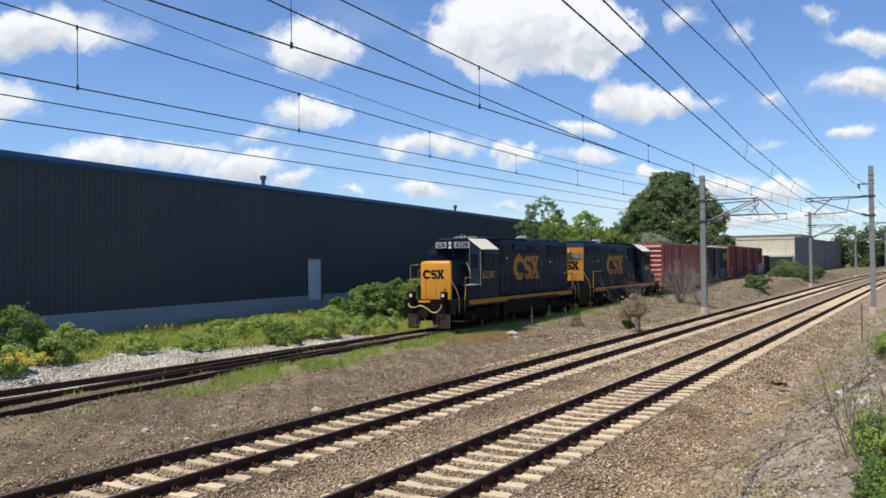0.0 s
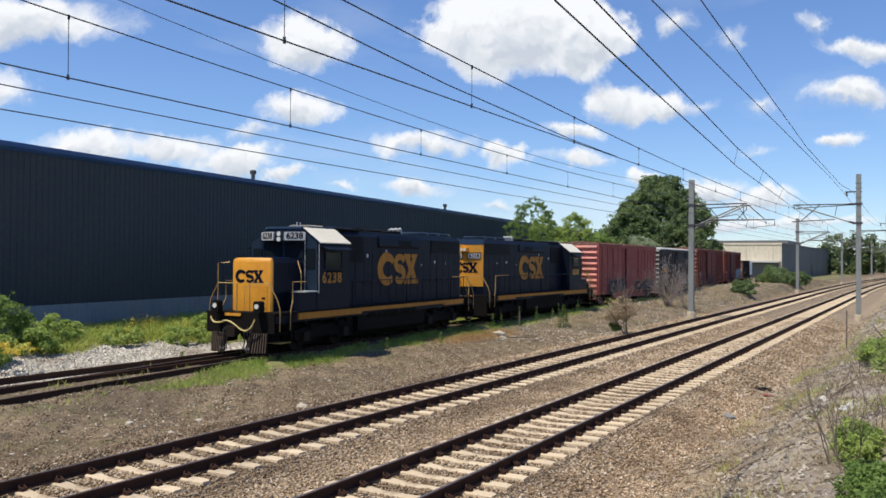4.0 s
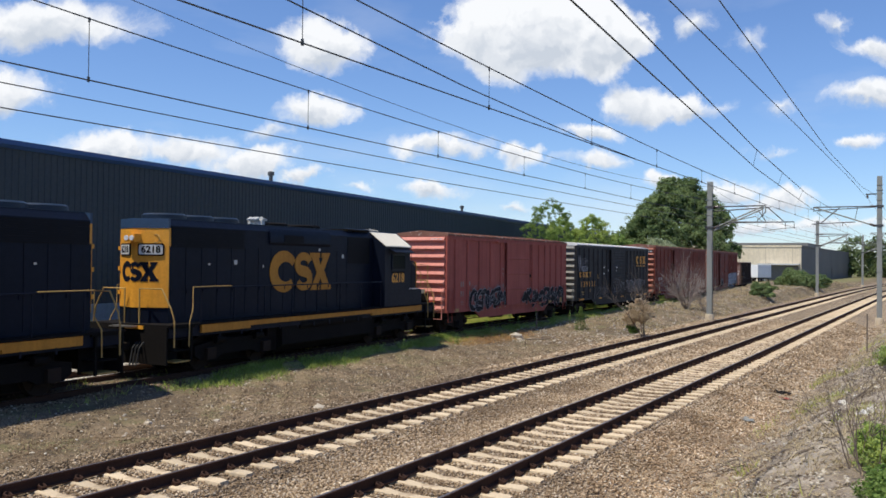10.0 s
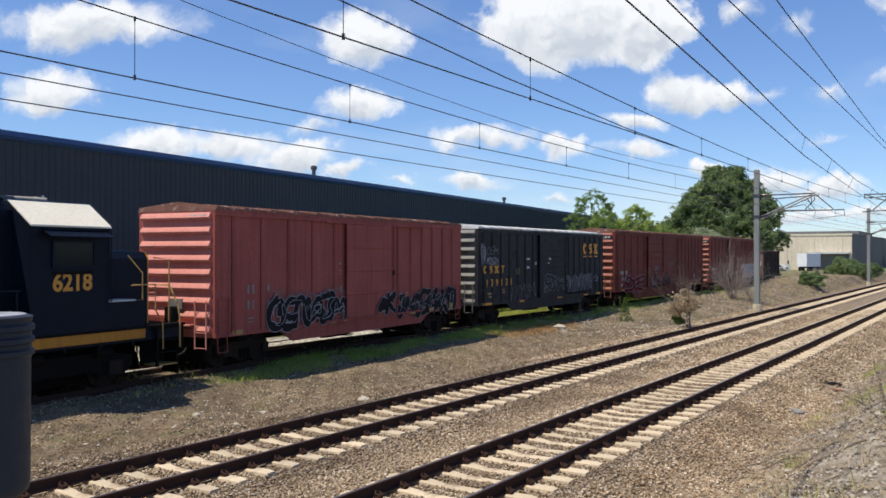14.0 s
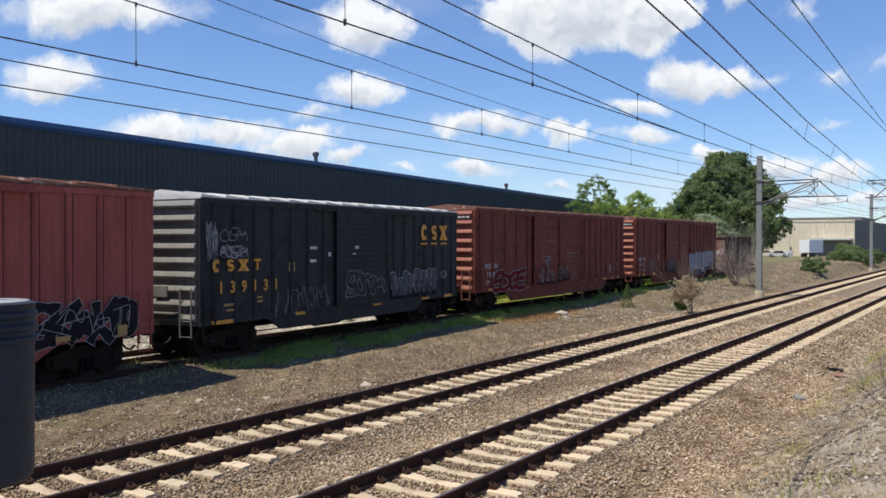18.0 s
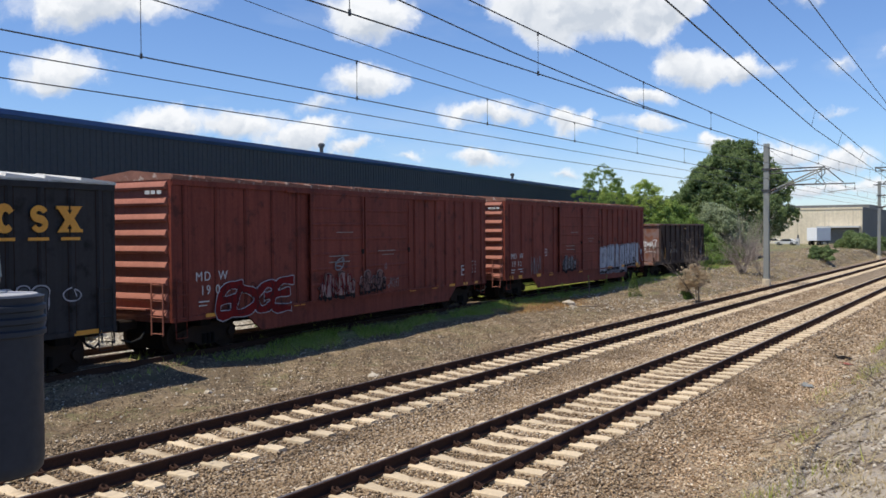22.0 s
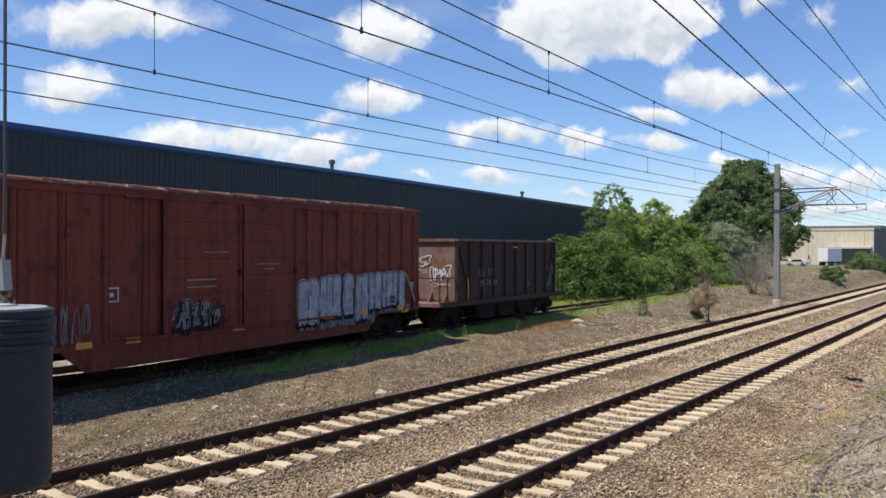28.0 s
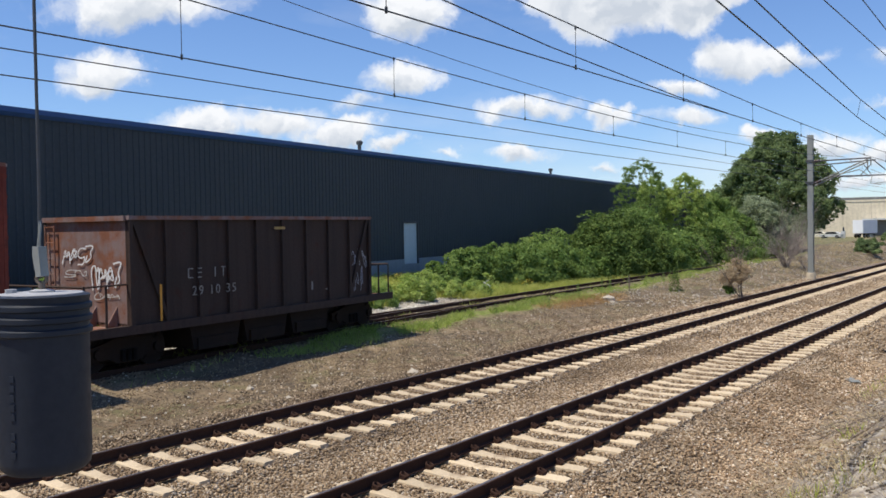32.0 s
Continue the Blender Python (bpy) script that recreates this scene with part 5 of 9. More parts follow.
        nb = part("number_board", Mesh().box(-0.40, 0.40, -0.05, 0.02, -0.155, 0.155, 0.03), PALE, cab, "white number board", at=Matrix.Translation((s * 0.60, -6.315, 4.215)) @ Matrix.Rotation(s * math.atan2(0.32, 0.82), 4, "Z"))
        end_text(nb, number, 0.0, -0.052, 0.0, 0.32, BLACK, 0.010)
        part("cab_handrail", Mesh().tube([(s * 0.98, -6.2, 2.2), (s * 0.98, -6.2, 4.36)], 0.011), PALE if s > 0 else NAVY, cab)
    for z in (4.10, 4.30):
        part("headlight", Mesh().cyl((0, -6.50, z), (0, -6.44, z), 0.10, n=16), DARK_STEEL, cab)
        part("headlight_lens", Mesh().cyl((0, -6.51, z), (0, -6.50, z), 0.085, n=16), LAMP if lit else LENS, cab)
    part("cab_roof", Mesh().box(-0.80, 0.80, -6.2, -3.9, 4.50, 4.58), BLUE_TOP, cab)
    part("antenna", Mesh().cyl((0.2, -5.6, 4.58), (0.2, -5.6, 4.78), 0.03, n=8), PALE, cab)
    part("antenna", Mesh().cyl((-0.3, -5.0, 4.58), (-0.3, -5.0, 4.70), 0.06, n=8), PALE, cab)
    part("antenna", Mesh().cyl((0.55, -5.9, 4.58), (0.55, -5.9, 4.74), 0.025, n=8), PALE, cab)
    side_text(cab, number, 1.502, -5.15, 2.66, 0.58, SHADED_YELLOW, spacing=1.22, bold=0.014)
    me = text_mesh(number, 0.56, YELLOW, 0.016)
    part("road_number", me, YELLOW, cab, at=Matrix(((0, 0, -1, -1.502), (-1, 0, 0, -5.05), (0, 1, 0, 2.66), (0, 0, 0, 1))))
    # long hood
    hood = [(-0.92, 1.5), (0.92, 1.5), (0.92, 4.32), (0.74, 4.52), (-0.74, 4.52), (-0.92, 4.32)]
    hd = part("long_hood", Mesh().prism_y(hood, -3.90, 7.98), NAVY, lo, "long dark blue engine hood")
    part("hood_top", Mesh().box(-0.75, 0.75, -3.8, 7.9, 4.515, 4.54), SUNLIT_BLUE, hd)
    # blunt V-shaped hood end
    vee = [(-0.93, 7.92), (0.93, 7.92), (0.93, 8.0), (0.10, 8.40), (-0.10, 8.40), (-0.93, 8.0)]
    he = part("hood_end", Mesh().prism_z(vee, 1.95, 4.24), YELLOW, hd, "yellow hood end")
    part("hood_end_cap", Mesh().prism_z([(x * 0.99, y + 0.015) for x, y in vee], 4.24, 4.52), BLUE_TOP, he, "blue hood top edge")
    part("hood_end_base", Mesh().prism_z([(x * 0.97, y - 0.02) for x, y in vee], 1.5, 1.95), NAVY, he)

    def on_vee(u, v, d):
        return (-u, min(8.405, 8.448 - 0.4819 * abs(u)) + 0.004 + d, 2.98 + v)

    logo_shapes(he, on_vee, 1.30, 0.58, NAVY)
    for s in (-1, 1):
        place = Matrix.Translation((s * 0.47, 8.215, 3.62)) @ Matrix.Rotation(-s * math.atan2(0.44, 0.87), 4, "Z")
        part("board_frame", Mesh().box(-0.38, 0.38, 0.0, 0.035, -0.18, 0.18, 0.04), BLACK, he, at=place)
        nb = part("number_board", Mesh().box(-0.34, 0.34, 0.0, 0.05, -0.14, 0.14, 0.03), PALE, he, "white number board", at=place)
        part("road_number", text_mesh(number, 0.28, BLACK, 0.006), BLACK, nb, at=Matrix(((-1, 0, 0, 0), (0, 0, 1, 0.052), (0, 1, 0, 0), (0, 0, 0, 1))))
    hb = part("headlight_box", Mesh().box(-0.20, 0.20, 8.35, 8.60, 3.84, 4.06), YELLOW, he)
    for s in (-1, 1):
        part("headlight", Mesh().cyl((s * 0.10, 8.60, 3.95), (s * 0.10, 8.63, 3.95), 0.075, n=14), LENS, hb)
    ringv = [(-0.62 + 0.12 * math.cos(a * 0.5236), 8.175, 3.94 + 0.12 * math.sin(a * 0.5236)) for a in range(13)]
    part("lifting_ring", Mesh().tube(ringv, 0.012), OLD_YELLOW, he)
    for z in (2.3, 3.0, 3.6):
        part("hinge", Mesh().box(0.86, 0.95, 7.98, 8.06, z, z + 0.12), YELLOW, he)
    for s in (-1, 1):
        f = (lambda u, v, d: (0.945 + d, u + 1.25, 2.96 + v)) if s > 0 else (lambda u, v, d: (-0.945 - d, 1.25 - u, 2.96 + v))
        # hood doors, grilles and intakes
        for k in range(15):
            y = -2.5 + k * 0.70
            xa, xb = sorted((s * 0.92, s * 0.932))
            d = part("hood_door", Mesh().box(xa, xb, y + 0.02, y + 0.68, 1.62, 3.72), NAVY, hd)
            xh, xi = sorted((s * 0.932, s * 0.955))
            part("latch", Mesh().box(xh, xi, y + 0.58, y + 0.64, 2.35, 2.47), NAVY, d)
        logo_shapes(hd, f, 3.68, 1.40, SHADED_YELLOW)
        xa, xb = sorted((s * 0.92, s * 0.945))
        part("intake_grille", Mesh().box(xa, xb, -3.6, -1.9, 3.25, 4.28), GRILLE, hd, "black air intake grille")
        g = part("radiator_grille", Mesh().box(xa, xb, 4.55, 7.9, 3.70, 4.28), GRILLE, hd, "black radiator grille")
        sl = Mesh()
        for k in range(9):
            z = 3.74 + k * 0.058
            xs0, xs1 = sorted((s * 0.945, s * 0.957))
            sl.box(xs0, xs1, 4.55, 7.9, z, z + 0.018)
        part("grille_slat", sl, NAVY, g)
        xa, xb = sorted((s * 0.90, s * 0.98))
        bl = part("brake_blister", Mesh().prism_y([(xa, 3.84), (xb, 3.95), (xb, 4.28), (xa, 4.42)] if s > 0 else [(xa, 3.95), (xb, 3.84), (xb, 4.42), (xa, 4.28)], -0.6, 3.2), NAVY, hd)
        xa, xb = sorted((s * 0.98, s * 0.99))
        part("blister_grille", Mesh().box(xa, xb, 1.2, 2.4, 3.97, 4.22), GRILLE, bl)
        rows = [(-1.6, -1.46, 3.45, 3.6), (0.05, 0.17, 3.7, 3.8), (4.9, 5.05, 3.2, 3.34), (6.2, 6.28, 3.18, 3.24), (3.5, 3.56, 3.1, 3.18)]
        m = Mesh()
        for a, b, c, e in rows:
            xg, xk = sorted((s * 0.934, s * 0.94))
            m.box(xg, xk, a, b, c, e)
        part("warning_decal", m, PALE, hd, "small pale warning decals")
    for y in (4.7, 5.95, 7.2):
        part("radiator_fan", Mesh().lathe([(0.66, 4.54), (0.66, 4.66), (0.58, 4.71), (0.15, 4.69)], 20, (0, y)), SUNLIT_BLUE, hd)
    for y in (0.1, 1.9):
        part("brake_fan", Mesh().lathe([(0.62, 4.54), (0.62, 4.63), (0.54, 4.67), (0.1, 4.66)], 20, (0, y)), BLACK, hd)
    part("exhaust_pipe", Mesh().box(-0.25, 0.25, -0.95, -0.65, 4.54, 4.70, 0.05), BLACK, hd)
    part("intake_housing", Mesh().box(-0.85, 0.85, -3.7, -2.0, 4.52, 4.62, 0.04), BLACK, hd)
    hn = Mesh()
    for q in (-0.22, 0.0, 0.22):
        hn.cyl((q, 2.4, 4.74), (q, 2.72, 4.78), 0.03, 0.08, n=12)
        hn.cyl((q * 0.7, 3.0, 4.74), (q * 0.7, 2.8, 4.78), 0.03, 0.07, n=12)
    hn.box(-0.3, 0.3, 2.62, 2.78, 4.53, 4.72)
    part("air_horn", hn, PALE, hd, "pale cluster of air horns")
    # handrails along the walkway
    for s in (-1, 1):
        x = s * 1.47
        rail = part("handrail", Mesh().tube([(x, -3.7, 2.52), (x, 7.3, 2.52)], 0.022), NAVY, lo)
        for k in range(8):
            y = -3.6 + k * 1.55
            part("stanchion", Mesh().cyl((x, y, 1.45), (x, y, 2.52), 0.022, n=6), NAVY, rail)
        for e, y0 in ((-1, -8.55), (1, 8.45)):
            # step wells and their bent yellow rails
            st = part("step_well", Mesh().box(min(s * 0.85, s * 1.50), max(s * 0.85, s * 1.50), min(y0, y0 - e * 0.95), max(y0, y0 - e * 0.95), 1.38, 1.44), BLACK, lo)
            for z in (0.42, 0.74, 1.06):
                part("step", Mesh().box(min(s * 0.95, s * 1.50), max(s * 0.95, s * 1.50), min(y0 - e * 0.1, y0 - e * 0.75), max(y0 - e * 0.1, y0 - e * 0.75), z, z + 0.03), OLD_YELLOW if z < 0.5 else BLACK, st)
            part("step_side", Mesh().box(min(s * 0.90, s * 0.94), max(s * 0.90, s * 0.94), min(y0, y0 - e * 0.85), max(y0, y0 - e * 0.85), 0.40, 1.44), BLACK, st)
            part("step_post", Mesh().box(min(s * 1.44, s * 1.50), max(s * 1.44, s * 1.50), min(y0 - e * 0.78, y0 - e * 0.85), max(y0 - e * 0.78, y0 - e * 0.85), 0.40, 1.44), BLACK, st)
            xx = s * 1.53
            part("corner_rail", Mesh().tube([(xx, y0 - e * 0.05, 0.85), (xx, y0 - e * 0.05, 1.62), (xx - s * 0.10, y0 - e * 0.02, 1.95), (xx - s * 0.42, y0, 2.50), (xx - s * 1.25, y0, 2.50), (xx - s * 1.25, y0, 1.5)], 0.024), OLD_YELLOW, lo, "bent yellow corner handrail")
            part("step_rail", Mesh().tube([(xx, y0 - e * 0.66, 0.85), (xx, y0 - e * 0.68, 1.55), (xx - s * 0.06, y0 - e * 0.88, 1.9), (xx - s * 0.06, y0 - e * 0.88, 2.55), (xx - s * 0.06, y0 - e * (1.7 if e < 0 else 2.6), 2.55)], 0.019), OLD_YELLOW, lo, "bent yellow step handrail")
    # pilots, plows, couplers, lamps and hoses
    for e, y0 in ((-1, -8.66), (1, 8.56)):
        part("pilot_plate", Mesh().box(-1.45, 1.45, min(y0, y0 + e * 0.06), max(y0, y0 + e * 0.06), 0.78 if e < 0 else 0.38, 1.44), BLACK, lo)
        for s in ((-1, 1) if e < 0 else ()):
            ya = y0 + e * 0.05
            pl = part("plow_blade", Mesh().add([(s * 0.46, ya + e * 0.30, 0.10), (s * 1.20, ya + e * 0.10, 0.10), (s * 1.20, ya + e * 0.03, 0.80), (s * 0.50, ya + e * 0.14, 0.80), (s * 0.46, ya + e * 0.25, 0.10), (s * 1.20, ya + e * 0.05, 0.10), (s * 1.20, ya - e * 0.02, 0.80), (s * 0.50, ya + e * 0.09, 0.80)],
                      [(0, 1, 2, 3), (4, 7, 6, 5), (0, 4, 5, 1), (1, 5, 6, 2), (2, 6, 7, 3), (3, 7, 4, 0)]), BLACK, lo, "black steel plow blade")
            rb = Mesh()
            for k in range(8):
                t = (k + 0.5) / 8
                a = Vector((s * 0.46, ya + e * 0.31, 0.12)).lerp(Vector((s * 1.20, ya + e * 0.11, 0.12)), t)
                b = Vector((s * 0.50, ya + e * 0.15, 0.79)).lerp(Vector((s * 1.20, ya + e * 0.04, 0.79)), t)
                rb.cyl(a, b, 0.022, n=5)
            part("plow_rib", rb, DUSTY_RUST, pl, "dusty brown ribs")
            for q in (0.34, 0.46, 0.58):
                part("brake_hose", Mesh().tube([(s * q, y0 + e * 0.06, 0.98), (s * (q + 0.02), y0 + e * 0.28, 0.82), (s * (q + 0.05), y0 + e * 0.30, 0.45), (s * (q + 0.02), y0 + e * 0.34, 0.30)], 0.022), RUBBER, lo)
                part("hose_coupling", Mesh().cyl((s * (q + 0.02), y0 + e * 0.34, 0.30), (s * (q + 0.02), y0 + e * 0.36, 0.22), 0.032, n=8), STEEL, lo, "bare metal hose coupling")
        if e > 0:
            for q in (-0.62, -0.50, -0.38, 0.38, 0.50, 0.62):
                part("brake_hose", Mesh().tube([(q, y0 + 0.06, 1.0), (q * 1.02, y0 + 0.24, 0.84), (q * 0.98, y0 + 0.30, 0.50), (q, y0 + 0.36, 0.34)], 0.024), RUBBER, lo)
            part("drop_step", Mesh().box(-0.42, 0.42, y0 + 0.02, y0 + 0.34, 1.42, 1.46), STEEL, lo, "bare steel drop step")
        cp = Mesh().box(-0.11, 0.11, min(y0, y0 + e * 0.42), max(y0, y0 + e * 0.42), 0.74, 0.98, 0.03).box(-0.18, 0.2, min(y0 + e * 0.36, y0 + e * 0.62), max(y0 + e * 0.36, y0 + e * 0.62), 0.68, 1.04, 0.05)
        part("coupler", cp, RUST_BLACK, lo)
        part("platform_edge", Mesh().box(-0.62, 0.05, min(y0 + e * 0.06, y0 + e * 0.10), max(y0 + e * 0.06, y0 + e * 0.10), 1.36, 1.46), YELLOW, lo, "yellow platform edge")
    for s in (-1, 1):
        dl = part("ditch_light", Mesh().box(s * 0.90 - 0.14, s * 0.90 + 0.14, -8.98, -8.72, 1.48, 1.90, 0.05), BLACK, lo)
        part("ditch_bracket", Mesh().box(s * 0.90 - 0.10, s * 0.90 + 0.10, -8.95, -8.60, 1.44, 1.49), BLACK, dl)
        part("ditch_lens", Mesh().cyl((s * 0.90, -9.0, 1.72), (s * 0.90, -8.98, 1.72), 0.085, n=14), LAMP if lit else LENS, dl)
    slack = [(-0.98, 1.60), (-1.04, 1.34), (-0.92, 1.16), (-0.62, 1.14), (-0.28, 1.22), (0.05, 1.10), (0.32, 0.92), (0.56, 0.90), (0.76, 1.08), (0.86, 1.34), (0.88, 1.56)]
    pts = []
    for i in range(1, len(slack) - 2):
        for j in range(4):
            t = j / 4
            w = (-0.5 * t**3 + t * t - 0.5 * t, 1.5 * t**3 - 2.5 * t * t + 1, -1.5 * t**3 + 2 * t * t + 0.5 * t, 0.5 * t**3 - 0.5 * t * t)
            x, z = (sum(a * slack[i - 1 + b][c] for b, a in enumerate(w)) for c in (0, 1))
            pts.append((x, -9.0 - 0.10 * math.sin(math.pi * (x + 1.05) / 1.95), z))
    part("multiple_unit_hose", Mesh().tube(pts, 0.028, 8), HOSE_YELLOW, lo, "pale yellow slack cable across the pilot")
    # trucks
    for y in (-5.15, 5.15):
        t = part("truck", Mesh().box(-1.0, 1.0, -0.35, 0.35, 0.55, 0.95), BLACK, lo, "black two-axle power truck", at=pose(0, y, 0))
        for s in (-1, 1):
            a, b = sorted((s * 1.02, s * 1.20))
            ring = [(-2.0, 0.50), (-1.75, 0.34), (-1.0, 0.34), (-0.75, 0.46), (0.75, 0.46), (1.0, 0.34), (1.75, 0.34), (2.0, 0.50), (2.0, 0.78), (0.9, 0.92), (-0.9, 0.92), (-2.0, 0.78)]
            part("side_frame", Mesh().prism_x(ring, a, b), BLACK, t)
            for q in (-1.37, 1.37):
                part("journal_box", Mesh().box(min(s * 1.18, s * 1.32), max(s * 1.18, s * 1.32), q - 0.2, q + 0.2, 0.36, 0.70), RUST_BLACK, t)
                part("brake_cylinder", Mesh().cyl((s * 1.25, q * 0.55, 0.92), (s * 1.25, q * 0.85, 0.92), 0.12, n=10), BLACK, t)
        for q in (-1.37, 1.37):
            wheelset(t, q, 0.51)
    return lo


WORN_STENCIL = mat("worn_white_stencil", (0.34, 0.32, 0.29), (0.20, 0.18, 0.16), 0.8, big=6.0, bump=0.0)


def hopper(label):
    """An open-top hopper: origin in its middle on the rail heads."""
    hp = thing("hopper_car", label, "hopper car", group="freight cars")
    h, W, top, sb = 5.02, 1.50, 3.64, 1.12
    for s in (-1, 1):
        a, b = sorted((s * (W - 0.05), s * W))
        side = part("side", Mesh().box(a, b, -h, h, sb, top), HOPPER_SIDE, hp)
        for k in range(10):
            y = -h + 0.06 + (2 * h - 0.12) * k / 9 if k not in (0, 9) else (-h + 0.06 if k == 0 else h - 0.06)
            c0, c1 = sorted((s * W, s * (W + 0.09)))
            part("side_post", Mesh().box(c0, c1, y - 0.055, y + 0.055, sb, top), HOPPER_SIDE, side)
        c0, c1 = sorted((s * (W - 0.06), s * (W + 0.11)))
        part("top_chord", Mesh().box(c0, c1, -h - 0.02, h + 0.02, top, top + 0.10), HOPPER_END, side, "rusty top chord")
        part("side_sill", Mesh().box(c0, c1, -h - 1.25, h + 1.25, sb - 0.22, sb), HOPPER_SIDE, side)
        for e in (-1, 1):
            d = Mesh()
            y0, y1 = sorted((e * h, e * (h - 1.9)))
            p0, p1 = sorted((s * W, s * (W + 0.07)))
            yy = e * (h - 0.1)
            d.prism_x([(e * (h - 1.25), sb), (e * (h - 1.13), sb), (e * (h - 0.1), top), (e * (h - 0.22), top)], p0, p1)
            part("diagonal_brace", d, HOPPER_SIDE, side)
    for e in (-1, 1):
        y = e * h
        ya, yb = sorted((y, y - e * 0.05))
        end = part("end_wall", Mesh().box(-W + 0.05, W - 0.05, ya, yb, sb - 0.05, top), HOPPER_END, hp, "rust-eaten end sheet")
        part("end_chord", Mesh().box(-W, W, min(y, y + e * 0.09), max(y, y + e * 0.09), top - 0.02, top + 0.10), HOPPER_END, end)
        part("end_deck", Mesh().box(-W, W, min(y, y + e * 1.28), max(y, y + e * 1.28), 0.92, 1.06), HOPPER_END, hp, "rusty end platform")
        for q in (-1.1, -0.35, 0.35, 1.1):
            part("end_gusset", Mesh().prism_x([(y, 1.06), (y + e * 0.35, 1.06), (y, 1.55)], q - 0.02, q + 0.02), HOPPER_END, hp)
        rl = Mesh().tube([(-W + 0.04, y + e * 1.2, 1.06), (-W + 0.04, y + e * 1.2, 2.1), (W - 0.04, y + e * 1.2, 2.1), (W - 0.04, y + e * 1.2, 1.06)], 0.035)
        rl.tube([(W - 0.04, y + e * 1.2, 2.1), (W - 0.04, y, 2.1)], 0.025)
        rl.cyl((W - 0.04, y + e * 0.6, 1.0), (W - 0.04, y + e * 0.6, 2.1), 0.03, n=8)
        rl.cyl((-0.35, y + e * 1.2, 1.06), (-0.35, y + e * 1.2, 2.1), 0.03, n=8)
        part("end_railing", rl, HOPPER_SIDE, hp)
        ladder(end, -W + 0.10, y + e * 0.08, 1.1, top - 0.1, e, HOPPER_END, axis_y=False, width=0.34, n=6)
        coupler(hp, e * (h + 1.05), e)
        freight_truck(hp, e * (h - 0.35))
    for k in (-1, 0, 1):
        part("discharge_bay", Mesh().prism_x([(k * 2.0 - 1.0, 1.14), (k * 2.0 - 0.80, 0.26), (k * 2.0 + 0.80, 0.26), (k * 2.0 + 1.0, 1.14)], -1.34, 1.34), RUST_BLACK, hp)
        part("bay_door", Mesh().box(1.34, 1.40, k * 2.0 - 0.7, k * 2.0 + 0.7, 0.24, 0.55), RUST_BLACK, hp)
    part("floor_sheet", Mesh().box(-W + 0.05, W - 0.05, -h, h, 1.10, 1.16), HOPPER_SIDE, hp)
    part("centre_sill", Mesh().box(-0.32, 0.32, -h - 1.2, h + 1.2, 0.66, 0.95), BLACK, hp)
    return hp


def spread(a, b, n):
    return [a + (b - a) * k / (n - 1) for k in range(n)]


LOCO_A = locomotive("dark blue and yellow diesel locomotive leading the train, lamps lit", "6238", True)
LOCO_B = locomotive("dark blue and yellow diesel locomotive coupled back to front", "6218", False)


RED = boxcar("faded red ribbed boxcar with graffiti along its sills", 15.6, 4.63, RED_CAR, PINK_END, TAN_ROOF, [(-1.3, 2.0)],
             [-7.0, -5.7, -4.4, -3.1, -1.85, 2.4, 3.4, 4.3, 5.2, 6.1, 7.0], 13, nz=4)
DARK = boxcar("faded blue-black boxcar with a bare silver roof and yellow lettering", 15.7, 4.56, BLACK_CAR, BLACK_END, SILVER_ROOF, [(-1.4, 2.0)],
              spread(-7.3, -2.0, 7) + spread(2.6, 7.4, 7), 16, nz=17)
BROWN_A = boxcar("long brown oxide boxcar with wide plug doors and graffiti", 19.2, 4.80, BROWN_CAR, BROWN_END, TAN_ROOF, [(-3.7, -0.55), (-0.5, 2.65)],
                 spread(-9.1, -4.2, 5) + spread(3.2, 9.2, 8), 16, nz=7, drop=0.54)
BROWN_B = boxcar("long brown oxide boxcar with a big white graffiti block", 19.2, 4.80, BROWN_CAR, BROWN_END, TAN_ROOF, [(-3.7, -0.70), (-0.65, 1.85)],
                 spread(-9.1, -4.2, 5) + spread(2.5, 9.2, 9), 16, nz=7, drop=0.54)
HOPPER = hopper("dark rusty open-top hopper car with white numbers")
for _c, _e in ((RED, 7.8), (BROWN_A, 9.6), (BROWN_B, 9.6)):
    bars(_c, -_e - 0.10, [(0.62, 0.80, 4.36, 4.46), (0.84, 1.0, 4.36, 4.46), (1.06, 1.22, 4.36, 4.46)], PALE, along="x")
for _c, _e in ((RED, 7.8), (DARK, 7.85)):
    part("placard_board", Mesh().box(-0.15, 0.35, -_e - 0.13, -_e - 0.09, 1.75, 2.05), BLACK_END, _c)

# paint and lettering, car by car (the sides that face the line)
_rng = np.random.default_rng(5)
_x = 1.475
# red car
tag(_rng, 1.535, -5.45, -1.35, 0.98, 1.98, "cafgeb", RED, GRAFFITI_DARK, GRAFFITI, 0.24, 0.024, 0.15)
tag(_rng, 1.545, -5.3, -1.4, 1.1, 1.9, "cafgeb", RED, GRAFFITI, None, 0.022, 0.0, 0.15)
tag(_rng, 1.535, 2.25, 7.1, 0.92, 1.82, "ebcadgdf", RED, GRAFFITI_DARK, GRAFFITI, 0.25, 0.016, 0.15, loose=0.12)
tag(_rng, 1.545, 2.4, 7.0, 1.0, 1.8, "dbgdbge", RED, GRAFFITI, None, 0.016, 0.0, 0.15, loose=0.12)
bars(RED, 1.556, [(4.75, 5.15, 1.02, 1.14), (6.55, 6.85, 1.0, 1.26), (3.2, 3.6, 0.98, 1.08)], OLD_YELLOW, "reflector_plate")
tag(_rng, 1.615, 0.75, 1.9, 1.1, 1.85, "gd", RED, GRAFFITI_DARK, GRAFFITI, 0.20, 0.024, 0.1)
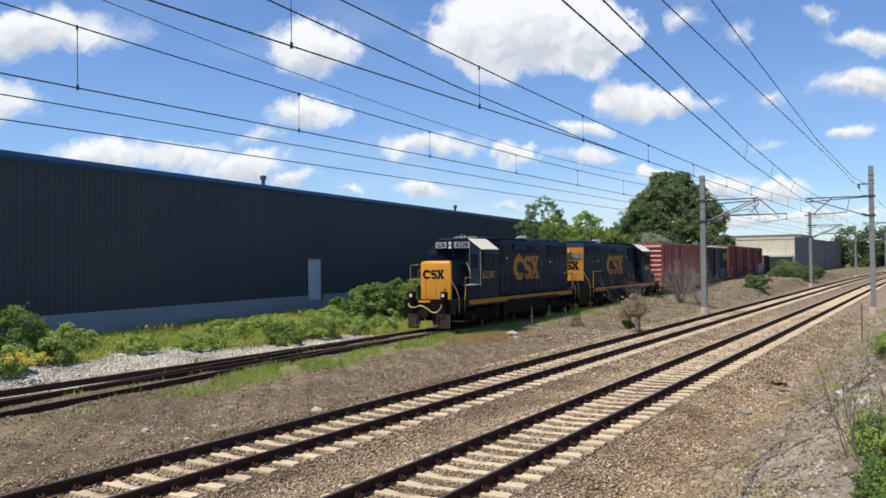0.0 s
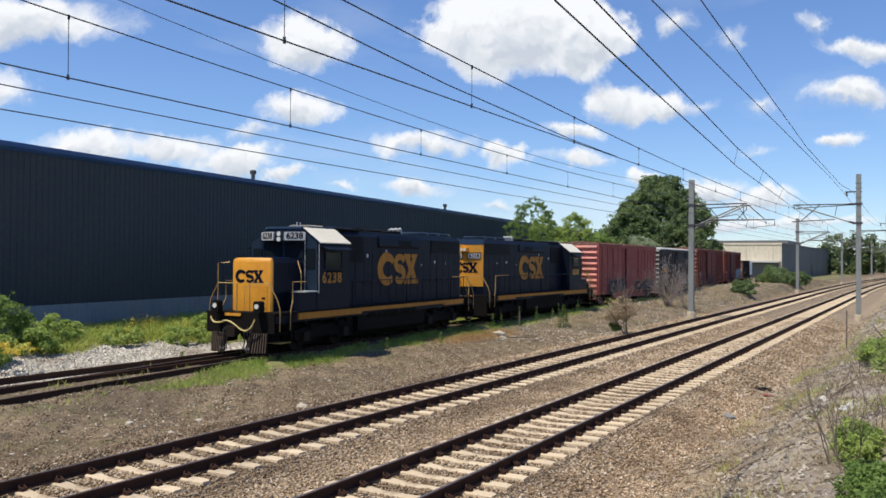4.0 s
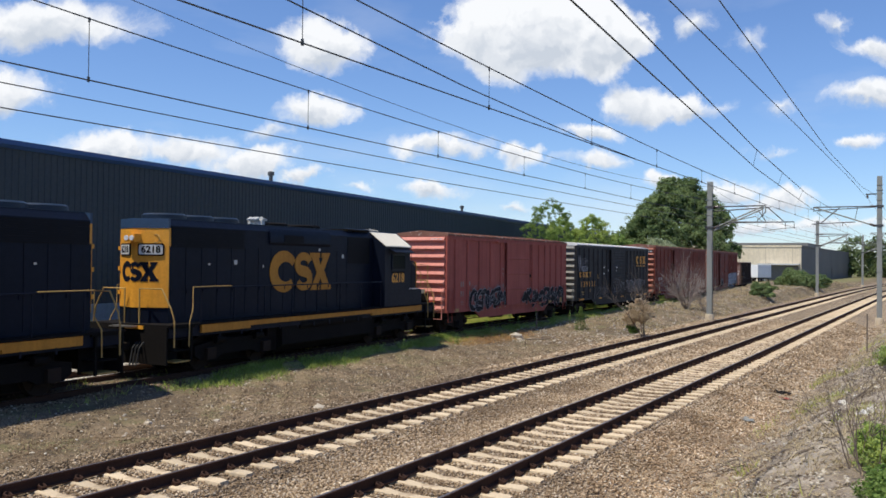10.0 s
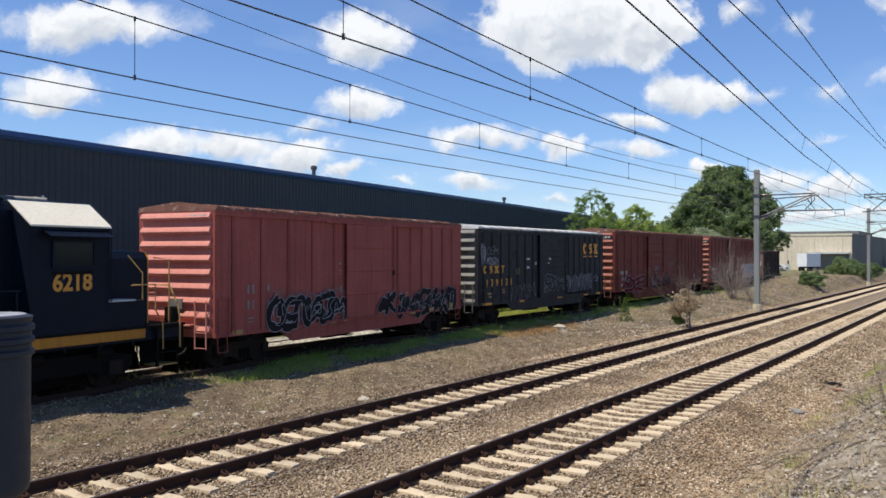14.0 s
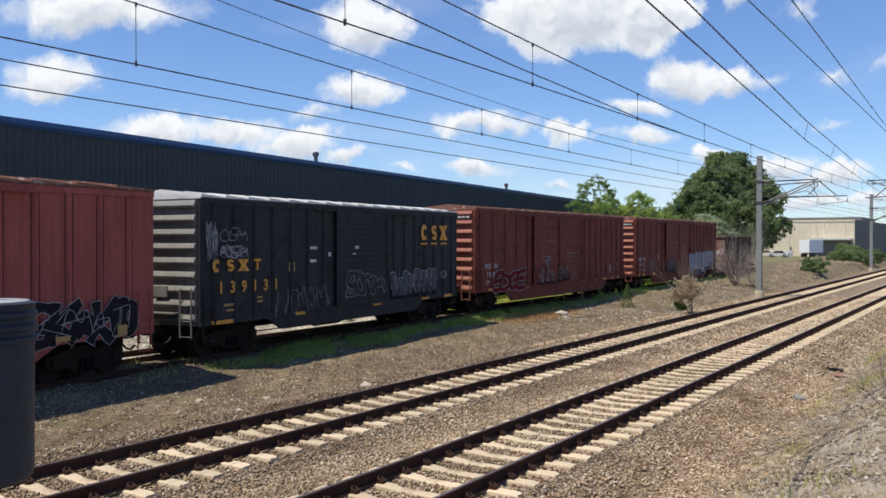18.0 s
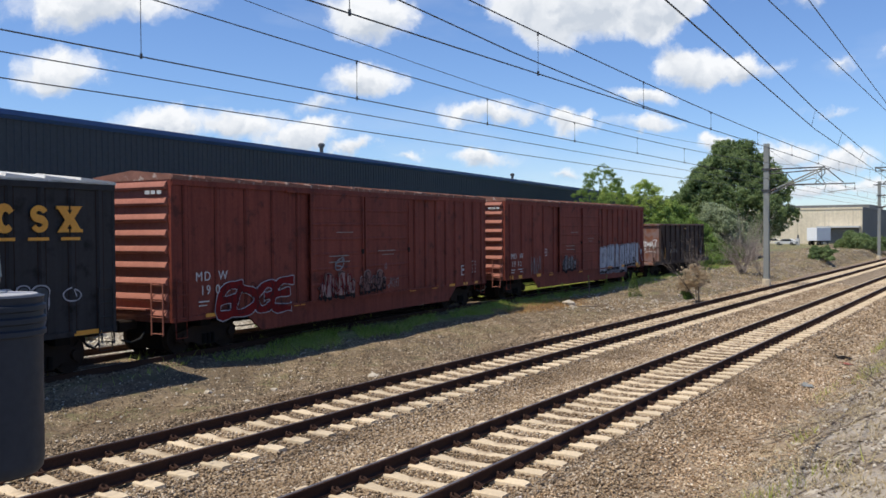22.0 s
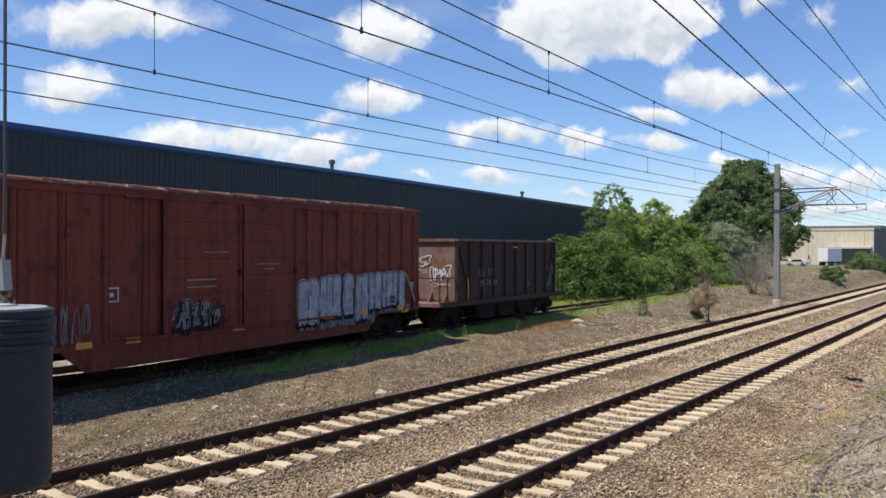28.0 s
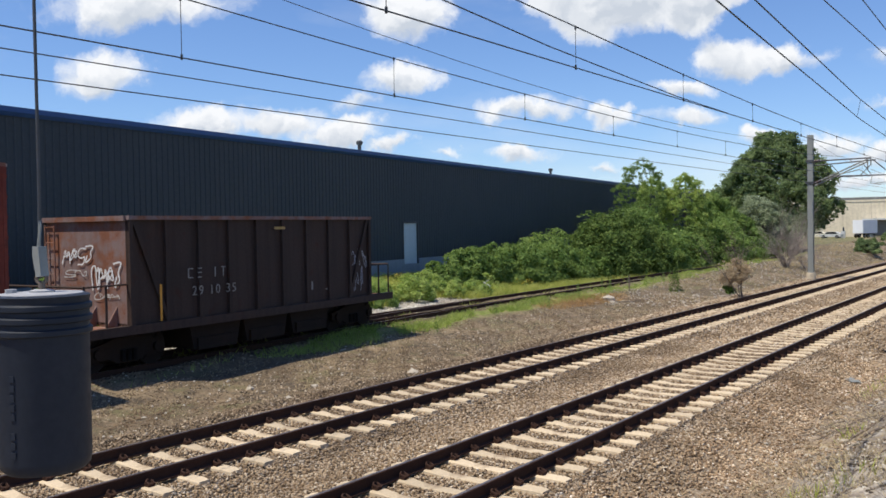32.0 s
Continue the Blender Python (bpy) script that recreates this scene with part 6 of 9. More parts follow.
scribble(_rng, 1.553, -5.6, -1.2, 1.95, 2.2, 5, GRAFFITI_DIM, "spray_stroke", RED, 0.02, loops=1.4)
bars(RED, _x, [(-6.42, -6.33, 2.15, 2.42), (-6.2, -6.11, 2.15, 2.42), (-5.5, -5.4, 2.2, 2.42), (-6.42, -6.33, 1.68, 1.95), (-6.2, -6.13, 1.68, 1.95), (-5.5, -5.4, 1.72, 1.95),
               (-1.62, -1.50, 2.98, 3.06), (-1.62, -1.46, 2.75, 2.79), (-1.62, -1.46, 2.64, 2.67), (-1.58, -1.46, 2.02, 2.24), (-6.4, -6.15, 1.4, 1.44), (-6.4, -6.15, 1.3, 1.33)], WORN_STENCIL)
bars(RED, 1.508, [(-7.1, -6.65, 0.98, 1.12), (-4.7, -4.3, 0.98, 1.08), (-2.2, -1.8, 0.98, 1.08), (4.6, 4.9, 0.98, 1.08), (6.6, 7.0, 0.98, 1.12)], OLD_YELLOW, "reflector_plate")
# dark car
side_text(DARK, "139131", _x + 0.06, -5.85, 1.98, 0.47, YELLOW, spacing=2.1, bold=0.008)
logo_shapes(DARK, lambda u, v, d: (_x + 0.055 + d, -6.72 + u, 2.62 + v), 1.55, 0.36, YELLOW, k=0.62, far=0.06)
bars(DARK, _x + 0.06, [(-5.66, -5.34, 2.73, 2.79), (-5.54, -5.46, 2.45, 2.73)], YELLOW, "reporting_mark_bar")
bars(DARK, _x + 0.06, [(4.55, 5.08, 3.18, 3.25), (5.40, 5.93, 3.18, 3.25), (6.25, 6.78, 3.18, 3.25)], YELLOW, "lettering_underline")
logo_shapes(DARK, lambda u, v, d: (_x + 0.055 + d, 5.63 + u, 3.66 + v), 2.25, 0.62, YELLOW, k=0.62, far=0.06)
bars(DARK, _x, [(-2.85, -2.4, 3.05, 3.14), (-2.85, -2.45, 2.62, 2.72), (-1.75, -1.6, 2.8, 2.95)], PALE)
bars(DARK, 1.59, [(-0.3, -0.05, 3.05, 3.15), (-0.45, -0.25, 2.85, 2.9)], PALE)
bars(DARK, _x, [(-3.9, -3.6, 2.35, 2.38), (-3.9, -3.6, 2.62, 2.65), (-3.9, -3.86, 2.38, 2.62), (-3.64, -3.6, 2.38, 2.62)], OLD_YELLOW, "stencil_square")
bars(DARK, 1.508, [(-7.45, -6.55, 0.96, 1.07), (-3.6, -3.1, 0.96, 1.05), (1.0, 1.6, 0.96, 1.05), (4.7, 5.3, 0.96, 1.05), (6.6, 7.4, 0.96, 1.07)], YELLOW, "yellow_sill_mark")
bars(DARK, _x, [(-6.9, -6.4, 1.45, 1.52), (-6.8, -6.5, 1.3, 1.36), (-5.6, -5.2, 1.6, 1.66), (-5.6, -5.2, 1.48, 1.54)], OLD_YELLOW)
FADED_BLUE = mat("faded_blue_grey_spray", (0.07, 0.085, 0.10), (0.03, 0.036, 0.045), 0.7, big=2.5, bump=0.0)
scribble(_rng, 1.54, -7.68, -7.22, 2.76, 3.86, 3, GRAFFITI_DIM, "spray_stroke", DARK, 0.026, loops=4)
scribble(_rng, 1.545, -7.68, -7.22, 2.9, 3.8, 2, GRAFFITI, "spray_stroke", DARK, 0.016, loops=3)
tag(_rng, 1.54, -7.1, -6.0, 3.32, 3.72, "cab", DARK, GRAFFITI_DIM, None, 0.034, 0.0, 0.2)
tag(_rng, 1.54, -7.15, -5.95, 2.82, 3.22, "gcaeb", DARK, GRAFFITI, None, 0.03, 0.0, 0.0)
tag(_rng, 1.54, -7.1, -6.0, 2.86, 3.2, "cccc", DARK, GRAFFITI_DIM, None, 0.026, 0.0, 0.1)
scribble(_rng, 1.54, -4.8, -2.9, 1.0, 1.85, 4, GRAFFITI_DIM, "spray_stroke", DARK, 0.018, loops=1.6)
scribble(_rng, 1.54, -2.9, -1.7, 1.05, 1.9, 3, GRAFFITI_DIM, "spray_stroke", DARK, 0.018, loops=1.6)
tag(_rng, 1.60, -0.85, 1.55, 1.42, 2.15, "acfb", DARK, BLACK_CAR, GRAFFITI, 0.20, 0.020, 0.05)
tag(_rng, 1.60, -0.80, 1.5, 1.5, 2.0, "acfb", DARK, GRAFFITI_DIM, None, 0.022, 0.0, 0.05)
tag(_rng, 1.54, 6.3, 6.75, 1.75, 2.15, "c", DARK, GRAFFITI, None, 0.03)
# brown cars
tag(_rng, 1.535, -7.95, -4.75, 0.98, 1.86, "EDGE", BROWN_A, GRAFFITI_RED, GRAFFITI, 0.23, 0.028, 0.4, loose=0.07)
scribble(_rng, 1.548, -7.9, -4.8, 1.0, 1.85, 5, GRAFFITI_DARK, "spray_stroke", BROWN_A, 0.02, loops=1.5)
PINK_FADED = mat("faded_pinkish_spray", (0.22, 0.10, 0.085), (0.13, 0.055, 0.045), 0.7, big=3.0, small=26.0, bump=0.0)
PINK_SPRAY = mat("worn_pinkish_spray", (0.36, 0.25, 0.23), (0.20, 0.11, 0.10), 0.7, big=3.0, small=26.0, bump=0.0)
scribble(_rng, 1.616, -2.4, -1.9, 2.05, 2.45, 1, GRAFFITI_DIM, "spray_stroke", BROWN_A, 0.05, loops=2.4)
scribble(_rng, 1.616, 0.9, 1.7, 1.25, 1.6, 3, GRAFFITI_DIM, "spray_stroke", BROWN_A, 0.018, loops=2.0)
scribble(_rng, 1.616, 0.6, 0.95, 1.95, 2.2, 1, GRAFFITI_DIM, "spray_stroke", BROWN_A, 0.018, loops=2.0)
side_text(BROWN_A, "MD", _x + 0.062, -8.52, 2.12, 0.36, PALE, spacing=1.25, name="reporting_mark")
side_text(BROWN_A, "W", _x + 0.062, -7.74, 2.12, 0.36, PALE, name="reporting_mark")
bars(BROWN_A, _x + 0.06, [(-8.7, -8.3, 1.42, 1.46), (-8.7, -8.4, 1.32, 1.35)], PALE)
side_text(BROWN_A, "19 0", _x + 0.062, -8.25, 1.74, 0.36, PALE, spacing=1.25)
bars(BROWN_A, 1.592, [(-2.7, -1.55, 2.50, 2.535), (-2.7, -1.5, 2.30, 2.335), (-2.3, -1.3, 3.3, 3.325), (0.3, 1.5, 2.62, 2.645), (0.6, 1.4, 2.48, 2.505)], WORN_STENCIL)
bars(BROWN_A, _x, [(7.15, 7.6, 1.42, 1.46), (7.15, 7.6, 1.80, 1.84), (7.15, 7.19, 1.46, 1.80), (7.56, 7.6, 1.46, 1.80), (7.25, 7.5, 1.6, 1.7), (8.2, 8.55, 1.5, 1.54), (8.2, 8.55, 1.65, 1.69), (8.2, 8.55, 1.8, 1.84), (8.2, 8.55, 1.95, 1.99)], PALE)
bars(BROWN_A, 1.508, [(-8.4, -8.0, 1.0, 1.1), (-4.5, -3.95, 1.0, 1.1), (2.7, 3.2, 1.0, 1.1), (4.5, 5.0, 1.0, 1.1), (6.0, 6.5, 1.0, 1.1), (7.3, 7.7, 1.0, 1.1), (8.3, 8.7, 1.0, 1.1)], YELLOW, "reflector_plate")
def spray_blob(name, x, pts, material, parent):
    """A patch of spray paint on the side that faces +x: an outline of y, z with a thin edge."""
    n = len(pts)
    m = Mesh()
    m.add([Vector((x, y, z)) for y, z in pts] + [Vector((x - 0.004, y, z)) for y, z in pts], [tuple(range(n))] + [(k, k + n, (k + 1) % n + n, (k + 1) % n) for k in range(n)])
    return part(name, m, material, parent)


def stem_outline(rng, y0, y1, z0, z1, grow=0.0, lean=0.0):
    """A fat upright letter stroke: domed top, wavering sides, ragged drips below."""
    y0, y1, z1, z0 = y0 - grow, y1 + grow, z1 + grow, z0 - grow * 0.6
    w, h = y1 - y0, z1 - z0
    pts = []
    for k in range(6):
        pts.append((y0 + w * k / 5, z0 + rng.uniform(0, 0.14) * (0.4 if k % 2 else 1.0)))
    for k in range(1, 5):
        pts.append((y1 + rng.uniform(-0.022, 0.022) + lean * k / 5, z0 + (h - w * 0.3) * k / 5))
    for k in range(7):
        a = math.pi * k / 6
        pts.append(((y0 + y1) / 2 + lean + math.cos(a) * w / 2, z1 - w * 0.3 + math.sin(a) * w * 0.3))
    for k in range(4, 0, -1):
        pts.append((y0 + rng.uniform(-0.022, 0.022) + lean * k / 5, z0 + (h - w * 0.3) * k / 5))
    return pts


def letter_block(parent, x, stems, joins, seed, fill=GRAFFITI_BLUE, edge=GRAFFITI, nicks=4):
    """Tall filled letters, each with a dark and then a pale outline, running into one another."""
    rng = np.random.default_rng(seed)
    for k, (y0, y1, z0, z1, lean) in enumerate(stems):
        o = (k % 2) * 0.002
        spray_blob("spray_outline", x + o, stem_outline(rng, y0, y1, z0 + 0.25, z1, 0.062, lean), edge, parent)
        spray_blob("spray_shadow", x + 0.005 + o, stem_outline(rng, y0, y1, z0 - 0.12, z1, 0.028, lean), GRAFFITI_DARK, parent)
        spray_blob("spray_fill", x + 0.010 + o, stem_outline(rng, y0, y1, z0, z1, 0.0, lean), fill, parent)
        for _ in range(nicks):
            c, d, l = rng.uniform(y0 + 0.02, y1 - 0.04), rng.uniform(z0 + 0.1, max(z0 + 0.12, z1 - 0.3)), rng.uniform(0.03, 0.14)
            spray_blob("spray_nick", x + 0.0165, [(c, d), (c + 0.016, d + 0.02), (c + 0.02, d + l), (c + 0.004, d + l + 0.03)], GRAFFITI_DARK, parent)
    for y0, y1, z0, z1 in joins:
        spray_blob("spray_fill", x + 0.015, [(y0, z0), (y1, z0 + 0.03), (y1, z1), ((y0 + y1) / 2, z1 + 0.02), (y0, z1 - 0.02)], fill, parent)


# worn pinkish blocks on the doors of the brown cars
letter_block(BROWN_A, 1.594, [(-3.30, -3.08, 1.18, 1.62, 0.12), (-2.98, -2.62, 1.14, 1.92, 0.05), (-2.52, -2.30, 1.22, 1.74, -0.05), (-2.20, -1.86, 1.16, 1.96, 0.04), (-1.76, -1.52, 1.20, 1.84, 0.08), (-1.44, -1.24, 1.16, 1.66, 0.0)],
             [(-3.12, -2.94, 1.40, 1.52), (-2.66, -2.48, 1.60, 1.76), (-2.34, -2.16, 1.24, 1.36), (-1.90, -1.72, 1.52, 1.64)], 51, PINK_SPRAY, PINK_FADED, 9)
letter_block(BROWN_A, 1.594, [(-0.90, -0.66, 1.20, 1.72, 0.08), (-0.56, -0.24, 1.22, 1.92, 0.0), (-0.12, 0.10, 1.26, 1.70, 0.05), (0.22, 0.50, 1.24, 1.90, 0.06), (0.62, 0.80, 1.30, 1.62, 0.0)],
             [(-0.70, -0.52, 1.36, 1.46), (0.06, 0.26, 1.42, 1.54)], 52, PINK_FADED, PINK_SPRAY, 9)
scribble(_rng, 1.618, -3.3, -1.3, 1.2, 1.9, 7, GRAFFITI_RED, "spray_stroke", BROWN_A, 0.035, loops=1.6)
scribble(_rng, 1.618, -0.9, 0.7, 1.2, 1.85, 5, GRAFFITI_DARK, "spray_stroke", BROWN_A, 0.022, loops=1.6)
letter_block(BROWN_B, 1.594, [(-3.40, -3.16, 1.20, 1.70, 0.1), (-3.06, -2.76, 1.14, 1.94, 0.0), (-2.66, -2.40, 1.22, 1.80, 0.05), (-2.30, -2.02, 1.16, 1.88, 0.0), (-1.92, -1.70, 1.24, 1.66, 0.06)],
             [(-3.20, -3.02, 1.40, 1.52), (-2.44, -2.26, 1.50, 1.62)], 53, GRAFFITI_DIM, PINK_SPRAY, 9)
scribble(_rng, 1.618, -3.4, -1.4, 1.15, 1.95, 5, GRAFFITI_DARK, "spray_stroke", BROWN_B, 0.03, loops=1.6)
# blue-grey blocks with white outlines on the dark car
letter_block(DARK, 1.522, [(2.35, 2.62, 1.22, 2.10, -0.10), (2.72, 3.06, 1.20, 1.86, 0.05), (3.16, 3.50, 1.18, 2.12, 0.04), (3.58, 3.84, 1.24, 2.00, 0.0), (4.02, 4.26, 1.22, 2.18, 0.06), (4.34, 4.58, 1.26, 2.16, -0.06), (4.66, 5.02, 1.24, 2.10, 0.0), (5.10, 5.34, 1.28, 2.16, 0.05), (5.44, 5.82, 1.26, 2.14, 0.08)],
             [(2.60, 2.76, 1.30, 1.44), (3.02, 3.20, 1.60, 1.74), (3.46, 3.62, 1.86, 1.98), (4.22, 4.38, 1.60, 1.74), (4.98, 5.14, 1.92, 2.04), (5.30, 5.48, 1.66, 1.78)], 54, FADED_BLUE, GRAFFITI, 6)
scribble(_rng, 1.545, 2.4, 5.8, 1.25, 2.1, 9, GRAFFITI_DIM, "spray_stroke", DARK, 0.024, loops=1.5)
# grimy overspray below the letters
_low = [(1.95 + 0.22 * k, 0.72 + _rng.uniform(-0.05, 0.05)) for k in range(21)]
spray_blob("spray_shadow", 1.528, _low + [(6.35 - 0.22 * k, 1.20 + _rng.uniform(-0.04, 0.04)) for k in range(21)], GRAFFITI_GRIME, BROWN_B)
spray_blob("spray_shadow", 1.528, [(6.36, 1.02), (7.2, 1.04), (8.1, 1.0), (8.6, 1.05), (8.9, 1.2), (8.5, 1.25), (6.36, 1.2)], GRAFFITI_GRIME, BROWN_B)
bars(BROWN_B, 1.554, [(3.22, 3.78, 1.02, 1.15), (5.40, 5.86, 1.03, 1.16), (7.90, 8.34, 1.02, 1.22)], YELLOW, "reflector_plate")
# stroke by stroke: from, to, foot, top, lean
letter_block(BROWN_B, 1.531, [(1.95, 2.42, 0.86, 2.30, 0.0), (2.47, 2.93, 0.84, 2.32, 0.0), (3.06, 3.38, 0.98, 2.36, 0.04), (3.43, 3.72, 1.05, 2.40, 0.04), (3.80, 4.22, 1.02, 2.41, 0.0), (4.42, 4.94, 1.04, 2.42, 0.02),
                              (5.14, 5.42, 0.78, 2.36, 0.06), (5.50, 5.88, 0.80, 2.41, 0.0), (5.98, 6.26, 1.14, 2.42, 0.0), (6.36, 6.72, 1.15, 2.44, 0.02), (6.84, 7.06, 1.18, 2.42, 0.05), (7.14, 7.50, 1.18, 2.45, 0.0),
                              (7.58, 7.82, 1.20, 2.46, 0.03), (8.02, 8.40, 1.10, 2.44, 0.0)],
             [(2.40, 2.52, 2.02, 2.22), (2.40, 2.52, 1.15, 1.36), (3.36, 3.46, 1.2, 1.5), (3.70, 3.84, 1.12, 1.40), (5.40, 5.54, 1.50, 1.66), (5.40, 5.54, 2.10, 2.28), (6.24, 6.40, 1.62, 1.86), (7.04, 7.18, 1.55, 1.75), (7.04, 7.18, 2.12, 2.30)], 41)
spray_blob("spray_stroke", 1.546, [(8.46, 2.42), (8.52, 2.40), (9.22, 1.30), (9.17, 1.28)], GRAFFITI, BROWN_B)
spray_blob("spray_stroke", 1.546, [(8.78, 2.02), (9.06, 2.06), (9.04, 1.86), (8.95, 1.68), (8.92, 1.86)], GRAFFITI_BLUE, BROWN_B)
bars(BROWN_B, 1.553, [(7.30, 7.72, 1.28, 1.62)], GRAFFITI, "stencil_plate")
bars(BROWN_B, 1.558, [(7.33, 7.69, 1.31, 1.59)], BLACK_CAR, "stencil_plate")
bars(BROWN_B, 1.563, [(7.37, 7.43, 1.38, 1.52), (7.47, 7.53, 1.38, 1.52), (7.58, 7.64, 1.38, 1.52)], GRAFFITI_DIM)
bars(BROWN_B, 1.508, [(2.1, 2.55, 0.80, 0.94), (2.7, 3.1, 0.80, 0.94)], GRAFFITI, "spray_patch")
side_text(BROWN_B, "MD", _x + 0.062, -8.84, 2.07, 0.37, PALE, spacing=1.25, name="reporting_mark")
side_text(BROWN_B, "W", _x + 0.062, -8.05, 2.07, 0.37, PALE, name="reporting_mark")
bars(BROWN_B, _x + 0.06, [
                      (-9.1, -8.7, 1.40, 1.45), (-9.1, -8.8, 1.28, 1.32), (-8.4, -7.9, 1.42, 1.46), (-8.2, -7.9, 1.30, 1.34)], PALE)
side_text(BROWN_B, "19 12", _x + 0.062, -8.55, 1.70, 0.37, PALE, spacing=1.25)
bars(BROWN_B, _x, [(-5.45, -5.05, 2.02, 2.05), (-5.45, -5.05, 2.34, 2.37), (-5.45, -5.42, 2.05, 2.34), (-5.08, -5.05, 2.05, 2.34), (-5.32, -5.2, 2.15, 2.24)], PALE, "stencil_square")
scribble(_rng, 1.54, -7.1, -5.9, 1.15, 2.0, 4, GRAFFITI_DIM, "spray_stroke", BROWN_B, 0.025, loops=4)
bars(BROWN_B, 1.592, [(-2.9, -1.8, 2.46, 2.495), (-2.9, -1.75, 2.27, 2.30), (-2.3, -1.3, 3.2, 3.225), (0.0, 0.9, 2.85, 2.875), (0.2, 0.7, 2.7, 2.725)], WORN_STENCIL)
bars(BROWN_B, 1.508, [(-9.2, -8.85, 0.98, 1.16), (-8.3, -7.85, 0.98, 1.15), (-6.3, -5.85, 0.98, 1.13), (-4.85, -4.4, 0.98, 1.12), (-1.0, -0.55, 0.98, 1.12), (2.0, 2.4, 0.98, 1.10), (3.9, 4.3, 0.98, 1.10), (5.8, 6.2, 0.98, 1.10), (8.2, 8.75, 0.92, 1.14)], YELLOW, "reflector_plate")
# hopper
side_text(HOPPER, "29 10 35", 1.592, -2.26, 1.80, 0.35, WORN_STENCIL, spacing=1.30)
bars(HOPPER, 1.592, [(-3.2, -3.16, 2.14, 2.40), (-3.16, -3.02, 2.37, 2.40), (-3.16, -3.02, 2.14, 2.17), (-2.86, -2.72, 2.37, 2.40), (-2.86, -2.72, 2.26, 2.29), (-2.86, -2.72, 2.14, 2.17), (-2.26, -2.22, 2.14, 2.40), (-2.02, -1.86, 2.37, 2.40), (-1.96, -1.92, 2.14, 2.37)], WORN_STENCIL, "reporting_mark_bar")
bars(HOPPER, 1.578, [(-4.12, -4.05, 1.15, 2.05)], YELLOW, "yellow_inspection_mark")
bars(HOPPER, 1.592, [(0.15, 0.62, 3.36, 3.44)], OLD_YELLOW, "worn_yellow_stencil")
bars(HOPPER, 1.505, [(1.9, 1.98, 1.5, 1.75), (2.6, 2.9, 1.45, 1.5)], WORN_STENCIL, "worn_stencil")
scribble(_rng, 1.505, 4.0, 4.85, 2.05, 2.65, 3, GRAFFITI, "spray_stroke", HOPPER, 0.022, loops=3.5)
scribble(_rng, 1.505, 4.1, 4.7, 1.3, 2.1, 2, GRAFFITI, "spray_stroke", HOPPER, 0.022, loops=2.5)
tag(_rng, -5.045, -0.80, 0.30, 2.55, 3.0, "bgae", HOPPER, WHITE_SPRAY, None, 0.038, 0.0, 0.15, "x")
tag(_rng, -5.05, -0.75, 0.10, 2.25, 2.45, "af", HOPPER, PALE, None, 0.022, 0.0, 0.4, "x")
tag(_rng, -5.045, 0.28, 1.30, 1.95, 2.62, "fbge", HOPPER, WHITE_SPRAY, None, 0.045, 0.0, 0.05, "x")
tag(_rng, -5.045, 0.35, 1.2, 1.72, 1.9, "cgb", HOPPER, PALE, None, 0.022, 0.0, 0.2, "x")


# ---- overhead line: posts, arms and wires ----


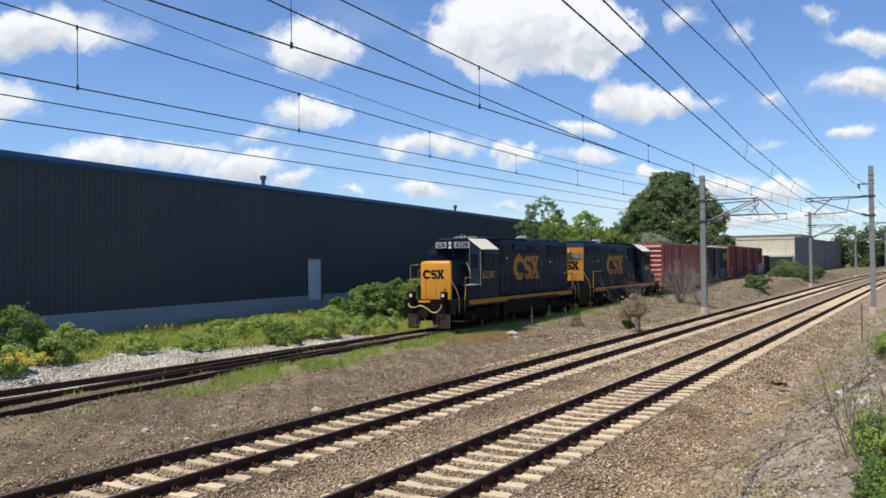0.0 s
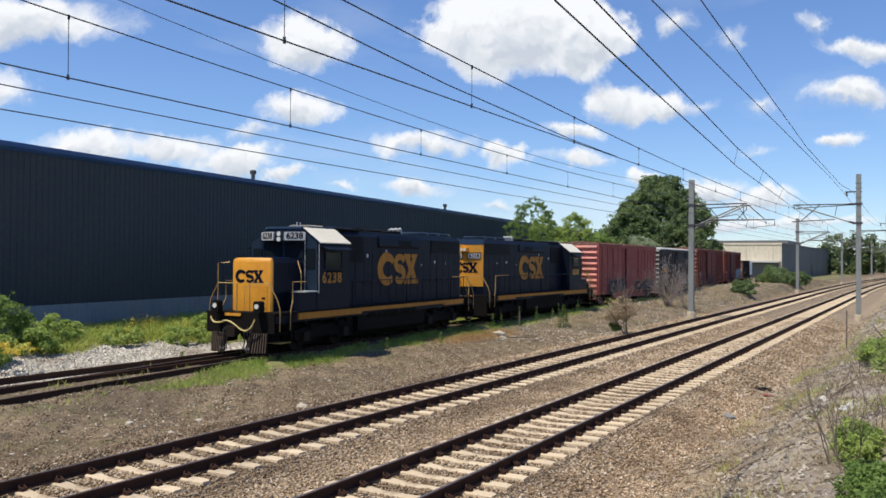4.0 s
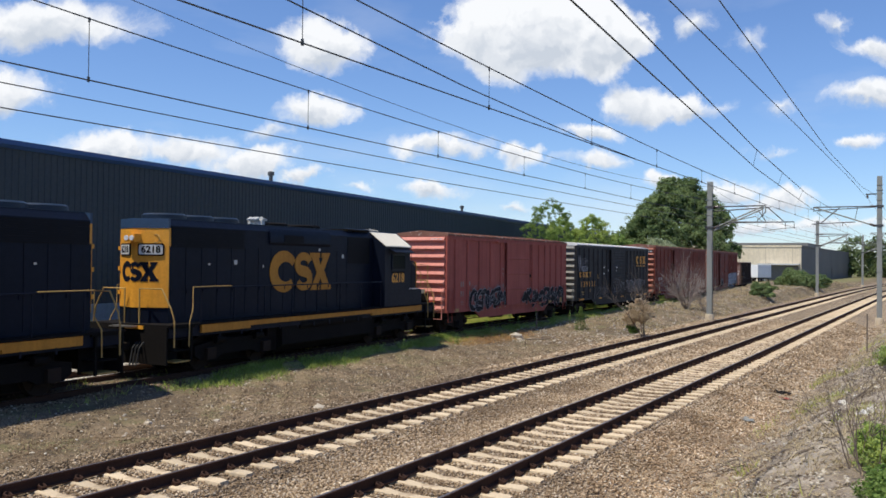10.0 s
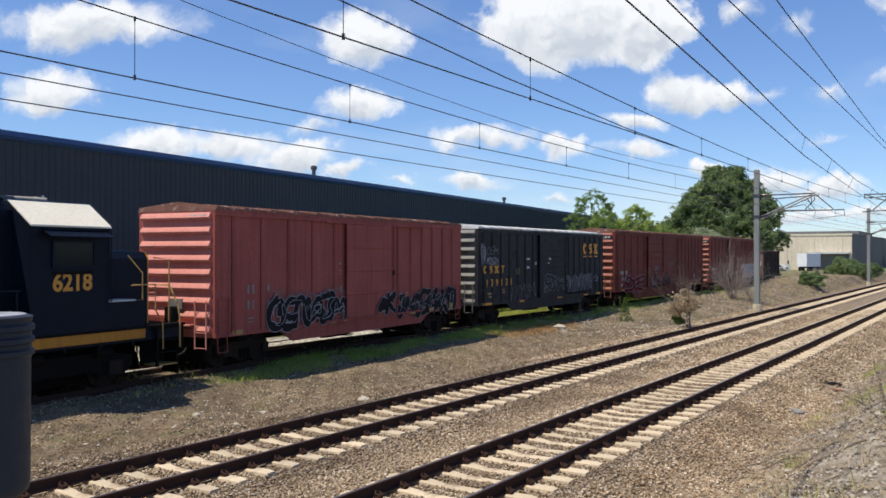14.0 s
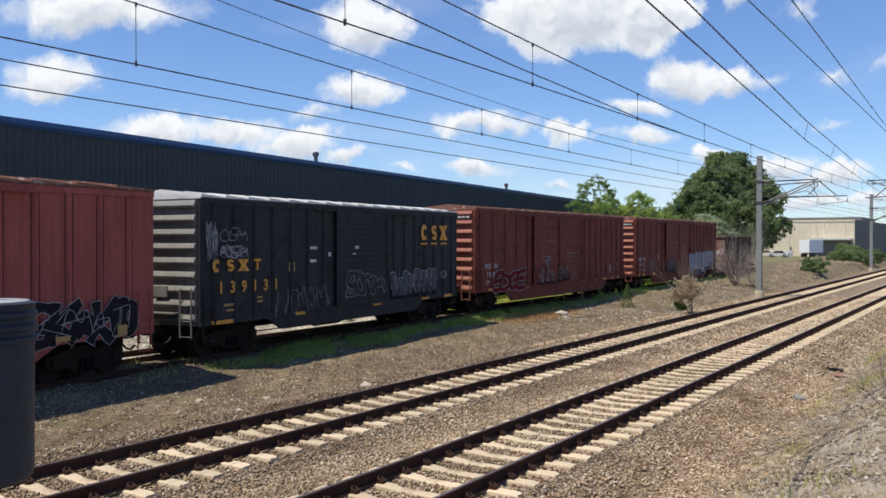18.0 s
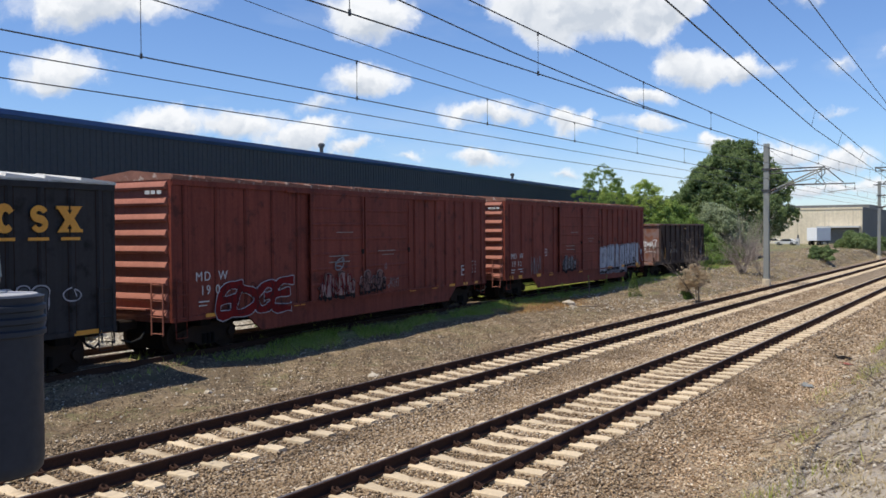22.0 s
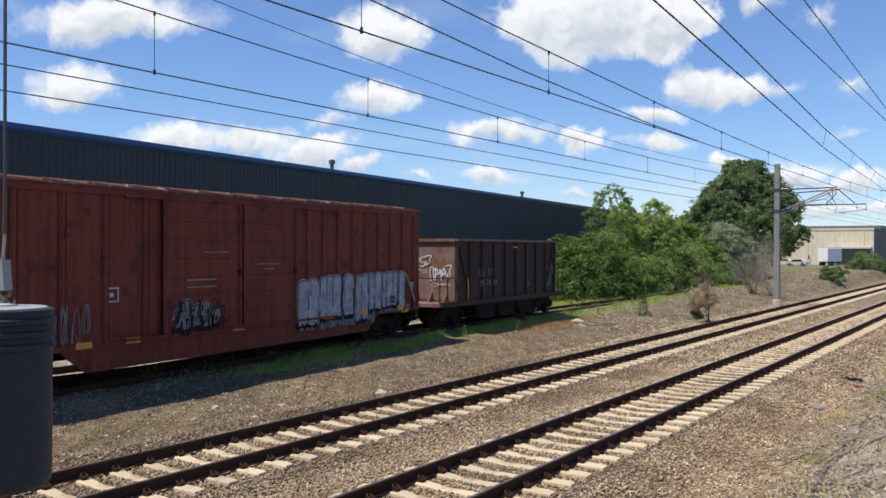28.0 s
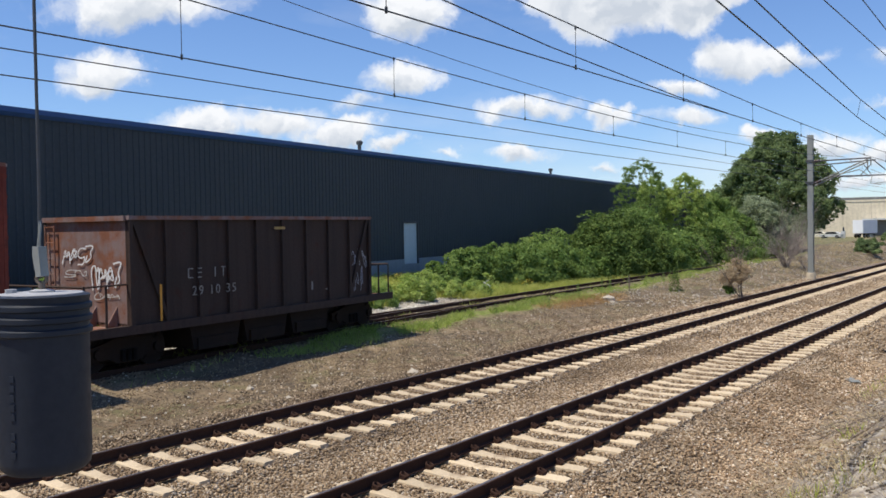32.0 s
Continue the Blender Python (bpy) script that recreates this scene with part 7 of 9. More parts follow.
def mast(x, y, top, side, arm_z, reach, right):
    """A galvanised post on a concrete foot with a hinged cantilever reaching over the track."""
    zb = gz(x, y)
    p = thing("catenary_mast", "grey galvanised catenary mast on a pale concrete foot", "catenary mast", m=pose(x, y, 0), group="catenary masts")
    w = 0.16
    m = Mesh().box(-w, w, -0.14, -0.11, zb, top).box(-w, w, 0.11, 0.14, zb, top).box(-0.02, 0.02, -0.11, 0.11, zb, top)
    part("post", m, GALV, p, "grey steel post")
    part("foot", Mesh().lathe([(0.27, zb - 0.3), (0.27, zb + 0.36), (0.23, zb + 0.42)], 16), CONCRETE, p, "pale concrete foot")
    for z in (arm_z, arm_z - 1.32):
        part("clamp", Mesh().box(-0.24, 0.24, -0.18, 0.18, z - 0.07, z + 0.07), DARK_STEEL, p)
    s = side

    def tube(name, pts, r, material=DARK_STEEL):
        part(name, Mesh().tube([(s * a, b, arm_z + c) for a, b, c in pts], r, 7), material, p)

    for a, b in (((0.25, 0, 0.0), (0.62, 0, 0.0)), ((0.25, 0, -1.34), (0.60, 0, -1.21))):
        im = Mesh()
        A, B = Vector((s * a[0], a[1], arm_z + a[2])), Vector((s * b[0], b[1], arm_z + b[2]))
        for k in range(6):
            c = A.lerp(B, (k + 0.5) / 6)
            d = (B - A).normalized() * 0.02
            im.cyl(c - d, c + d, 0.09, n=12)
        part("insulator", im, INSULATOR, p)
    tube("top_arm", [(0.22, 0, 0.0), (reach, 0, 0.02)], 0.042)
    tube("strut", [(0.22, 0, -1.36), (reach - 0.1, 0, 0.0)], 0.045, GALV)
    if right:
        tube("top_arm", [(0.3, 0.3, -0.03), (reach - 0.15, 0.3, -0.2)], 0.032)
        tube("registration_arm", [(1.5, 0, -1.05), (reach + 0.1, 0, -1.16)], 0.032)
        tube("brace", [(2.45, 0, 0.0), (reach - 0.5, 0, -1.12)], 0.035)
        tube("brace", [(1.35, 0, 0.0), (1.5, 0, -0.82)], 0.022)
        tube("steady_arm", [(2.3, 0, -1.1), (2.3, 0, -1.32)], 0.022)
        tube("steady_arm", [(reach + 0.05, 0, -1.16), (reach - 1.0, 0, -1.40)], 0.02, GALV)
        tube("suspension_link", [(reach - 0.05, 0, 0.02), (reach - 0.05, 0, -0.30)], 0.03)
    else:
        # two brackets side by side where one stretch of wire takes over from the next
        tube("standoff", [(0.0, 0.1, -0.10), (0.0, 0.95, -0.10)], 0.05)
        tube("standoff", [(0.0, 0.1, -1.45), (0.0, 0.95, -1.45)], 0.05)
        tube("top_arm", [(0.0, 0.9, -0.22), (reach + 0.1, 0.9, -0.05)], 0.038)
        tube("strut", [(0.0, 0.9, -1.5), (reach - 0.3, 0.9, -0.12)], 0.042, GALV)
        tube("brace", [(1.05, 0, -1.0), (reach - 0.7, 0.4, -0.62), (reach - 0.15, 0.4, -1.05)], 0.03, GALV)
        tube("brace", [(reach + 0.05, 0, -0.05), (reach + 1.0, 0.2, -0.95)], 0.03)
        tube("brace", [(1.0, 0.9, -0.2), (1.5, 0.9, -0.85)], 0.024)
        tube("brace", [(reach - 0.55, 0.45, -0.2), (reach - 0.05, 0.45, -1.0)], 0.024)
        tube("brace", [(reach - 0.05, 0.45, -0.3), (reach - 0.7, 0.45, -1.0)], 0.024)
        tube("suspension_link", [(reach - 0.02, 0, 0.0), (reach - 0.02, 0, -0.42)], 0.035, GALV)
        tube("suspension_link", [(reach - 0.35, 0.9, -0.1), (reach - 0.35, 0.9, -0.62)], 0.035, GALV)
        tube("registration_arm", [(1.15, 0, -1.02), (reach + 1.65, 0, -1.02), (reach + 1.65, 0, -1.42)], 0.034)
        tube("registration_arm", [(1.3, 0.9, -0.92), (reach + 1.0, 0.9, -0.98), (reach + 1.0, 0.9, -1.25)], 0.028)
        tube("steady_arm", [(reach + 1.6, 0, -1.36), (reach + 0.2, 0, -1.50)], 0.02, GALV)
        tube("steady_arm", [(reach - 0.1, 0.9, -1.0), (reach - 0.2, 0.9, -1.45), (reach + 0.4, 0.9, -1.55)], 0.02, GALV)
    if right:
        part("feeder_bracket", Mesh().box(-0.85, 0.2, -0.04, 0.04, 8.25, 8.33), DARK_STEEL, p)
        part("feeder_insulator", Mesh().lathe([(0.05, 8.0), (0.08, 8.05), (0.04, 8.1), (0.08, 8.15), (0.04, 8.2), (0.06, 8.25)], 10, (-0.75, 0)), INSULATOR, p)
        for z in (8.9, 8.55, 7.9, 6.6, 5.2, 3.0):
            part("strap", Mesh().box(-0.19, 0.19, -0.16, 0.16, z - 0.03, z + 0.03), GALV, p)
    else:
        part("feeder_arm", Mesh().box(-0.35, 0.05, -0.04, 0.04, 6.16, 6.24), DARK_STEEL, p)
        part("feeder_arm", Mesh().box(-0.35, 0.05, -0.04, 0.04, 5.75, 5.83), DARK_STEEL, p)
    return p


for _y in (57.1, 111.0, 166.0, 221.0):
    mast(main_x(-13.1, _y), _y, 8.65, 1, 7.04, 3.4, False)
for _y in (66.5, 120.0, 175.0, 230.0):
    mast(main_x(-3.93, _y), _y, 9.5, -1, 7.45, 4.2, True)


def sag(x, y0, y1, low, mid, k, n=18):
    return [(x, y0 + (y1 - y0) * i / n, low + k * (y0 + (y1 - y0) * i / n - mid) ** 2) for i in range(n + 1)]


def spans(x, first, gap, count, low, rise):
    """Catenary arcs from mast to mast."""
    pts = []
    for q in range(count):
        a, b = first + gap * q, first + gap * (q + 1)
        for i in range(14):
            y = a + (b - a) * i / 14
            pts.append((main_x(x, y), y, low + rise * ((y - (a + b) / 2) / (gap / 2)) ** 2))
    return pts


def overhead(name, x, contact_z, low, mid, k, first, gap, label, drop0, dropstep):
    w = thing(name, label, "overhead wire")
    near = sag(x, 2 * mid - first, first, low, mid, k)
    mes = near[:-1] + spans(x, first, gap, 5, low, k * (first - mid) ** 2)
    part("messenger_wire", Mesh().tube(mes, 0.0115, 5), WIRE, w)
    con = [(main_x(x, y), y, contact_z) for y in (2 * mid - first, 20, first, 111, 166, 200, 230, 260, 290, 320)]
    part("contact_wire", Mesh().tube(con, 0.0115, 5), WIRE, w)
    y = drop0
    while y < first - 2:
        z = low + k * (y - mid) ** 2
        d = part("dropper", Mesh().tube([(x, y, contact_z), (x, y, z)], 0.006, 4), WIRE, w)
        part("dropper_clip", Mesh().cyl((x, y, contact_z - 0.03), (x, y, contact_z + 0.05), 0.02, n=6), WIRE, d)
        part("dropper_clip", Mesh().cyl((x, y, z - 0.05), (x, y, z + 0.02), 0.018, n=6), WIRE, d)
        y += dropstep
    for q in range(3):
        for j in range(1, 9):
            y = first + gap * q + gap * j / 9
            z = low + k * (first - mid) ** 2 * ((j - 4.5) / 4.5) ** 2
            part("dropper", Mesh().tube([(main_x(x, y), y, contact_z), (main_x(x, y), y, z)], 0.008, 4), WIRE, w)
    return w


overhead("overhead_wire", FAR_X, 6.04, 6.58, 30.0, 0.00087, 57.1, 54.6, "dark contact and messenger wires with droppers over the far track", 8.8, 5.27)
overhead("overhead_wire", NEAR_X, 6.05, 6.41, 36.0, 0.00070, 66.5, 54.6, "dark contact and messenger wires with droppers over the near track", 8.57, 5.15)


def plain_wire(label, pts, r=0.011):
    t = thing("overhead_wire", label, "overhead wire", mesh=Mesh().tube(pts, r, 5), material=WIRE)
    return t


def along_masts(x, z, dip, first, gap, n=4):
    return [(x, 2.5, z)] + [(x, 10 + 9.4 * i, z - dip * (1 - ((10 + 9.4 * i - 30) / 27) ** 2)) for i in range(5)] + spans(x, first, gap, n, z - dip, dip)


plain_wire("dark feeder wire hung on the masts' upper brackets", along_masts(-13.35, 6.2, 0.02, 57.1, 54.6))
plain_wire("dark feeder wire hung on the masts' lower brackets", along_masts(-13.35, 5.79, 0.02, 57.1, 54.6))
plain_wire("thin static wire running to the mast heads", sag(-12.0, 2, 57.1, 7.05, 30, 0.00175)[:-1] + spans(-13.0, 57.1, 54.6, 4, 7.1, 1.2), 0.008)
plain_wire("spare contact wire rising out of the near track's overhead line", [(-6.97, -14, 7.9), (-6.97, -2, 7.1), (-6.97, 8.5, 6.5), (-6.97, 12.8, 6.27), (-6.97, 18.6, 6.09), (-6.97, 22, 6.06)])
_c = thing("overhead_wire", "anchoring contact and messenger wires drawn off to the near side", "overhead wire")
part("contact_wire", Mesh().tube([(-2.6, -8, 6.25), (-3.4, 8.6, 6.08), (-3.66, 12, 6.08), (-4.68, 26, 6.08), (-6.6, 66.5, 6.08)], 0.0115, 5), WIRE, _c)
part("messenger_wire", Mesh().tube([(-2.9, -8, 6.9), (-3.75, 10.9, 6.73), (-4.0, 15, 6.70), (-4.5, 24.8, 6.51), (-5.4, 42, 6.55), (-6.6, 66.5, 7.1)], 0.0125, 5), WIRE, _c)
for _y, _a, _b in ((25.2, -4.62, -4.52), (32.0, -5.05, -4.9), (40.0, -5.5, -5.3), (50.0, -5.9, -5.75)):
    part("dropper", Mesh().tube([(_a, _y, 6.08), (_b, _y, 6.53 if _y < 45 else 6.7)], 0.006, 4), WIRE, _c)
plain_wire("heavy dark feeder cable carried on the tall masts", [(-3.9, -6, 7.65), (-3.9, 14, 7.62), (-3.95, 30, 7.60), (-4.3, 50, 7.85), (-4.68, 66.5, 8.0)] + spans(-4.68, 66.6, 54.6, 4, 7.5, 0.5), 0.0115)
plain_wire("heavy dark feeder cable beside the tall masts", [(-3.0, -6, 8.3), (-3.42, 15.5, 7.93), (-3.8, 35, 7.62), (-4.1, 54, 7.78), (-4.2, 66.5, 8.25)] + spans(-4.2, 66.6, 54.6, 4, 7.7, 0.5), 0.0115)


def balance_weight():
    """The tensioning weight that hangs beside the camera on its rod."""
    x, y, z0, z1, r = -3.822, 2.177, 2.26, 3.06, 0.197
    w = thing("balance_weight", "grey cast balance weight with ridged rim hanging from a rod", "balance weight", m=pose(x, y, 0))
    prof = [(0.05, z0), (r - 0.025, z0), (r - 0.006, z0 + 0.02), (r, z0 + 0.06)]
    prof += [(r + 0.002, z1 - 0.20)]
    for k in range(3):
        z = z1 - 0.185 + k * 0.055
        prof += [(r + 0.004, z), (r + 0.016, z + 0.008), (r + 0.016, z + 0.028), (r + 0.004, z + 0.036)]
    prof += [(r + 0.006, z1 - 0.02), (r + 0.010, z1 - 0.008), (r - 0.012, z1)]
    part("body", Mesh().lathe(prof, 64), WEIGHT, w)
    part("lid", Mesh().lathe([(r - 0.014, z1 - 0.006), (r - 0.02, z1 + 0.003), (0.02, z1 + 0.008)], 48), WEIGHT_TOP, w, "pale grey lid")
    part("hub", Mesh().lathe([(0.055, z1), (0.055, z1 + 0.014), (0.03, z1 + 0.02)], 20), WEIGHT_TOP, w)
    part("bolt_head", Mesh().cyl((-0.10, -0.09, z1), (-0.10, -0.09, z1 + 0.022), 0.026, n=6), WEIGHT_TOP, w)
    part("eye_bolt", Mesh().cyl((0, 0, z1), (0, 0, z1 + 0.05), 0.015, n=10).tube([(0.022 * math.cos(a * 0.5236), 0.012 * math.cos(a * 0.5236), z1 + 0.068 + 0.022 * math.sin(a * 0.5236)) for a in range(13)], 0.009), TWIG, w)
    part("clevis", Mesh().prism_y([(-0.012, z1 + 0.075), (0.030, z1 + 0.080), (0.018, z1 + 0.165), (0.014, z1 + 0.215), (-0.034, z1 + 0.215), (-0.038, z1 + 0.17)], -0.02, 0.02), GALV, w)
    part("thimble", Mesh().tube([(-0.024, 0, z1 + 0.20), (-0.018, 0.004, z1 + 0.27), (-0.006, 0, z1 + 0.36), (0.004, 0, z1 + 0.31), (0.0, -0.004, z1 + 0.24), (-0.006, 0, z1 + 0.20)], 0.005, 6), GALV, w)
    part("rod", Mesh().tube([(-0.006, 0, z1 + 0.33), (0.0, 0, z1 + 0.45), (0.0, 0, z1 + 1.4), (-0.02, 0, z1 + 3.0)], 0.0075, 8), DARK_STEEL, w)
    # raised casting marks up the side, too worn to read
    for k in range(9):
        if k == 5:
            continue
        ang = radians(-29 - 41)
        px, py = r * math.cos(ang), r * math.sin(ang)
        m = Mesh()
        tx, ty = -math.sin(ang), math.cos(ang)
        z = z1 - 0.36 - k * 0.042
        q = [Vector((px + tx * u, py + ty * u, z + v)) for u, v in ((-0.012, -0.014), (0.012, -0.014), (0.012, 0.014), (-0.012, 0.014))]
        o = Vector((math.cos(ang), math.sin(ang), 0)) * 0.006
        m.add([p - o for p in q] + [p + o for p in q], [(4, 5, 6, 7), (0, 1, 5, 4), (1, 2, 6, 5), (2, 3, 7, 6), (3, 0, 4, 7)])
        part("casting_mark", m, WEIGHT, w)
    return w


balance_weight()

# ---- far side: pale industrial building, vehicles, distant woods ----


def pale_building():
    b = thing("industrial_building", "beige flat-roofed industrial building with shaded side and loading bays", "building", m=pose(-29.4, 220, 0))
    z0, z1 = -0.5, 8.1
    part("front_wall", Mesh().box(-55, 0, -0.3, 0, z0, z1), BEIGE, b)
    part("side_wall", Mesh().box(-0.3, 0, 0.0, 126, z0, z1), GREY_SIDE, b, "grey side wall, darkened as shaded")
    part("back_wall", Mesh().box(-55, 0, 125.7, 126, z0, z1), BEIGE, b)
    part("roof", Mesh().box(-54.7, -0.3, 0, 125.7, z1 - 0.4, z1 - 0.2), ROOFING, b)
    part("parapet", Mesh().box(-55.1, 0.1, -0.42, -0.30, z1 - 0.35, z1 + 0.08), BEIGE, b)
    part("parapet", Mesh().box(0.0, 0.12, -0.3, 126, z1 - 0.35, z1 + 0.08), GREY_SIDE, b)
    for k in range(9):
        part("wall_joint", Mesh().box(-2.0 - k * 6.0, -1.9 - k * 6.0, -0.32, -0.30, z0, z1 - 0.5), CONCRETE, b)
    part("roof_room", Mesh().box(-36, -5, 50, 80, z1 - 0.3, z1 + 1.9), GREY_SIDE, b, "grey rooftop storey")
    bay = part("loading_bay", Mesh().box(-7.6, -0.6, -0.9, -0.30, 0.0, 3.4), GREY_SIDE, b, "grey shaded loading bays")
    part("bay_canopy", Mesh().box(-9.4, -0.3, -2.4, -0.3, 3.5, 3.85), PALE, bay)
    part("vent", Mesh().box(-7.4, -6.8, -0.5, -0.3, 3.3, 3.9), DARK_STEEL, b)
    part("side_door", Mesh().box(0.0, 0.06, 62, 65, 0.0, 3.0), DARK_STEEL, b)
    for k in range(5):
        part("roof_pipe", Mesh().cyl((-8 - 8 * k, 5 + k, z1 - 0.3), (-8 - 8 * k, 5 + k, z1 + 0.8), 0.12, n=8), GALV, b)


pale_building()


def road_wheel(parent, x, y, r=0.36):
    w = part("wheel", Mesh().cyl((x - 0.11, y, r), (x + 0.11, y, r), r, n=18), RUBBER, parent)
    part("hub", Mesh().cyl((x - 0.12, y, r), (x + 0.12, y, r), r * 0.55, n=12), STEEL, w)


TRAILER_WHITE = mat("white_trailer_paint", (0.90, 0.90, 0.89), (0.84, 0.84, 0.83), 0.5, bump=0.02, streak=0.1)


def box_truck(x, y, yaw):
    t = thing("box_trailer", "white box trailer parked at the loading bays", "trailer", m=pose(x, y, gz(x, y), 0, 0, yaw))
    part("body", Mesh().box(-1.25, 1.25, -2.4, 2.4, 0.95, 3.85, 0.05), TRAILER_WHITE, t)
    part("chassis", Mesh().box(-0.5, 0.5, -2.3, 2.3, 0.70, 0.95), BLACK, t)
    for q in (-0.58, 0.58):
        part("rear_door", Mesh().box(q - 0.56, q + 0.56, -2.43, -2.4, 1.05, 3.75), TRAILER_WHITE, t)
    for sx in (-1.05, 1.05):
        for sy in (-1.6, -0.5):
            road_wheel(t, sx, sy, 0.45)
        part("leg", Mesh().box(sx - 0.06, sx + 0.06, 1.6, 1.75, 0.0, 0.95), BLACK, t)


def parked_car(x, y, yaw, paint, label):
    c = thing("parked_car", label, "car", m=pose(x, y, gz(x, y), 0, 0, yaw), group="parked cars")
    body = [(-2.2, 0.35), (2.2, 0.35), (2.25, 0.75), (1.3, 0.92), (0.7, 1.42), (-1.1, 1.45), (-1.9, 0.98), (-2.25, 0.9)]
    part("body", Mesh().prism_x(body, -0.88, 0.88), paint, c)
    part("window", Mesh().prism_x([(-1.55, 0.95), (1.1, 0.95), (0.62, 1.37), (-1.02, 1.39)], -0.89, 0.89), glass_mat(), c)
    for sx in (-0.8, 0.8):
        for sy in (-1.4, 1.4):
            road_wheel(c, sx, sy)
    for sx in (-0.6, 0.6):
        part("headlight", Mesh().box(sx - 0.2, sx + 0.2, 2.2, 2.27, 0.62, 0.76), LENS, c)


box_truck(-36.6, 208, -26)
parked_car(-42.6, 204, 84, PALE, "white sedan parked before the beige building")
parked_car(-46.5, 208, 92, WHITE, "pale sedan parked before the beige building")


def utility_cabinet(x, y):
    c = thing("utility_cabinet", "white utility cabinet with a dark meter head before the beige building", "utility cabinet", m=pose(x, y, gz(x, y)))
    part("cabinet", Mesh().box(-0.4, 0.4, -0.3, 0.3, 0.0, 1.5, 0.03), PALE, c)
    part("meter_head", Mesh().cyl((0.05, 0, 1.5), (0.05, 0, 2.35), 0.22, 0.16, n=10), DARK_STEEL, c)
    part("door", Mesh().box(-0.34, 0.34, -0.32, -0.30, 0.15, 1.4), PALE, c)


utility_cabinet(-40.6, 206)

# ---- plants ----
RNG = np.random.default_rng(21)


def ellipsoid_points(rng, n, c, r, inner=0.72):
    d = rng.normal(size=(n, 3))
    d /= np.linalg.norm(d, axis=1)[:, None]
    return np.asarray(c) + d * np.asarray(r) * rng.uniform(inner, 1.03, (n, 1)) ** 0.7


def clumps(rng, centre, radius, count, small, n):
    """Leaf places on many small lobes that sit about a large rounded form."""
    lobes = ellipsoid_points(rng, count, centre, np.asarray(radius) * 0.86, 0.35)
    lobes[:, 2] = np.maximum(lobes[:, 2], centre[2] - radius[2] * 0.86)
    out = []
    for l in lobes:
        s = small * rng.uniform(0.6, 1.3)
        out.append(ellipsoid_points(rng, n // count, l, (s, s, s * 0.75), 0.35))
    return np.concatenate(out)


def branch_lines(rng, base, tip, r0, depth, out, spread_=0.5, parts_=3):
    """Forking tapered limbs as line lists."""
    base, tip = Vector(base), Vector(tip)
    mid = base.lerp(tip, 0.5) + Vector(rng.normal(0, 0.05, 3)) * (tip - base).length
    out.append((base, mid, r0, r0 * 0.8))
    out.append((mid, tip, r0 * 0.8, r0 * 0.55))
    if depth:
        for _ in range(parts_):
            d = (tip - base)
            q = tip + (d * rng.uniform(0.45, 0.75) + Vector(rng.normal(0, spread_, 3)) * d.length * 0.6)
            branch_lines(rng, mid.lerp(tip, rng.uniform(0.4, 1.0)), q, r0 * 0.5, depth - 1, out, spread_, parts_)


def limbs(lines, n=6):
    m = Mesh()
    for a, b, r, s in lines:
        m.cyl(a, b, r, s, n=n, caps=False)
    return m


def bush(label, x, y, radius, n, leaf, size, lobes=14, lobe=0.45, z=None, name="bush", stems=True):
    zb = gz(x, y) if z is None else z
    b = thing(name, label, "bush", m=pose(x, y, zb), group="line-side bushes")
    pts = clumps(RNG, (0, 0, radius[2] * 0.55), radius, lobes, lobe, n)
    pts = pts[pts[:, 2] > 0.03]
    v, f = leaves(RNG, pts, size)
    part("foliage", cloud_mesh("foliage", v, f, leaf), leaf, b)
    if stems:
        lines = []
        for _ in range(4):
            branch_lines(RNG, RNG.normal(0, 0.1, 3) * (1, 1, 0), RNG.normal(0, 0.35, 3) * (radius[0], radius[1], 0) + (0, 0, radius[2] * 0.6), 0.035, 1, lines)
        part("brushwood", limbs(lines, 5), BARK, b)
    return b


def twiggy(label, x, y, height, width, material, stems=7, depth=3, leafy=None, n=0, size=0.03):
    zb = gz(x, y) - 0.03
    b = thing("dry_shrub", label, "shrub", m=pose(x, y, zb))
    lines = []
    for _ in range(stems):
        a = RNG.uniform(0, 6.28)
        branch_lines(RNG, (0.06 * math.cos(a), 0.06 * math.sin(a), 0), (width * 0.33 * math.cos(a), width * 0.33 * math.sin(a), height * RNG.uniform(0.4, 0.6)), 0.02 * height / 1.5, depth, lines, 0.42, 3)
    part("brushwood", limbs(lines, 4), material, b)
    if leafy:
        tips = np.array([l[1] for l in lines])
        pts = np.repeat(tips, max(1, n // len(tips)), 0) + RNG.normal(0, 0.09 * height, (max(1, n // len(tips)) * len(tips), 3))
        pts = pts[pts[:, 2] > 0.05]
        v, f = leaves(RNG, pts, size)
        part("foliage", cloud_mesh("foliage", v, f, leafy), leafy, b)
    return b


def lumps(d, seed, scale):
    """Smooth bumps over directions d, about -1 to 1."""
    q = d * scale
    return (np.sin(q[:, 0] * 1.7 + q[:, 1] * 1.1 + seed) + np.sin(q[:, 1] * 2.3 - q[:, 2] * 1.4 + seed * 1.7) + np.sin(q[:, 2] * 2.6 + q[:, 0] * 1.3 - seed * 0.6)) / 2.2


def puffs(rng, lobes, radius, per, lean, squash=0.85, shell=0.72):
    """Leaf places on the outer skin of many rounded lobes, with the way that each leaf faces. lean: the way out of the whole form, lobe by lobe."""
    k = len(lobes)
    d = rng.normal(size=(k, per, 3)) * 0.62 + lean[:, None, :] * 0.62 + np.array([0, 0, 0.22])
    d /= np.linalg.norm(d, axis=2)[:, :, None]
    r = radius[:, None, None] * rng.uniform(shell, 1.05, (k, per, 1))
    p = lobes[:, None, :] + d * r * np.array([1, 1, squash])
    return p.reshape(-1, 3), d.reshape(-1, 3)


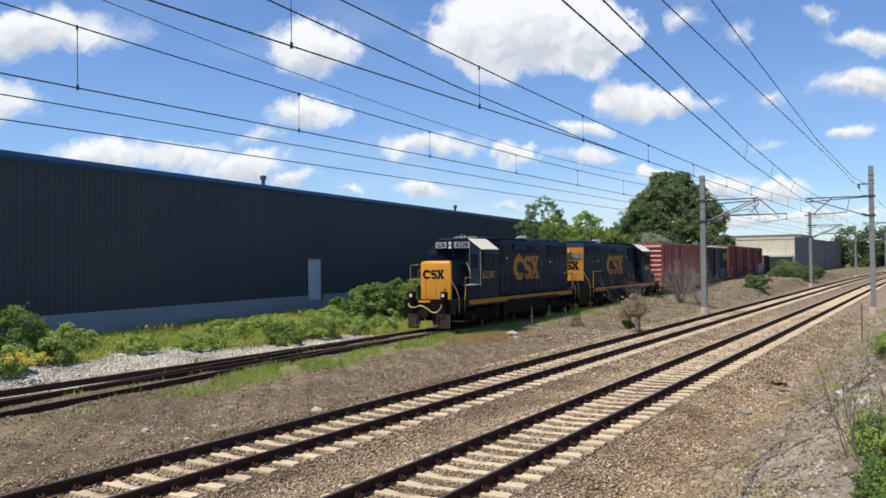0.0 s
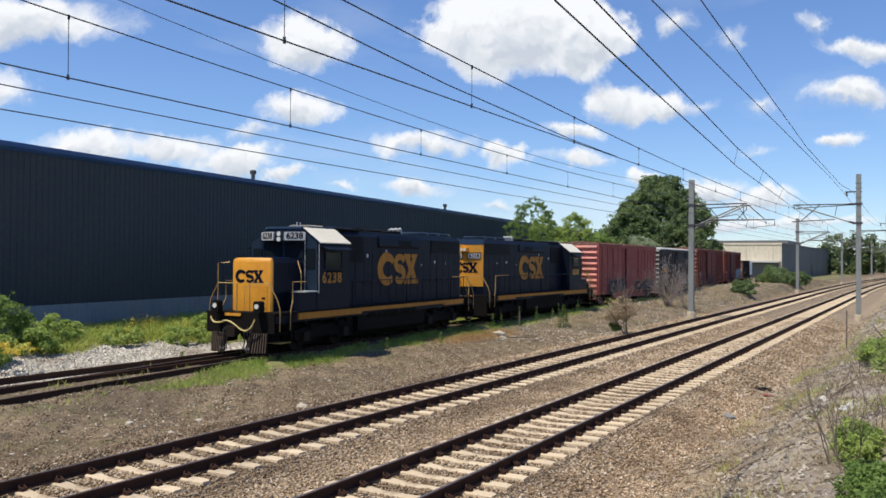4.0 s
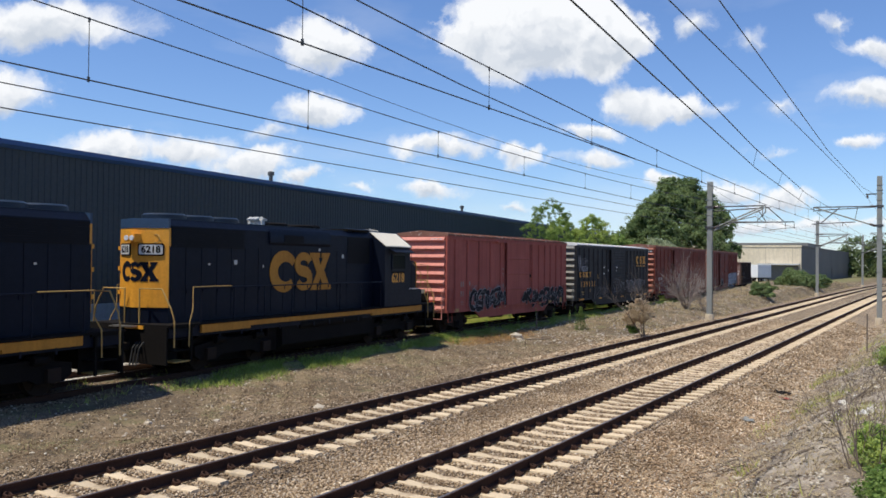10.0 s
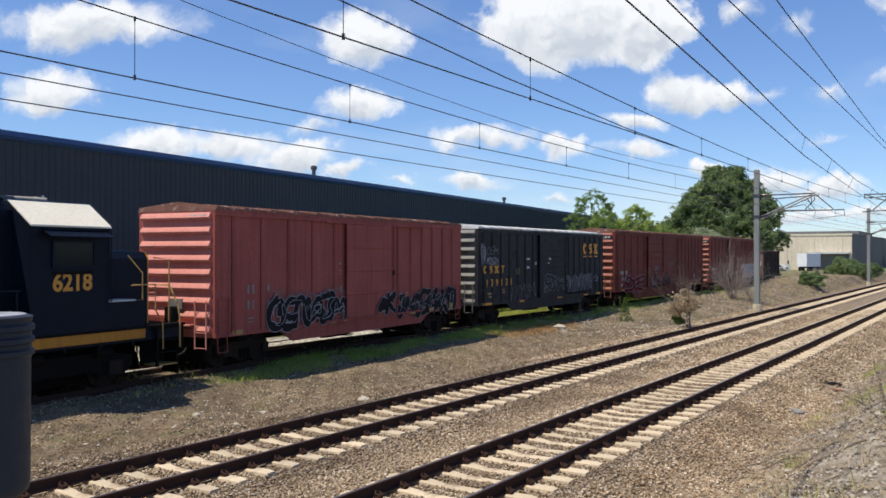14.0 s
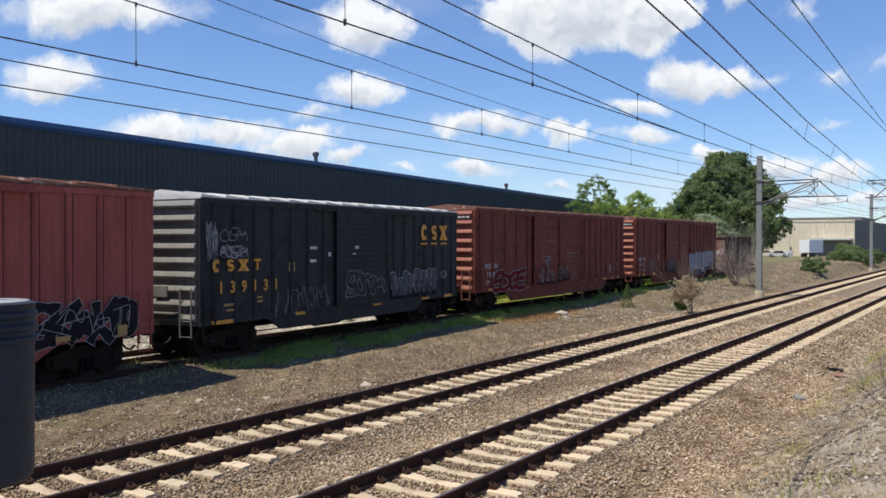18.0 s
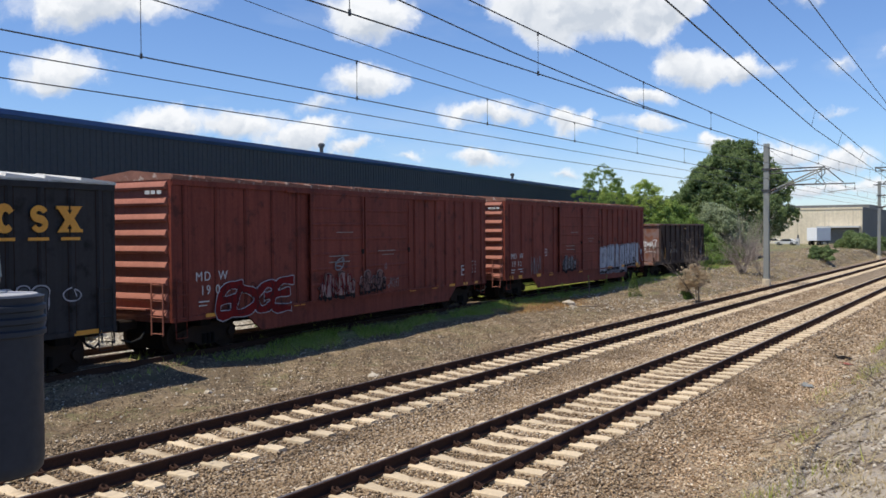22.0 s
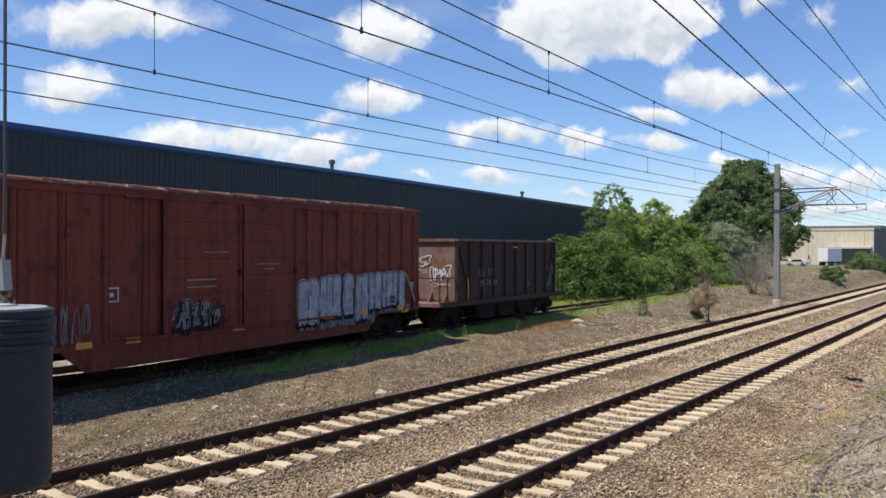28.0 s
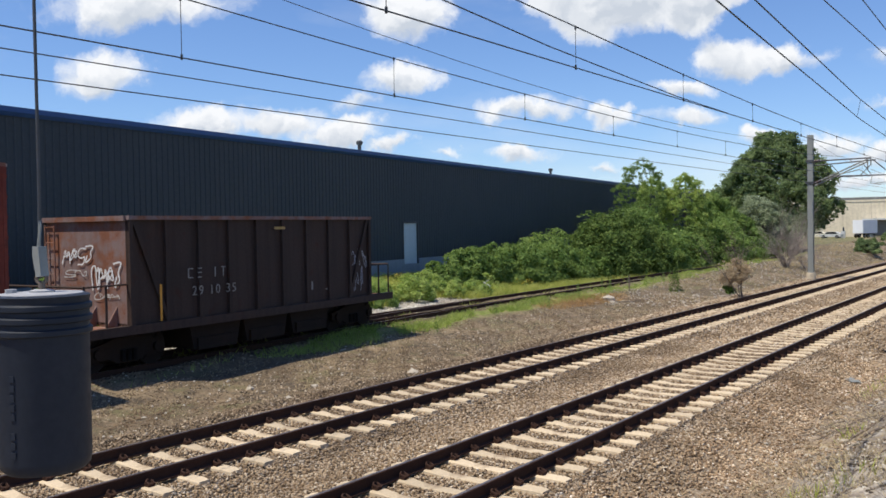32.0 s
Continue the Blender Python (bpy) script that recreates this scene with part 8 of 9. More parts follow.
def mound(label, x, y, top, half, n, leaf, size, depth=1.0, name="creeper_mound", rough_=0.2, shoots=10):
    """A heap of creepers: lobes of leaves over a lumpy dome that reaches the ground, shoots standing out of it."""
    zb = gz(x, y) - 0.05
    h = top - zb
    b = thing(name, label, "bush", m=pose(x, y, zb), group="creeper mounds")
    seed = x * 3.1 + y * 1.7
    k = int(30 + 16 * half * h)
    d = RNG.normal(size=(k, 3))
    d[:, 2] = np.abs(d[:, 2]) * 0.9
    d /= np.linalg.norm(d, axis=1)[:, None]
    r = 0.80 + rough_ * 0.5 * lumps(d, seed, 2.2) + RNG.uniform(-0.16, 0.08, k)
    lobes = d * r[:, None] * (half, half * depth, h * 0.9)
    big = np.minimum(half, h) * RNG.uniform(0.14, 0.34, k)
    pts, face = puffs(RNG, lobes, big, max(8, n // k), d)
    ok = pts[:, 2] > 0.02
    pts, face = pts[ok], face[ok]
    v, f = leaves(RNG, pts, size, 0.12, 0.66, face)
    part("foliage", cloud_mesh("foliage", v, f, leaf), leaf, b)
    if shoots:
        q = []
        for _ in range(shoots):
            k = pts[RNG.integers(len(pts))]
            if k[2] < h * 0.45:
                continue
            l = RNG.uniform(0.12, 0.38)
            t = np.linspace(0, 1, 26)
            q.append(k * 0.97 + np.stack([t * RNG.normal(0, 0.22), t * RNG.normal(0, 0.22), t * l], 1) + RNG.normal(0, 0.045, (26, 3)))
        if q:
            v, f = leaves(RNG, np.concatenate(q), size * 0.8, 0.2, 0.45)
            tagged(part("shoot_growth", cloud_mesh("shoot_growth", v, f, LEAF_LIGHT), LEAF_LIGHT, b, "pale leafy shoots"), kind="stuff")
    return b


def wooded(label, x, y, top, half, crown_low, n, leaf, size, lobes, lobe, trunk_r=0.15, broad=2.4, skew=0.0, boughs=40):
    """A tree whose crown is an uneven heap of leaf clumps from crown_low up to the top."""
    zb = gz(x, y) - 0.1
    t = thing("tree", label, "tree", m=pose(x, y, zb))
    h, lo = top - zb, crown_low - zb
    lines = []
    branch_lines(RNG, (0, 0, 0), (0.1, 0.05, h * 0.27), trunk_r, 2, lines, 0.32, 4)
    part("trunk", limbs(lines, 8), BARK, t)
    d = RNG.normal(size=(boughs, 3))
    d /= np.linalg.norm(d, axis=1)[:, None]
    u = (d[:, 2] + 1) / 2
    wid = np.clip(1.0 - u ** broad, 0, 1) ** 0.5 * np.clip(0.35 + 3.2 * u, 0, 1)
    flat = d[:, :2] / np.maximum(np.linalg.norm(d[:, :2], axis=1), 1e-6)[:, None]
    r = RNG.uniform(0.35, 0.86, boughs) ** 0.6
    big = half * RNG.uniform(0.15, 0.30, boughs) * (1.1 - 0.45 * u)
    c = np.concatenate([flat * (half * wid * r)[:, None], (lo + (h - lo) * (0.04 + 0.88 * u * RNG.uniform(0.88, 1.04, boughs)))[:, None]], 1)
    c[:, 0] += skew * half * (1 - u)
    way = np.concatenate([flat * np.sqrt(1 - u ** 2)[:, None], u[:, None]], 1)
    small, to = puffs(RNG, c, big, lobes // (2 * boughs), way, 0.8, 0.45)
    # leaves between the boughs fill the crown
    k = lobes // 2
    d = RNG.normal(size=(k, 3))
    d /= np.linalg.norm(d, axis=1)[:, None]
    u = (d[:, 2] + 1) / 2
    wid = np.clip(1.0 - u ** broad, 0, 1) ** 0.5 * np.clip(0.35 + 3.2 * u, 0, 1)
    flat = d[:, :2] / np.maximum(np.linalg.norm(d[:, :2], axis=1), 1e-6)[:, None]
    r = RNG.uniform(0.45, 0.97, k) ** 0.6 * (0.93 + 0.10 * lumps(d, x + y, 2.3))
    c = np.concatenate([flat * (half * wid * r)[:, None], (lo + (h - lo) * 0.93 * u * RNG.uniform(0.9, 1.0, k))[:, None]], 1)
    c[:, 0] += skew * half * (1 - u)
    small = np.concatenate([small, c])
    to = np.concatenate([to, np.concatenate([flat * np.sqrt(1 - u ** 2)[:, None], u[:, None]], 1)])
    pts, face = puffs(RNG, small, lobe * RNG.uniform(0.35, 1.5, len(small)), n // len(small), to, 0.85, 0.3)
    v, f = leaves(RNG, pts, size, 0.15, 0.62, face)
    part("crown", cloud_mesh("crown", v, f, leaf), leaf, t)
    return t


wooded("big dense green broadleaf tree behind the siding", -30.9, 117.3, 15.2, 8.3, 1.2, 180000, LEAF_TREE, 0.14, 4400, 0.56, 0.5, 2.0, -0.13, 110)
wooded("young open-crowned light green tree at the warehouse", -31.1, 73.5, 9.6, 2.5, 3.6, 24000, LEAF_MID, 0.05, 620, 0.24, 0.09, 2.2, 0.0, 40)
wooded("light green broadleaf tree in the thicket", -29.2, 79.0, 8.3, 2.7, 1.6, 46000, LEAF_LIGHT, 0.06, 900, 0.28, 0.13, 2.2, 0.0, 44)
wooded("light green sapling at the warehouse corner", -31.6, 77.0, 7.8, 2.0, 2.6, 20000, LEAF_LIGHT, 0.06, 420, 0.26, 0.1, 2.2, 0.0, 30)
wooded("mid green broadleaf tree beyond the thicket", -30.9, 92.0, 6.6, 3.2, 1.4, 26000, LEAF_MID, 0.095, 420, 0.42, 0.15)
wooded("silver green willow bush beside the big tree", -28.0, 98.6, 6.3, 3.3, 1.2, 40000, LEAF_SILVER, 0.085, 620, 0.42, 0.12)
wooded("green bush at the foot of the big tree", -28.2, 91.5, 4.6, 2.3, 0.6, 14000, LEAF_MID, 0.10, 240, 0.4, 0.08)
# creepers heaped along the foot of the warehouse: place, top, half width
for _x, _y, _t, _h, _n, _lf in (
        (-27.7, 38.6, 2.0, 0.9, 5500, LEAF_MID), (-27.8, 40.6, 2.5, 1.2, 7500, LEAF_MID), (-28.0, 42.8, 2.75, 1.4, 8500, LEAF_MID), (-27.5, 44.6, 2.8, 1.5, 9500, LEAF_MID),
        (-26.9, 46.2, 2.35, 1.5, 8500, LEAF_MID), (-27.0, 48.6, 2.5, 1.5, 8000, LEAF_MID), (-26.8, 50.6, 2.75, 1.6, 9500, LEAF_MID), (-26.1, 52.8, 2.0, 1.35, 6500, LEAF_MID), (-28.9, 47.5, 2.5, 1.8, 7000, LEAF_DARK),
        (-29.5, 52.5, 2.7, 2.0, 7500, LEAF_MID), (-27.0, 57.6, 4.45, 2.6, 17000, LEAF_DARK), (-27.4, 60.6, 4.75, 2.5, 16000, LEAF_DARK), (-26.2, 62.2, 3.6, 1.9, 11000, LEAF_DARK), (-26.2, 66.4, 3.5, 1.9, 10000, LEAF_MID),
        (-28.6, 64.8, 4.7, 2.2, 12000, LEAF_MID), (-29.2, 69.2, 5.2, 2.2, 12000, LEAF_MID), (-26.5, 71.5, 2.7, 2.0, 8000, LEAF_MID), (-27.2, 76.0, 3.9, 2.1, 9000, LEAF_DARK), (-26.8, 82.6, 4.1, 2.1, 10000, LEAF_MID),
        (-28.9, 86.5, 4.9, 2.2, 9000, LEAF_MID), (-27.0, 88.6, 2.9, 1.9, 7000, LEAF_MID), (-31.5, 56.5, 3.3, 2.0, 7000, LEAF_MID), (-26.6, 94.6, 2.6, 1.9, 6000, LEAF_DARK)):
    mound("heap of green creepers against the foot of the warehouse", _x, _y, _t, _h * 1.15, int(_n * 1.2), _lf, 0.075 if _y < 55 else 0.095, 1.5, rough_=0.33, shoots=5 if _y < 64 else 0)
# green bushes along the wall near the camera
for _x, _y, _t, _h, _n, _lf in ((-27.0, 16.4, 2.7, 1.4, 12000, LEAF_MID), (-27.3, 18.8, 2.4, 1.1, 9000, LEAF_MID), (-27.3, 21.0, 1.5, 0.9, 6000, LEAF_LIGHT), (-25.9, 16.8, 1.3, 1.0, 6000, LEAF_LIGHT), (-26.6, 19.4, 1.2, 0.9, 6000, LEAF_LIGHT), (-27.0, 23.6, 0.75, 1.0, 5000, LEAF_LIGHT), (-26.5, 26.3, 0.65, 1.1, 5000, LEAF_LIGHT), (-26.1, 33.8, 1.1, 1.2, 7000, LEAF_LIGHT), (-27.3, 36.0, 1.3, 1.3, 8000, LEAF_LIGHT),
                                (-27.4, 29.0, 1.05, 1.2, 7000, LEAF_LIGHT), (-27.0, 31.8, 1.15, 1.3, 7500, LEAF_LIGHT), (-26.2, 36.6, 0.8, 1.1, 5500, LEAF_LIGHT), (-25.4, 38.5, 1.0, 0.9, 4000, LEAF_LIGHT), (-25.6, 30.6, 0.9, 0.9, 4500, LEAF_MID)):
    mound("leafy green weeds heaped below the warehouse wall", _x, _y, _t, _h, _n, _lf, 0.05, 1.2, "weed_heap", 0.26, 9)
for _x, _y, _t, _h, _n in ((-15.9, 91.5, 1.85, 1.15, 7000), (-17.4, 126.0, 3.1, 2.3, 12000), (-15.6, 131.0, 2.5, 1.7, 8000), (-19.0, 131.0, 2.6, 2.0, 8000), (-17.0, 104.0, 1.0, 0.8, 3500), (-23.5, 160.0, 1.6, 2.2, 5000), (-24.0, 185.0, 1.8, 2.6, 5000)):
    mound("green bush on the bank between the tracks", _x, _y, _t, _h, _n, LEAF_TREE, 0.10, 1.2, "bush", 0.35, 0)


def ball_shrub(x, y):
    """A round tan shrub on a leaning stem."""
    zb = gz(x, y) - 0.04
    b = thing("dry_shrub", "round tan-brown shrub on a thin stem beside the far track", "shrub", m=pose(x, y, zb))
    lines = []
    for k in range(5):
        branch_lines(RNG, (0.03 * k, 0, 0), (RNG.normal(-0.1, 0.25), RNG.normal(0, 0.25), 1.0), 0.03, 3, lines, 0.36, 3)
    part("brushwood", limbs(lines, 4), TWIG, b)
    pts = np.concatenate([clumps(RNG, (-0.08, 0, 1.30), (0.78, 0.7, 0.72), 190, 0.085, 11500), clumps(RNG, (-0.62, 0.1, 0.92), (0.5, 0.5, 0.46), 80, 0.09, 4200), clumps(RNG, (-0.2, 0, 1.3), (1.0, 0.9, 0.92), 90, 0.05, 1800)])
    v, f = leaves(RNG, pts, 0.032, 0.2, 0.35)
    part("foliage", cloud_mesh("foliage", v, f, LEAF_DRY), LEAF_DRY, b, "fine dry tan foliage")
    pts = clumps(RNG, (-0.55, 0.1, 0.42), (0.28, 0.25, 0.34), 18, 0.12, 1800)
    v, f = leaves(RNG, pts, 0.035)
    part("green_growth", cloud_mesh("green_growth", v, f, LEAF_MID), LEAF_MID, b, "green leaves at its foot")


def cone_shrub(x, y, h, w):
    b = thing("small_shrub", "small dark conical shrub on the cinder ground", "shrub", m=pose(x, y, gz(x, y) - 0.03))
    z = RNG.uniform(0.05, 1, 2600) ** 1.3
    a, r = RNG.uniform(0, 6.28, 2600), RNG.uniform(0.3, 1.05, 2600) ** 0.5
    wid = w * (1.05 - z) ** 0.8 * (1 + 0.25 * np.sin(a * 3 + z * 9))
    v, f = leaves(RNG, np.stack([np.cos(a) * r * wid, np.sin(a) * r * wid, z * h], 1), 0.028, 0.3, 0.4)
    part("foliage", cloud_mesh("foliage", v, f, LEAF_DARK), LEAF_DARK, b)
    part("stem", Mesh().cyl((0, 0, 0), (0, 0, h * 0.7), 0.015, n=6), TWIG, b)


ball_shrub(-12.9, 42.2)
cone_shrub(-17.9, 46.9, 1.35, 0.38)
GREY_TWIG = mat("bleached_grey_twig", (0.36, 0.30, 0.26), (0.26, 0.21, 0.18), 0.95)
twiggy("grey leafless shrub on the bank", -16.7, 65.4, 1.75, 1.9, GREY_TWIG, 36, 3)
twiggy("grey leafless shrub beside the mast", -15.6, 66.5, 1.2, 1.3, GREY_TWIG, 20, 3)
twiggy("bare grey sapling by the siding", -25.6, 103.0, 2.9, 2.2, GREY_TWIG, 22, 3, LEAF_SILVER, 5000, 0.07)
twiggy("bare grey sapling by the siding", -24.9, 99.0, 2.2, 1.8, GREY_TWIG, 18, 3)
# the near bank
bush("low green bush on the near bank", -0.30, 9.0, (0.5, 0.6, 0.32), 17000, LEAF_MID, 0.019, 110, 0.10, stems=False)
bush("low green bush at the edge of the near bank", -0.10, 7.5, (0.5, 0.6, 0.42), 15000, LEAF_MID, 0.019, 90, 0.11, stems=False)
bush("green bush farther along the near bank", 0.1, 14.2, (0.6, 1.2, 0.55), 9000, LEAF_LIGHT, 0.028, 60, 0.16, stems=False)
bush("green bush far along the near bank", -0.2, 21.0, (0.8, 1.4, 0.6), 3600, LEAF_LIGHT, 0.05, 22, 0.28)
twiggy("bare twiggy sapling on the near bank", -1.0, 12.3, 0.95, 0.6, TWIG, 5, 3)
twiggy("bare twiggy sapling on the near bank", -0.8, 11.6, 0.85, 0.5, TWIG, 4, 3)
bush("low green growth along the edge of the near bank", -0.75, 12.6, (0.35, 0.8, 0.38), 9000, LEAF_LIGHT, 0.022, 70, 0.11, stems=False)
bush("green bush far up the near bank", -1.2, 25.8, (0.4, 0.9, 0.4), 4500, LEAF_LIGHT, 0.035, 40, 0.16, stems=False)
twiggy("bare twiggy sapling on the near bank", -0.5, 13.3, 0.8, 0.5, TWIG, 4, 3)
twiggy("bare twiggy sapling on the near bank", -0.6, 26.0, 0.95, 0.6, TWIG, 5, 3)
twiggy("bare twiggy sapling on the near bank", -0.3, 17.5, 0.85, 0.5, TWIG, 4, 3)
# far woods at the end of the line
_w = np.concatenate([clumps(RNG, (x, y, 4.5 + 1.5 * math.sin(k)), (14, 10, 8.0 + 2.0 * math.sin(k * 1.7)), 60, 2.6, 4200) for k, (x, y) in enumerate(
    [(-14, 400), (-22, 340), (-2, 330), (16, 300), (40, 330), (70, 360), (110, 380), (-40, 470), (6, 480), (36, 250), (60, 230), (-70, 420), (-110, 450), (-150, 440), (160, 380)])])
_w = _w[_w[:, 2] > -0.2]
_v, _f = leaves(RNG, _w, 0.64)
thing("far_woods", "hazy green woods at the end of the line", "trees", mesh=cloud_mesh("far_woods", _v, _f, FAR_LEAF), kind="stuff")


def scatter(n, x0, x1, y0, y1, keep=None):
    x, y = RNG.uniform(x0, x1, n), RNG.uniform(y0, y1, n)
    if keep is not None:
        k = keep(x, y)
        x, y = x[k], y[k]
    return np.stack([x, y, ground_z(x, y)], 1)


def patchy(x, y, s, cut, seed=0.0):
    return wobble(x, y, s, seed) > cut


# weeds between the siding and the warehouse
_b = scatter(190000, -36, -21, 2, 90, lambda x, y: (x < siding_x(y) + gravel_edge(y) + 1.2 * smooth(33, 41, y)) & (x > wall_x(y) + 0.2))
_v, _f = blades(RNG, _b, 0.40, 0.016, 0.75)
thing("meadow_grass", "tall green grass and weeds between siding and warehouse", "grass", mesh=cloud_mesh("meadow_grass", _v, _f, GRASS), kind="stuff")
_b = scatter(130000, -36, -21, 4, 80, lambda x, y: (x < siding_x(y) + gravel_edge(y) - 0.2) & (x > wall_x(y) + 0.2) & patchy(x, y, 0.7, -0.25, 2.0))
_b[:, 2] += RNG.uniform(0.08, 1.0, len(_b)) * (0.35 + 0.3 * wobble(_b[:, 0], _b[:, 1], 0.5, 6.0))
_v, _f = leaves(RNG, _b, 0.055, 1.3)
thing("broad_leaf_weeds", "clumps of broad-leaved green weeds", "weeds", mesh=cloud_mesh("broad_leaf_weeds", _v, _f, LEAF_LIGHT), kind="stuff")
_b = scatter(26000, -30, -21, 6, 60, lambda x, y: (x < siding_x(y) + gravel_edge(y) - 0.3) & (x > wall_x(y) + 0.3) & patchy(x, y, 0.9, 0.3, 5.0))
_b[:, 2] += RNG.uniform(0.35, 0.62, len(_b))
_c = clumps(RNG, (-24.6, 17.2, 0.55), (0.9, 0.9, 0.2), 34, 0.12, 800)
_v, _f = leaves(RNG, np.concatenate([_b, _c]), 0.034, 1.2)
thing("yellow_wildflowers", "scattered small yellow wildflowers among the weeds", "flowers", mesh=cloud_mesh("yellow_wildflowers", _v, _f, FLOWER), kind="stuff")
# green strip on the near side of the siding
_b = scatter(150000, -22, -16, 4, 75, lambda x, y: (np.abs(x - siding_x(y) - 1.65 + 0.2 * np.sin(y * 0.9)) < (0.55 + 0.25 * np.sin(y * 0.37)) * RNG.uniform(0.4, 1.25, len(x)) * (0.25 + 0.85 * smooth(15, 22, y))) & (RNG.uniform(size=len(x)) < (0.06 + 0.94 * smooth(13, 21, y)) * (1 - 0.6 * smooth(34, 46, y))) & patchy(x, y, 1.3, -0.42, 1.0))
_v, _f = blades(RNG, _b, 0.17, 0.012, 0.6)
thing("siding_grass", "bright green grass strip beside the siding", "grass", mesh=cloud_mesh("siding_grass", _v, _f, STRIP_GRASS), kind="stuff")
_b = scatter(9000, -24, -19, 4, 80, lambda x, y: (np.abs(x - siding_x(y)) < 1.3) & patchy(x, y, 1.1, 0.2, 3.0))
_v, _f = blades(RNG, _b, 0.16, 0.011, 0.45)
thing("track_weeds", "sparse weeds growing between the siding's ties", "grass", mesh=cloud_mesh("track_weeds", _v, _f, GRASS), kind="stuff")
# dry grass on the cinder ground and on the near bank
_b = scatter(26000, -20.5, -14.0, 5, 60, lambda x, y: (x > siding_x(y) + 1.5) & patchy(x, y, 0.8, 0.12, 4.0))
_v, _f = blades(RNG, _b, 0.07, 0.006, 0.9)
thing("dry_grass", "thin dry grass on the cinder ground", "grass", mesh=cloud_mesh("dry_grass", _v, _f, STRAW), kind="stuff")
_b = scatter(26000, -3.4, 1.2, 5, 45, lambda x, y: patchy(x, y, 1.1, 0.15, 7.0))
_v, _f = blades(RNG, _b, 0.13, 0.006, 0.8)
thing("bank_dry_grass", "tufts of straw-coloured grass on the near bank", "grass", mesh=cloud_mesh("bank_dry_grass", _v, _f, STRAW), kind="stuff")
_b = scatter(34000, -4.3, 2.0, 6, 60, lambda x, y: (patchy(x, y, 0.75, 0.42, 9.0) & (y > 11) & (x > -3.2)) | (x > 0.2 + 0.3 * np.sin(y)) | (((x + 3.5) / 0.35) ** 2 + ((y - 31.5) / 2.6) ** 2 < RNG.uniform(0.2, 1.2, len(x))) | (((x + 3.75) / 0.22) ** 2 + ((y - 22) / 1.6) ** 2 < RNG.uniform(0.1, 1.0, len(x))))
_v, _f = blades(RNG, _b, 0.16, 0.009, 0.5)
thing("bank_green_grass", "patches of green grass on the near bank", "grass", mesh=cloud_mesh("bank_green_grass", _v, _f, GRASS), kind="stuff")
_b = scatter(12000, -60, -13.8, 60, 200, lambda x, y: (np.abs(x - siding_x(y)) > 1.6) & patchy(x, y, 0.25, 0.0, 3.0))
_v, _f = blades(RNG, _b, 0.30, 0.03, 0.5)
thing("far_grass", "dry tan grass on the far bank", "grass", mesh=cloud_mesh("far_grass", _v, _f, STRAW), kind="stuff")


_b = scatter(9000, -20.6, -18.0, 33, 44, lambda x, y: (x > siding_x(y) + 1.5) & (((x + 19.3) / 1.1) ** 2 + ((y - 38.5) / 4.5) ** 2 < RNG.uniform(0.1, 1.2, len(x))))
_v, _f = blades(RNG, _b, 0.15, 0.010, 0.8)
thing("rusty_grass", "patch of rust-coloured dry grass beside the siding", "grass", mesh=cloud_mesh("rusty_grass", _v, _f, leaf_mat("rust_dry_grass", (0.36, 0.21, 0.09), (0.52, 0.34, 0.16), 0.3)), kind="stuff")


# twigs and chips of wood strewn on the near bank
for _n, _l, _w, _lo, _m, _q in ((5200, 0.16, 0.005, -0.1, TWIG, "grey dry twigs"), (2600, 0.10, 0.008, 0.0, STRAW, "pale straw stalks")):
    _b = scatter(_n, -3.9, 0.6, 5.5, 34, lambda x, y: patchy(x, y, 0.8, _lo, 5.1) | (np.abs(x + 2.6 - 0.3 * np.sin(y * 0.5)) < 0.35))
    _b[:, 2] += 0.02
    _v, _f = blades(RNG, _b, _l, _w, 4.0)
    thing("twig_litter", _q + " strewn over the near bank", "litter", mesh=cloud_mesh("twig_litter", _v, _f, _m), kind="stuff")
# straw litter lying on the near bank, tufts along the far banks
_b = scatter(36000, -3.9, 1.0, 5, 40, lambda x, y: patchy(x, y, 0.6, -0.35, 3.3))
_b[:, 2] += 0.015
_v, _f = blades(RNG, _b, 0.045, 0.004, 3.0)
thing("straw_litter", "dry straw and twig litter on the near bank", "litter", mesh=cloud_mesh("straw_litter", _v, _f, STRAW), kind="stuff")
_b = np.concatenate([scatter(22000, -21.5, -13.6, 48, 170, lambda x, y: (x > siding_x(y) + 1.5) & patchy(x, y, 0.35, -0.1, 2.0)), scatter(16000, -3.6, 6, 36, 170, lambda x, y: patchy(x, y, 0.4, -0.2, 6.0))])
_v, _f = blades(RNG, _b, 0.16, 0.016, 0.8)
thing("bank_tufts", "dry brown tufts along the far banks", "grass", mesh=cloud_mesh("bank_tufts", _v, _f, STRAW), kind="stuff")
_b = np.concatenate([scatter(2600, -21, -14, 38, 150, lambda x, y: x > siding_x(y) + 1.6), scatter(1500, -4, 3, 34, 140)])
_b[:, 2] += 0.02
RUBBLE = _b


